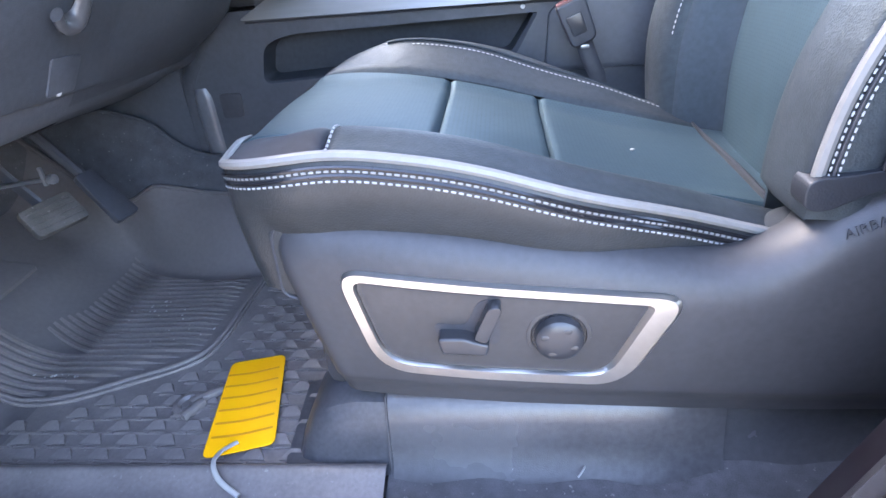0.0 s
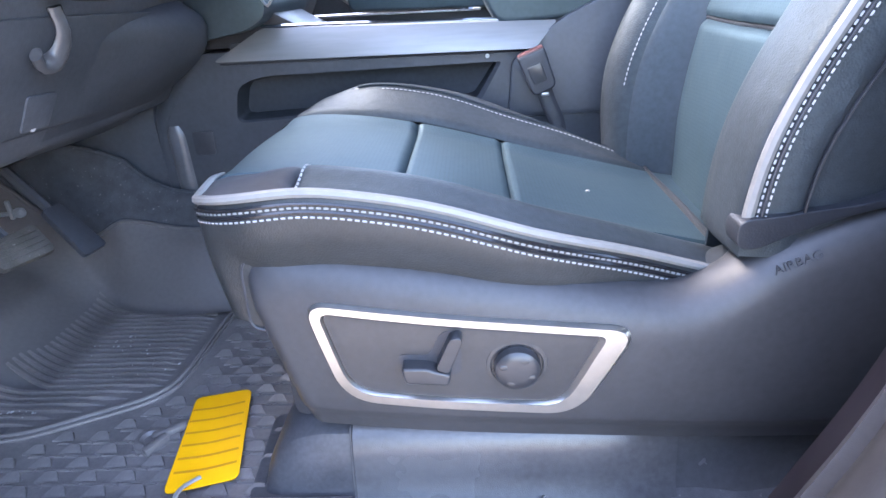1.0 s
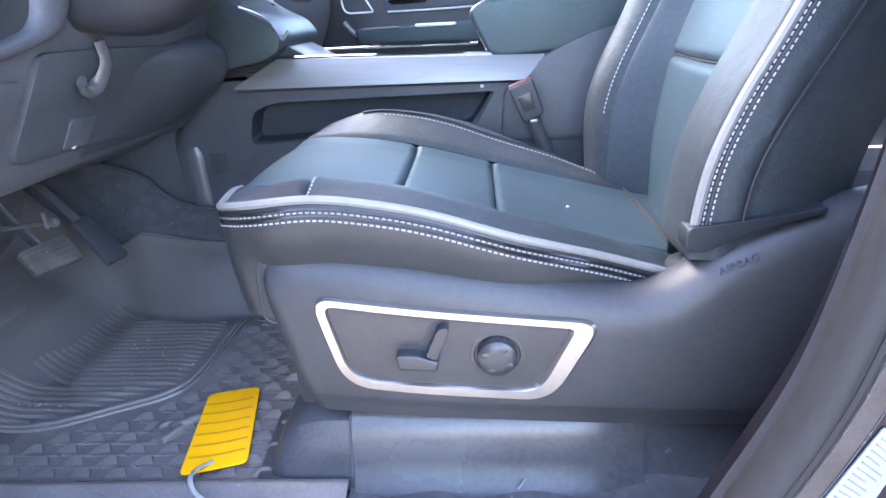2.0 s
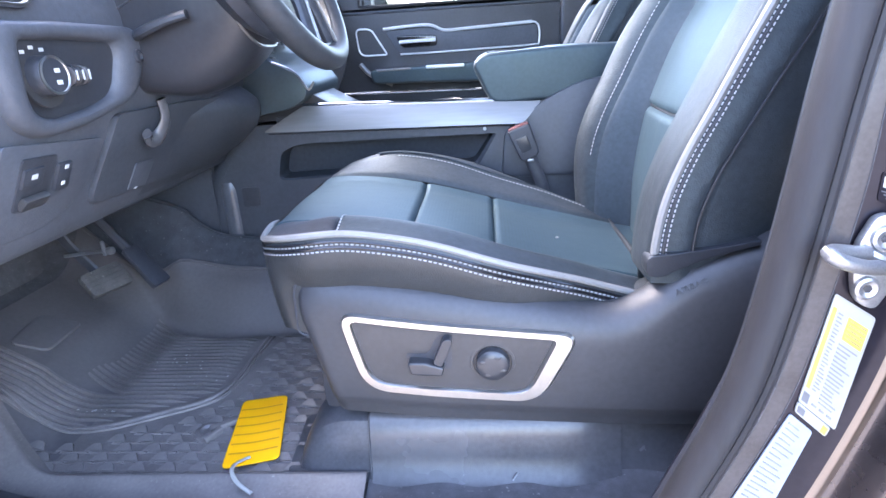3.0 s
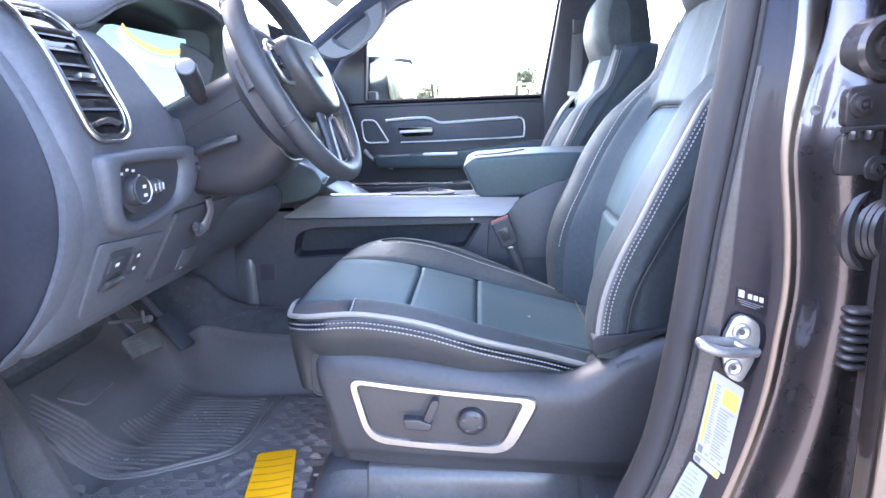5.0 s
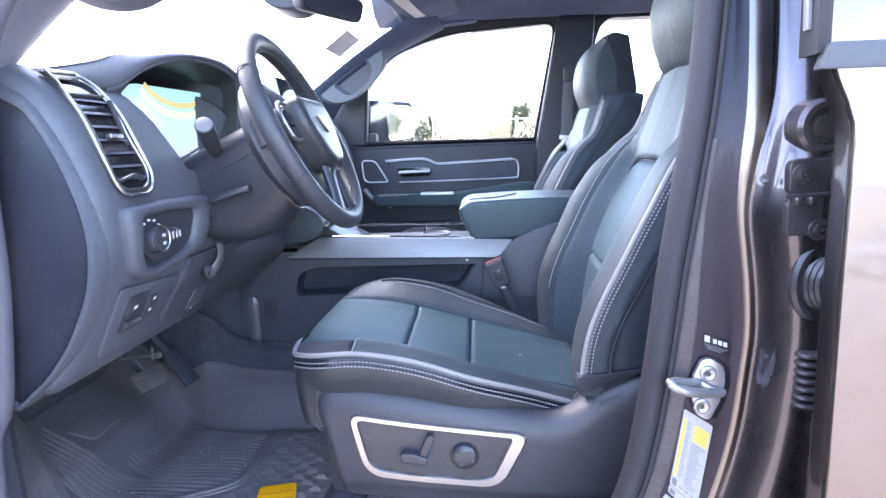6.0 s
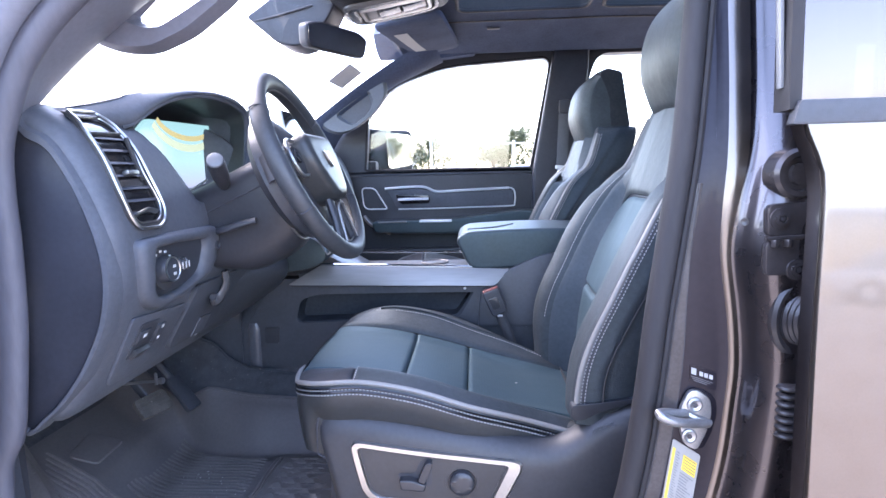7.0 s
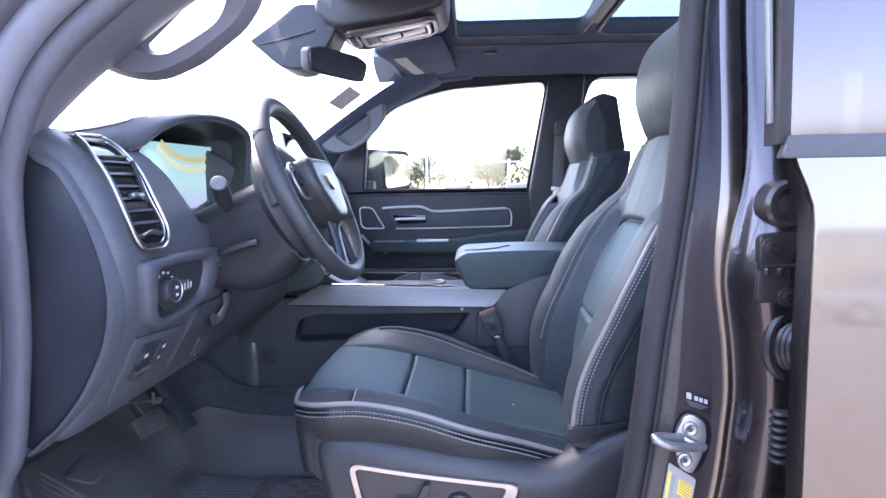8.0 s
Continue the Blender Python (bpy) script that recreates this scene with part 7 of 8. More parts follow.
dot = thing("windscreen_sticker", "small grey inspection sticker on the windscreen", "sticker", (-0.3, 1.6, 1.72))
part("film", sheet(lambda u, v: windscreen(0.7084 + 0.0834 * u, 0.80 + 0.11 * v) + Vector((0.006, 0, -0.004)), 2, 4), WHITE_PRINT, dot)


def roof_z(x, y):
    return 1.935 - 0.07 * ((y - 1.13) / 0.82) ** 4 - 0.03 * ((y - 1.13) / 0.82) ** 2 - 0.10 * max(0, -0.02 - x) ** 1.0 - 0.02 * max(0, x - 0.6)


def liner(x0, x1, y0, y1, dz=0.0, n=14):
    return sheet(lambda u, v: Vector((x0 + (x1 - x0) * u, y0 + (y1 - y0) * v, roof_z(x0 + (x1 - x0) * u, y0 + (y1 - y0) * v) + dz)), n, n)


HX0, HX1, HY0, HY1, HX2, HX3 = 0.055, 0.525, 0.63, 1.63, 0.575, 1.05
strips = [(-0.22, HX0, 0.30, 1.96), (HX0, HX3, 0.30, HY0), (HX0, HX3, HY1, 1.96), (HX1, HX2, HY0, HY1), (HX3, 1.75, 0.30, 1.96)]
solo("ceiling", merge(*[liner(*s) for s in strips]), HEADLINER, "black woven roof lining with sunroof opening", "ceiling", "structure")
solo("roof_skin", merge(*[liner(*s, dz=0.05) for s in strips]), PAINT, "grey painted roof panel", "roof", "structure")
sunroof = thing("sunroof", "tinted glass panoramic sunroof with dark frame", "sunroof", (0.5, 1.13, 1.94))
for x0, x1 in ((HX0, HX1), (HX2, HX3)):
    loop2 = [Vector((x, y, roof_z(x, y))) for x, y in [(p[0], p[1]) for p in round_poly([(x0, HY0), (x1, HY0), (x1, HY1), (x0, HY1)], 0.04, 5)]]
    part("frame", loft([[p + Vector((0, 0, dz)) for p in loop2] for dz in (-0.006, 0.055)], caps=False), PLASTIC_DARK, sunroof)
    part("frame_rim", tube(loop2, 0.007, 8, closed=True), PLASTIC_DARK, sunroof)
    g = part("roof_pane", sheet(lambda u, v: Vector((x0 + (x1 - x0) * u, HY0 + (HY1 - HY0) * v, 1.975 - 0.02 * (2 * v - 1) ** 2)), 4, 8), GLASS_ROOF, sunroof, "tinted roof glass")
for k in range(2):
    part("shade_bar", box((HX1 + 0.025, 1.13, roof_z(0.55, 1.13) - 0.006), (0.034, 0.96, 0.012), 0.004), PLASTIC_DARK, sunroof) if k == 0 else None
solo("roof_groove", tube([Vector((x, 1.72, roof_z(x, 1.72) - 0.001)) for x in [0.0 + 0.1 * i for i in range(12)]], 0.004, 6), PLASTIC_DARK, "moulded step in the roof lining", "trim", "structure")
solo("coat_mark", box((0.19, 1.78, roof_z(0.19, 1.78) - 0.004), (0.05, 0.02, 0.004), 0.002), PLASTIC, "small moulded airbag mark on the lining", "mark", "structure")

# overhead console, mirror, visors
over = thing("overhead_console", "dark overhead console with silver lamp surround", "overhead console", (-0.12, 1.13, 1.83))
part("console_body", slab(round_poly([(-0.315, 1.835), (-0.255, 1.788), (-0.10, 1.806), (0.04, 1.838), (0.05, 1.93), (-0.20, 1.93), (-0.30, 1.88)], [0.02, 0.03, 0.06, 0.03, 0.02, 0.02, 0.02], 5), 1.00, 1.26, "xz", 0.014, 3), PLASTIC_DARK, over)


def over_z(x):
    return curve1([(-0.30, 1.80), (-0.25, 1.7885), (-0.10, 1.8045), (0.04, 1.836)], x)


lamp_o = round_poly([(-0.245, 1.035), (0.015, 1.045), (0.015, 1.215), (-0.245, 1.225)], 0.05, 6)
lamp_i = round_poly([(-0.212, 1.066), (0.000, 1.070), (0.000, 1.190), (-0.212, 1.194)], 0.02, 6)
bm = ring_band(lamp_o, lamp_i, 0.0, -0.012, "xy", 0.5)
for v in bm.verts:
    v.co.z += over_z(v.co.x)
part("lamp_surround", bm, PLASTIC_GREY, over, "silver lamp surround")
bm = ring_band(round_poly([(-0.205, 1.072), (-0.006, 1.076), (-0.006, 1.184), (-0.205, 1.188)], 0.018, 5), round_poly([(-0.192, 1.086), (-0.018, 1.089), (-0.018, 1.171), (-0.192, 1.174)], 0.012, 5), -0.004, -0.014, "xy", 0.5)
for v in bm.verts:
    v.co.z += over_z(v.co.x)
part("switch_ring", bm, SATIN, over, "bright silver switch ring")
for x0, x1, mat, nm in ((-0.190, -0.160, DISC, "lamp_lens"), (-0.156, -0.094, GLOSS_BLACK, "roof_switch"), (-0.088, -0.022, GLOSS_BLACK, "roof_switch")):
    xm = (x0 + x1) / 2
    part(nm, box((xm, 1.13, over_z(xm) - 0.0075), (x1 - x0, 0.082, 0.006), 0.002, 2, pose(0, 0, 0, 0, -12, 0)), mat, over)
part("map_lamp", box((-0.226, 1.13, over_z(-0.226) - 0.011), (0.014, 0.10, 0.005), 0.002, 2, pose(0, 0, 0, 0, -6, 0)), DISC, over, "pale map lamp lens")
visor = thing("sun_visor", "black fabric sun visor folded up, with white label", "sun visor", (-0.12, 1.55, 1.86))


VISOR = [Vector((-0.222, 1.400, 1.814)), Vector((0.012, 1.300, 1.826)), Vector((0.056, 1.855, 1.838)), Vector((-0.130, 1.950, 1.822))]


def visor_at(u, v, dz=0.0):
    """Folded-up visor board below the lining; u runs rearwards, v outboard."""
    p = VISOR[0].lerp(VISOR[1], u).lerp(VISOR[3].lerp(VISOR[2], u), v)
    return p + Vector((0, 0, dz - 0.010 * math.sin(math.pi * u) * math.sin(math.pi * v)))


edge_uv = round_poly([(0.0, 0.0), (1.0, 0.0), (1.0, 1.0), (0.0, 1.0)], [0.06, 0.10, 0.12, 0.10], 5)
rim_v = [[visor_at(0.5 + (p.x - 0.5) * k, 0.5 + (p.y - 0.5) * k, dz) for p in edge_uv] for k, dz in ((0.97, 0.016), (1.0, 0.010), (1.0, 0.004), (0.97, -0.003), (0.8, -0.004), (0.5, -0.004), (0.05, -0.004))]
part("visor_board", loft(rim_v), HEADLINER, visor)
part("visor_label", sheet(lambda u, v: visor_at(0.17 + 0.22 * u, 0.20 + 0.56 * v, -0.0065), 6, 6), LABEL_PRINT, visor, "white printed visor label")
visor2 = thing("sun_visor", "black fabric sun visor folded up", "sun visor", (-0.12, 0.7, 1.86))
part("visor_board", sheet(lambda u, v: Vector((-0.245 + 0.20 * u, 0.50 + 0.42 * v, roof_z(-0.245 + 0.20 * u, 0.50 + 0.42 * v) - 0.016 - 0.010 * math.sin(math.pi * u))), 12, 14), HEADLINER, visor2)
mirror = thing("rear_view_mirror", "black rear view mirror on a windscreen mount", "mirror", (-0.27, 1.12, 1.74))
mir_m = Matrix.Translation((-0.281, 1.115, 1.716)) @ pose(0, 0, 0, 0, 8, -29)
mir_out = [(-0.128, 0.022), (-0.085, 0.037), (0.085, 0.037), (0.128, 0.022), (0.118, -0.036), (-0.118, -0.036)]
part("mirror_body", moved(slab(round_poly(mir_out, [0.015, 0.03, 0.03, 0.015, 0.02, 0.02], 5), -0.022, 0.012, "yz", 0.009, 3), mir_m), PLASTIC_DARK, mirror)
part("mirror_glass", moved(slab(round_poly([(y * 0.95, z * 0.86) for y, z in mir_out], [0.013, 0.026, 0.026, 0.013, 0.018, 0.018], 5), 0.011, 0.0135, "yz"), mir_m), MIRROR, mirror, "darkly reflecting mirror glass")
part("mirror_arm", tube([(-0.31, 1.12, 1.74), (-0.37, 1.13, 1.765), (-0.42, 1.13, 1.76)], 0.012, 8), PLASTIC_DARK, mirror)
part("sensor_pod", slab(round_poly([(-0.520, 1.778), (-0.470, 1.735), (-0.436, 1.704), (-0.385, 1.692), (-0.335, 1.71), (-0.27, 1.79), (-0.25, 1.87), (-0.38, 1.875), (-0.455, 1.818)], [0.012, 0.03, 0.03, 0.03, 0.03, 0.04, 0.02, 0.02, 0.04], 4), 1.07, 1.20, "xz", 0.028, 4), END_CAP, mirror, "dark moulded sensor pod")
part("pod_ridge", tube(spline([(-0.500, 1.072, 1.764), (-0.42, 1.066, 1.778), (-0.33, 1.066, 1.800)], 14), 0.003, 6), PLASTIC_DARK, mirror)
solo("roof_header", tube(spline([(-0.16, 0.42, 1.835), (-0.20, 0.75, 1.880), (-0.215, 1.13, 1.890), (-0.20, 1.51, 1.880), (-0.16, 1.84, 1.835)], 40), 0.035, 10, flat=0.6), HEADLINER, "dark roof header above the windscreen", "trim", "structure")

# ---- passenger side ----
pdoor = thing("passenger_door", "black moulded passenger door panel with chrome trim line", "car door", (0.0, 2.08, 0.6))
part("panel", slab(round_poly([(-0.62, 0.62), (0.44, 0.62), (0.372, 1.335), (-0.62, 1.342)], [0.05, 0.05, 0.02, 0.03], 6), 2.062, 2.13, "xz", 0.010, 3), PLASTIC_DARK, pdoor)
part("sill_top", box((-0.12, 2.085, 1.333), (0.98, 0.06, 0.03), 0.010, 3), PLASTIC_SOFT, pdoor)
y0 = 2.048
part("trim_line", tube(spline([(-0.305, y0, 1.262), (-0.22, y0, 1.267), (-0.135, y0, 1.268), (-0.10, y0, 1.258), (-0.065, y0, 1.245), (0.05, y0, 1.248), (0.20, y0, 1.253), (0.262, y0, 1.255)], 40), 0.0062, 6), SILVER, pdoor, "silver door trim line")
part("trim_line", tube(spline([(0.262, y0, 1.255), (0.282, y0, 1.248), (0.289, y0, 1.215), (0.285, y0, 1.185), (0.270, y0, 1.174), (0.05, y0, 1.170), (-0.10, y0, 1.168), (-0.245, y0, 1.168)], 50), 0.0036, 6), SILVER, pdoor)
part("insert", slab(round_poly([(-0.30, 1.258), (-0.13, 1.260), (-0.07, 1.240), (0.28, 1.246), (0.28, 1.176), (-0.25, 1.172)], 0.012, 4), 2.052, 2.07, "xz", 0.004), PLASTIC_SOFT, pdoor)
part("handle_cup", slab(round_poly([(-0.26, 1.236), (-0.10, 1.232), (-0.10, 1.192), (-0.235, 1.190)], 0.015, 5), 2.046, 2.056, "xz", 0.004), GLOSS_BLACK, pdoor)
part("door_handle", tube(spline([(-0.245, 2.040, 1.212), (-0.17, 2.034, 1.214), (-0.105, 2.040, 1.214)], 14), 0.008, 8, flat=0.6), SILVER, pdoor, "silver inner door handle")
part("speaker_ring", tube([Vector((p[0], y0, p[1])) for p in round_poly([(-0.412, 1.268), (-0.352, 1.266), (-0.296, 1.170), (-0.404, 1.170)], [0.02, 0.02, 0.01, 0.03], 5)], 0.0034, 6, closed=True), SILVER, pdoor, "silver speaker outline")
part("armrest", slab(round_poly([(-0.36, 1.118), (0.02, 1.126), (0.32, 1.160), (0.40, 1.155), (0.40, 1.06), (0.05, 1.055), (-0.35, 1.066)], 0.02, 5), 1.975, 2.066, "xz", 0.018, 4), ARMREST, pdoor)
part("window_switch", box((-0.07, 1.985, 1.118), (0.145, 0.05, 0.012), 0.004, 2), SILVER, pdoor, "silver window switch plate")
part("switch_strip", tube([(-0.33, 1.975, 1.115), (-0.2, 1.972, 1.116)], 0.004, 6), TRIM, pdoor)
part("map_pocket", slab(round_poly([(-0.50, 0.98), (0.30, 1.0), (0.30, 0.74), (-0.50, 0.74)], 0.05, 5), 2.02, 2.066, "xz", 0.014, 3), PLASTIC, pdoor)
part("grab_pull", tube(spline([(-0.40, 2.02, 1.14), (-0.36, 2.01, 1.10), (-0.28, 2.02, 1.06)], 14), 0.010, 8), TRIM, pdoor)
win_in = round_poly([(-0.393, 1.345), (-0.372, 1.585), (-0.262, 1.712), (-0.027, 1.797), (0.452, 1.825), (0.360, 1.342)], [0.012, 0.03, 0.07, 0.15, 0.055, 0.012], 8)
win_out = round_poly([(-0.66, 1.33), (-0.45, 1.60), (-0.31, 1.755), (-0.04, 1.842), (0.50, 1.862), (0.40, 1.33)], [0.012, 0.03, 0.07, 0.15, 0.05, 0.012], 8)
part("window_frame", loft([[place2("xz", p[0], p[1], c) for p in o] for o, c in ((win_out, 2.13), (win_out, 2.055), (win_in, 2.055), (win_in, 2.13))], caps=False), PLASTIC_DARK, pdoor, "black window frame")
part("window_seal", tube([place2("xz", p[0], p[1], 2.056) for p in win_in], 0.006, 6, closed=True), SEAL, pdoor)
pane = part("pane", slab(win_in, 2.092, 2.096, "xz"), GLASS, pdoor, "clear window pane")
pane.visible_shadow = False
part("outer_skin", slab([(-0.66, 0.50), (0.45, 0.50), (0.40, 1.335), (-0.66, 1.335)], 2.15, 2.17, "xz"), PAINT, pdoor)

pmir = thing("door_mirror", "black folding door mirror on the passenger side", "door mirror", (-0.36, 2.3, 1.36))
part("mirror_shell", box((-0.346, 2.323, 1.440), (0.13, 0.310, 0.212), 0.034, 5, pose(0, 0, 0, 0, 0, -35)), MIRROR_SHELL, pmir)
part("mirror_glass", moved(slab(round_poly([(-0.078, 0.086), (0.105, 0.080), (0.116, -0.068), (-0.062, -0.088)], [0.016, 0.025, 0.025, 0.03], 5), -0.002, 0.002, "yz"), Matrix.Translation((-0.2785, 2.301, 1.440)) @ pose(0, 0, 0, 0, 0, -35)), MIRROR, pmir, "bright mirror glass")
part("mirror_foot", box((-0.40, 2.19, 1.365), (0.09, 0.10, 0.05), 0.012, 2), PLASTIC_DARK, pmir)

solo("far_front_pillar", sheet(lambda u, v: Vector((front_pillar(u, v).x, 2.26 - front_pillar(u, v).y, front_pillar(u, v).z)), 49, 16), HEADLINER, "charcoal passenger side front pillar trim", "pillar", "structure")
pgrab = thing("grab_handle", "charcoal grab handle on the passenger front pillar", "grab handle", (-0.4, 1.9, 1.6))
PGRAB = round_poly([(-0.548, 1.546), (-0.448, 1.613), (-0.258, 1.738), (-0.252, 1.655), (-0.306, 1.584), (-0.401, 1.517), (-0.474, 1.498), (-0.528, 1.520)], [0.012, 0.04, 0.012, 0.03, 0.06, 0.05, 0.04, 0.02], 6)
PHOLE = round_poly([(-0.466, 1.586), (-0.338, 1.672), (-0.318, 1.620), (-0.345, 1.577), (-0.405, 1.538)], [0.012, 0.012, 0.02, 0.03, 0.02], 6)
pg_o, pg_i = star(PGRAB, Vector((-0.385, 1.605))), star(PHOLE, Vector((-0.385, 1.605)))
part("grip", ring_band(pg_o, pg_i, 1.893, 1.872, "xz", 0.40), GRAB_SKIN, pgrab)
part("grip_back", loft([[place2("xz", p[0], p[1], 1.893) for p in pg_o], [place2("xz", p[0], p[1], 1.897) for p in pg_i]]), CONSOLE_SKIN, pgrab, "dark recess behind the grip")
solo("far_pillar", slab(round_poly([(0.36, 0.60), (0.56, 0.60), (0.548, 1.32), (0.606, 1.745), (0.612, 1.86), (0.46, 1.86), (0.365, 1.32)], [0.02, 0.02, 0.03, 0.03, 0.02, 0.03, 0.03], 4), 2.02, 2.10, "xz", 0.015, 3), END_CAP, "charcoal passenger side centre pillar trim", "pillar", "structure")
rwin_in = round_poly([(0.560, 1.34), (0.622, 1.745), (0.660, 1.834), (1.30, 1.832), (1.42, 1.34)], [0.02, 0.05, 0.05, 0.06, 0.03], 6)
rwin_out = round_poly([(0.52, 0.60), (0.58, 1.80), (0.66, 1.89), (1.75, 1.89), (1.75, 0.60)], [0.02, 0.05, 0.05, 0.06, 0.03], 6)
solo("far_rear_wall", loft([[place2("xz", p[0], p[1], c) for p in o] for o, c in ((rwin_out, 2.15), (rwin_out, 2.075), (rwin_in, 2.075), (rwin_in, 2.15))], caps=False), PLASTIC_DARK, "black rear passenger door panel and window frame", "wall", "structure")
rp = solo("window_1", slab(rwin_in, 2.10, 2.104, "xz"), GLASS, "clear rear passenger window pane", "window", "structure")
rp.visible_shadow = False
solo("rear_bulkhead", slab([(0.30, 0.58), (1.96, 0.58), (1.96, 1.90), (0.30, 1.90)], 1.75, 1.79, "yz"), HEADLINER, "dark rear cab wall", "wall", "structure")
solo("cowl_far", slab([(-1.3, 0.5), (-0.60, 0.5), (-0.60, 1.34), (-0.95, 1.37), (-1.3, 1.30)], 2.05, 2.10, "xz"), PLASTIC_DARK, "dark passenger side cowl panel", "panel", "structure")
solo("roof_rail", loft([[Vector((-0.30 + 2.05 * i / 30, 1.92 + a, 1.885 + b - 0.05 * max(0, 0.0 - (-0.30 + 2.05 * i / 30)))) for a, b in ((-0.06, 0.030), (0.0, -0.020), (0.10, -0.045), (0.20, -0.030), (0.20, 0.08), (0.0, 0.08))] for i in range(31)]), HEADLINER, "black lined roof rail above the passenger windows", "trim", "structure")
solo("near_roof_rail", loft([[Vector((-0.02 + 1.77 * i / 30, 0.34 - a, 1.845 + b)) for a, b in ((-0.06, 0.030), (0.0, -0.010), (0.05, -0.025), (0.11, -0.010), (0.13, 0.08), (0.0, 0.08))] for i in range(31)]), HEADLINER, "black lined roof rail above the driver door", "trim", "structure")

solo("roof_corner", slab(round_poly([(-0.16, 1.776), (-0.03, 1.818), (0.12, 1.832), (0.12, 1.96), (-0.10, 1.93), (-0.17, 1.83)], 0.015, 4), 1.985, 2.05, "xz", 0.008), HEADLINER, "dark lined roof corner above the passenger window", "trim", "structure")
belt = thing("seat_belt", "black passenger seat belt with pale tongue on the pillar", "seat belt", (0.50, 2.0, 1.30))
part("webbing", tube([(0.500, 1.99, 1.60), (0.492, 1.985, 1.45), (0.486, 1.975, 1.33), (0.478, 1.97, 1.0)], 0.024, 8, flat=0.08, up=(0.3, 1, 0)), PLASTIC_DARK, belt)
part("anchor", box((0.500, 1.995, 1.60), (0.05, 0.03, 0.06), 0.010, 2), PLASTIC_DARK, belt)
part("tongue_plate", box((0.480, 1.962, 1.340), (0.048, 0.010, 0.018), 0.004, 2, pose(0, 0, 0, 0, 8, 0)), SILVER, belt, "pale metal belt tongue")
part("tongue", box((0.473, 1.960, 1.312), (0.022, 0.008, 0.048), 0.004, 2, pose(0, 0, 0, 0, 14, 0)), SILVER, belt, "pale metal belt tongue")

# ---- outside ----
solo("ground", sheet(lambda u, v: Vector((-600 + 1200 * u, -600 + 1200 * v, 0.0)), 40, 40), ASPHALT, "pale sunlit car park ground", "ground", "structure")


def leaf_cluster(rng, center, spread, count, size):
    bm = bmesh.new()
    for _ in range(count):
        d = Vector((rng.gauss(0, 1), rng.gauss(0, 1), rng.gauss(0, 0.8)))
        d = d.normalized() * spread * rng.uniform(0.3, 1.0) ** 0.5
        p = center + d
        a, b = Vector((rng.uniform(-1, 1), rng.uniform(-1, 1), rng.uniform(-1, 1))).normalized(), Vector((rng.uniform(-1, 1), rng.uniform(-1, 1), rng.uniform(-1, 1)))
        b = (b - a * b.dot(a)).normalized()
        s = size * rng.uniform(0.6, 1.3)
        bm.faces.new([bm.verts.new(p + a * s * x + b * s * 0.6 * y) for x, y in ((-1, 0), (0, -1), (1, 0), (0, 1))])
    return bm


def build_tree(at, height, seed, wide=1.0):
    rng = random.Random(seed)
    t = thing("tree", "leafy green tree beyond the car park", "tree", at, "trees round the car park")
    at = Vector(at)
    top = at + Vector((rng.uniform(-0.3, 0.3), rng.uniform(-0.3, 0.3), height * 0.62))
    limbs = [tube(spline([at, at.lerp(top, 0.5) + Vector((0.1, 0, 0)), top], 10), lambda s: height * 0.032 * (1 - 0.75 * s), 8)]
    crowns = []
    for k in range(13):
        a = rng.uniform(0, 6.28)
        r = height * 0.26 * wide * rng.uniform(0.35, 1.0)
        c = at + Vector((r * math.cos(a), r * math.sin(a), height * rng.uniform(0.42, 0.92)))
        limbs.append(tube([at.lerp(top, rng.uniform(0.5, 0.95)), c], lambda s: height * 0.010 * (1 - 0.7 * s), 5))
        crowns.append(leaf_cluster(rng, c, height * rng.uniform(0.15, 0.22), 640, height * 0.018))
    part("trunk", merge(*limbs), BARK, t, "grey branching trunk")
    part("crown", merge(*crowns), LEAVES, t, "loose leafy crown", smooth=False)
    return t


proto = [build_tree((-9.0, 62.0, 0.0), 5.2, 3, 1.3), build_tree((4.5, 66.0, 0.0), 5.8, 5, 1.2), build_tree((11.0, 60.0, 0.0), 4.6, 9, 1.4)]
tr = random.Random(11)
for k in range(15):
    x = -62 + 8.2 * k + tr.uniform(-2, 2)
    copy_thing(proto[k % 3], Matrix.Translation((x, tr.uniform(68, 92), 0)) @ pose(0, 0, 0, 0, 0, tr.uniform(0, 360)) @ Matrix.Diagonal((1, 1, 1, 1)))
for k in range(12):
    copy_thing(proto[k % 3], Matrix.Translation((8 + 6.5 * k + tr.uniform(-1.5, 1.5), -62 - 2.0 * k + tr.uniform(-4, 4), 0)) @ pose(0, 0, 0, 0, 0, tr.uniform(0, 360)))


for k in range(7):
    copy_thing(proto[k % 3], Matrix.Translation((50 + tr.uniform(-4, 6), 6 + 5.5 * k + tr.uniform(-1.5, 1.5), 0)) @ pose(0, 0, 0, 0, 0, tr.uniform(0, 360)))
wood = random.Random(21)
clumps = []
for k in range(70):
    x = -26 + 1.0 * k + wood.uniform(-0.6, 0.6)
    clumps.append(leaf_cluster(wood, Vector((x, 72 + wood.uniform(-3, 3), wood.uniform(0.6, 2.6) + 1.2 * math.sin(k * 0.5) ** 2)), wood.uniform(0.9, 1.6), 150, 0.20))
solo("far_hedge", merge(*clumps), LEAVES, "loose line of pale green bushes beyond the car park", "bushes", "stuff", smooth=False)


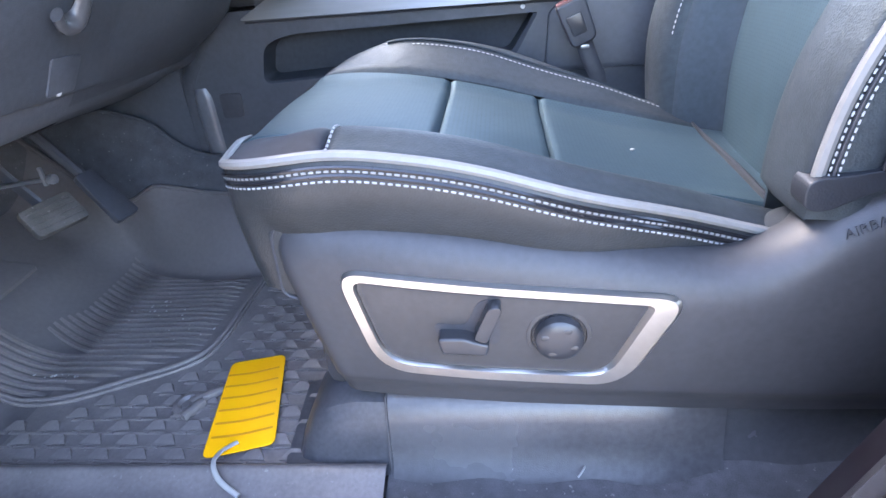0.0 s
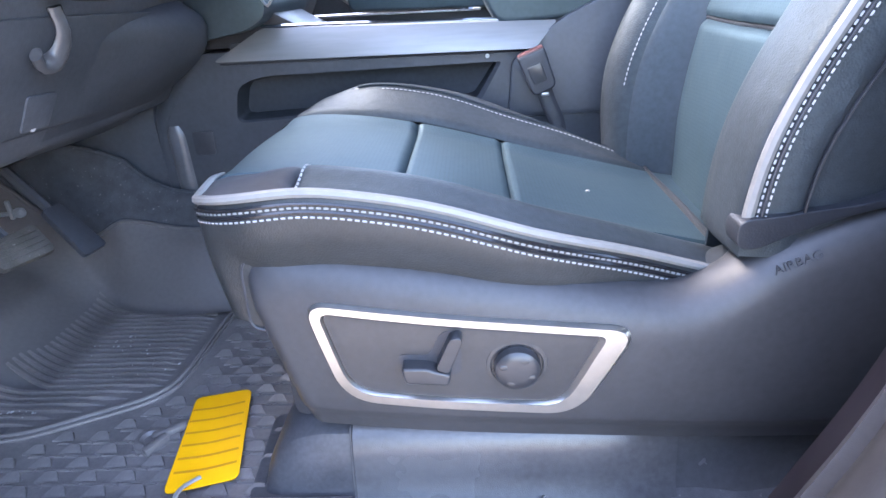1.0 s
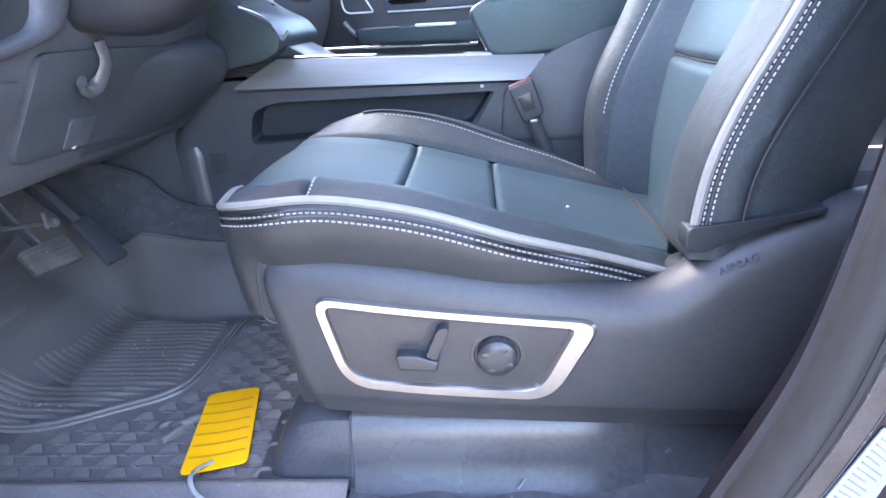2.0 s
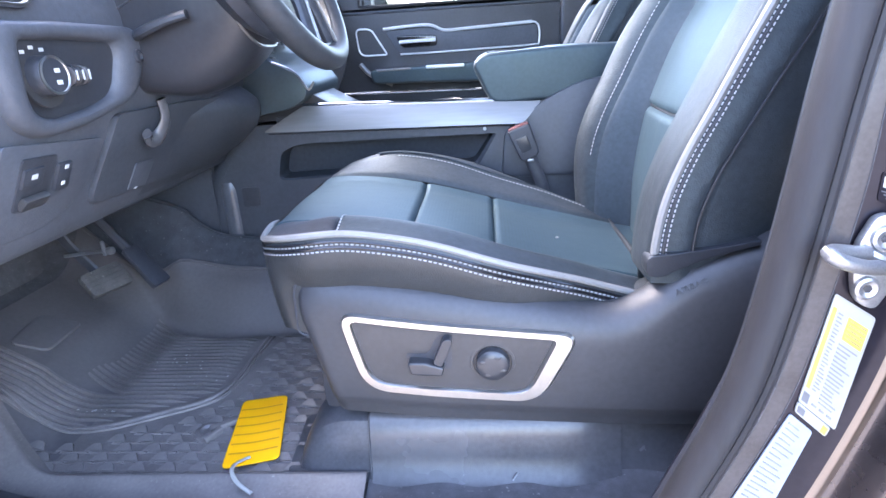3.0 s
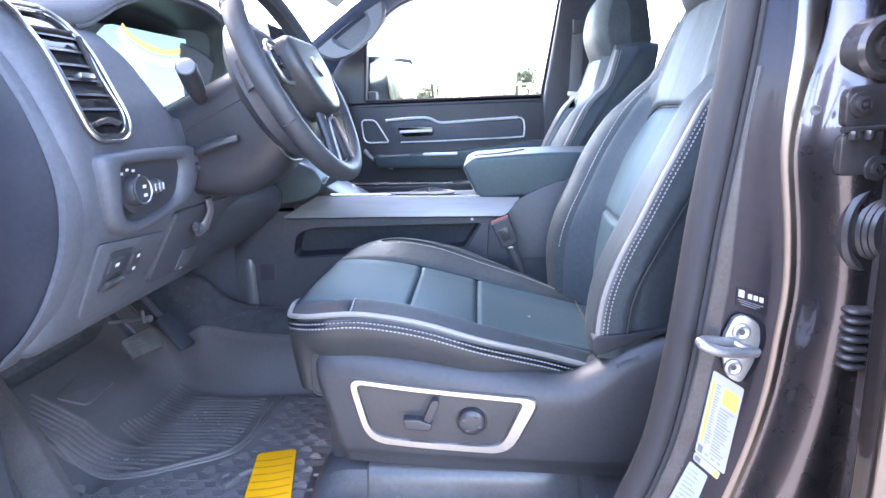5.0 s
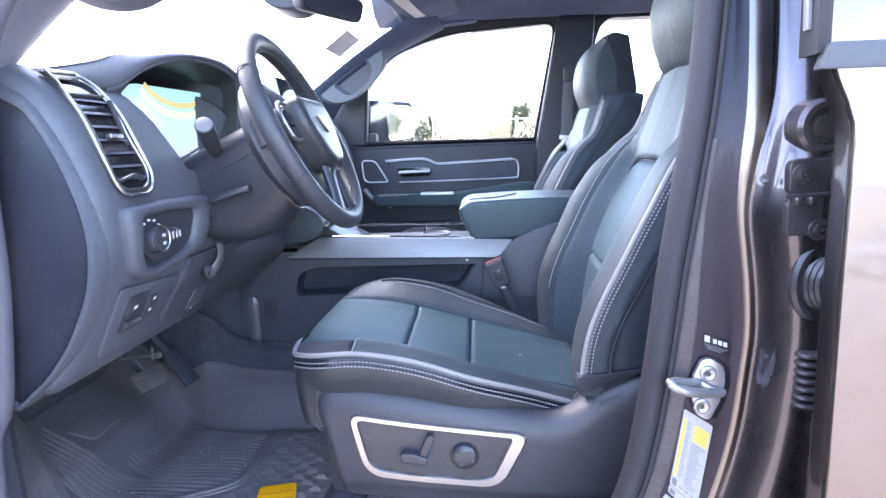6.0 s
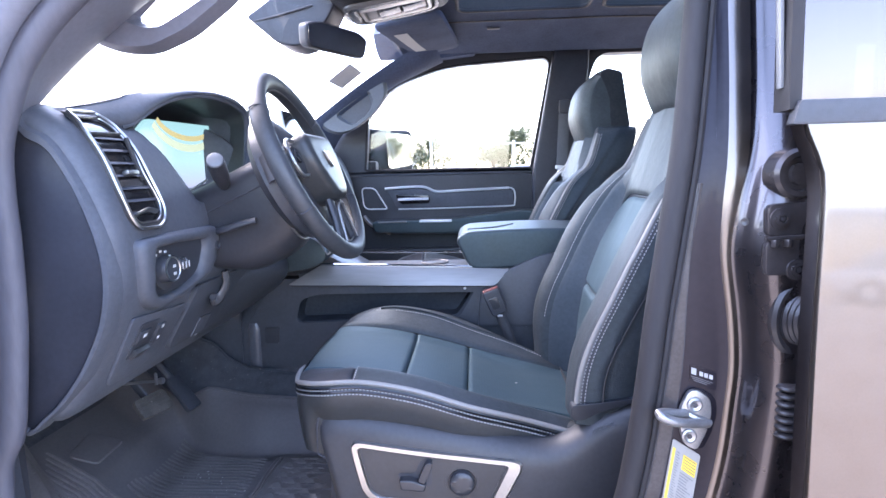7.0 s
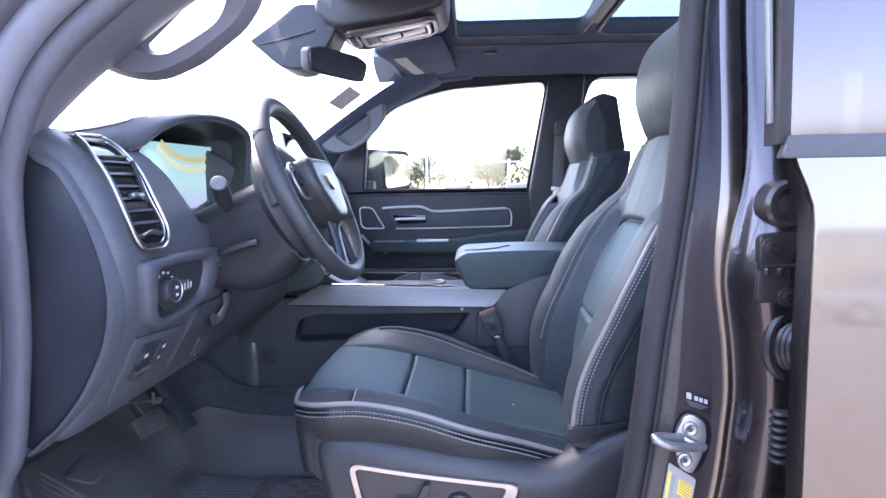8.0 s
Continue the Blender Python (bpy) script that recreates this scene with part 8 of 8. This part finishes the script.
def build_lamp(at, height, turn):
    l = thing("street_lamp", "tall galvanised car park lamp with two heads", "street lamp", at, "car park lamps")
    at = Vector(at)
    part("pole", tube([at, at + Vector((0, 0, height))], 0.09, 10), GALVANISED, l)
    d = Vector((math.cos(turn), math.sin(turn), 0))
    part("crossarm", tube([at + Vector((0, 0, height)) - d * 0.8, at + Vector((0, 0, height)) + d * 0.8], 0.05, 8), GALVANISED, l)
    for s in (-1, 1):
        part("lamp_head", box(at + Vector((0, 0, height + 0.12)) + d * s * 0.95, (0.75, 0.45, 0.22), 0.04, 2, pose(0, 0, 0, 0, 0, math.degrees(turn))), GALVANISED, l)
    return l


build_lamp((-3.1, 42.0, 0), 5.5, 0.2)
build_lamp((11.38, 42.0, 0), 6.95, 0.0)
build_lamp((-34.0, 55.0, 0), 11.0, 0.3)
build_lamp((13.1, 42.0, 0), 6.2, 1.3)
pole = thing("utility_pole", "thin utility pole at the edge of the car park", "pole", (2.97, 42, 0))
part("post", tube([(2.97, 42, 0), (2.97, 42, 3.3)], 0.12, 8), CONCRETE, pole)
part("crossarm", box((2.97, 42, 3.1), (1.6, 0.12, 0.12), 0.02), CONCRETE, pole)


def build_car(at, turn, paint, label):
    m = Matrix.Translation(at) @ pose(0, 0, 0, 0, 0, turn)
    c = thing("parked_car", label, "car", at, "parked cars")
    low = round_poly([(-2.25, 0.35), (2.25, 0.35), (2.28, 0.75), (2.0, 0.92), (1.15, 0.98), (-1.9, 1.00), (-2.28, 0.85)], 0.12, 4)
    high = round_poly([(-1.75, 0.96), (1.15, 0.96), (0.35, 1.45), (-1.05, 1.47)], 0.15, 5)
    part("body", moved(slab(low, -0.88, 0.88, "xz", 0.08, 3), m), paint, c)
    part("cabin", moved(slab(high, -0.76, 0.76, "xz", 0.10, 3), m), SCREEN, c, "dark glazed cabin")
    part("roof", moved(slab(round_poly([(-1.02, 1.44), (0.34, 1.42), (0.20, 1.50), (-0.9, 1.51)], 0.03, 3), -0.70, 0.70, "xz", 0.02), m), paint, c)
    for x in (-1.4, 1.4):
        for y in (-0.85, 0.85):
            w = part("wheel", lathe([(0.34, -0.1), (0.34, 0.1)], m @ Vector((x, y, 0.34)), m.to_3x3() @ Vector((0, 1, 0)), 18), TYRE, c)
            part("rim", lathe([(0.21, -0.11), (0.21, 0.11)], m @ Vector((x, y, 0.34)), m.to_3x3() @ Vector((0, 1, 0)), 14), GALVANISED, w)
    return c


for k, (x, y) in enumerate(((-14, 40), (-9.5, 41), (-1.0, 39), (3.4, 40), (8.6, 41), (13.5, 40))):
    build_car((x, y, 0), 84 + 5 * (k % 3), CAR_WHITE if k % 2 == 0 else CAR_SILVER, "white parked car in the row" if k % 2 == 0 else "silver parked car in the row")
build_car((12.2, -15.5, 0), 20, CAR_SILVER, "silver parked car beside the tan building")
shop = thing("tan_building", "low tan building at the edge of the car park", "building", (18, -21, 0))
part("wall", box((18.4, -23.5, 1.45), (11.0, 6, 2.9), 0.03), TAN_WALL, shop)
part("roof", box((18.4, -23.5, 3.0), (11.5, 6.5, 0.24), 0.05), CONCRETE, shop)
for x in (16.8, 19.4, 22.0):
    w = part("window", box((x, -20.48, 1.7), (1.4, 0.10, 1.4), 0.01), SCREEN, shop)
    part("frame", box((x, -20.45, 0.95), (1.6, 0.16, 0.08), 0.01), WHITE, w)
house = thing("far_building", "long low pale building beyond the parked cars", "building", (-22, 80, 0))
part("wall", box((-22, 84, 1.6), (26, 8, 3.2), 0.03), CONCRETE, house)
part("roof", box((-22, 84, 3.35), (27, 9, 0.35), 0.05), GALVANISED, house)
for k in range(8):
    w = part("window", box((-33 + 3.1 * k, 79.96, 1.5), (1.5, 0.12, 1.3), 0.01), SCREEN, house)
    part("frame", box((-33 + 3.1 * k, 79.92, 0.8), (1.7, 0.18, 0.1), 0.01), WHITE, w)
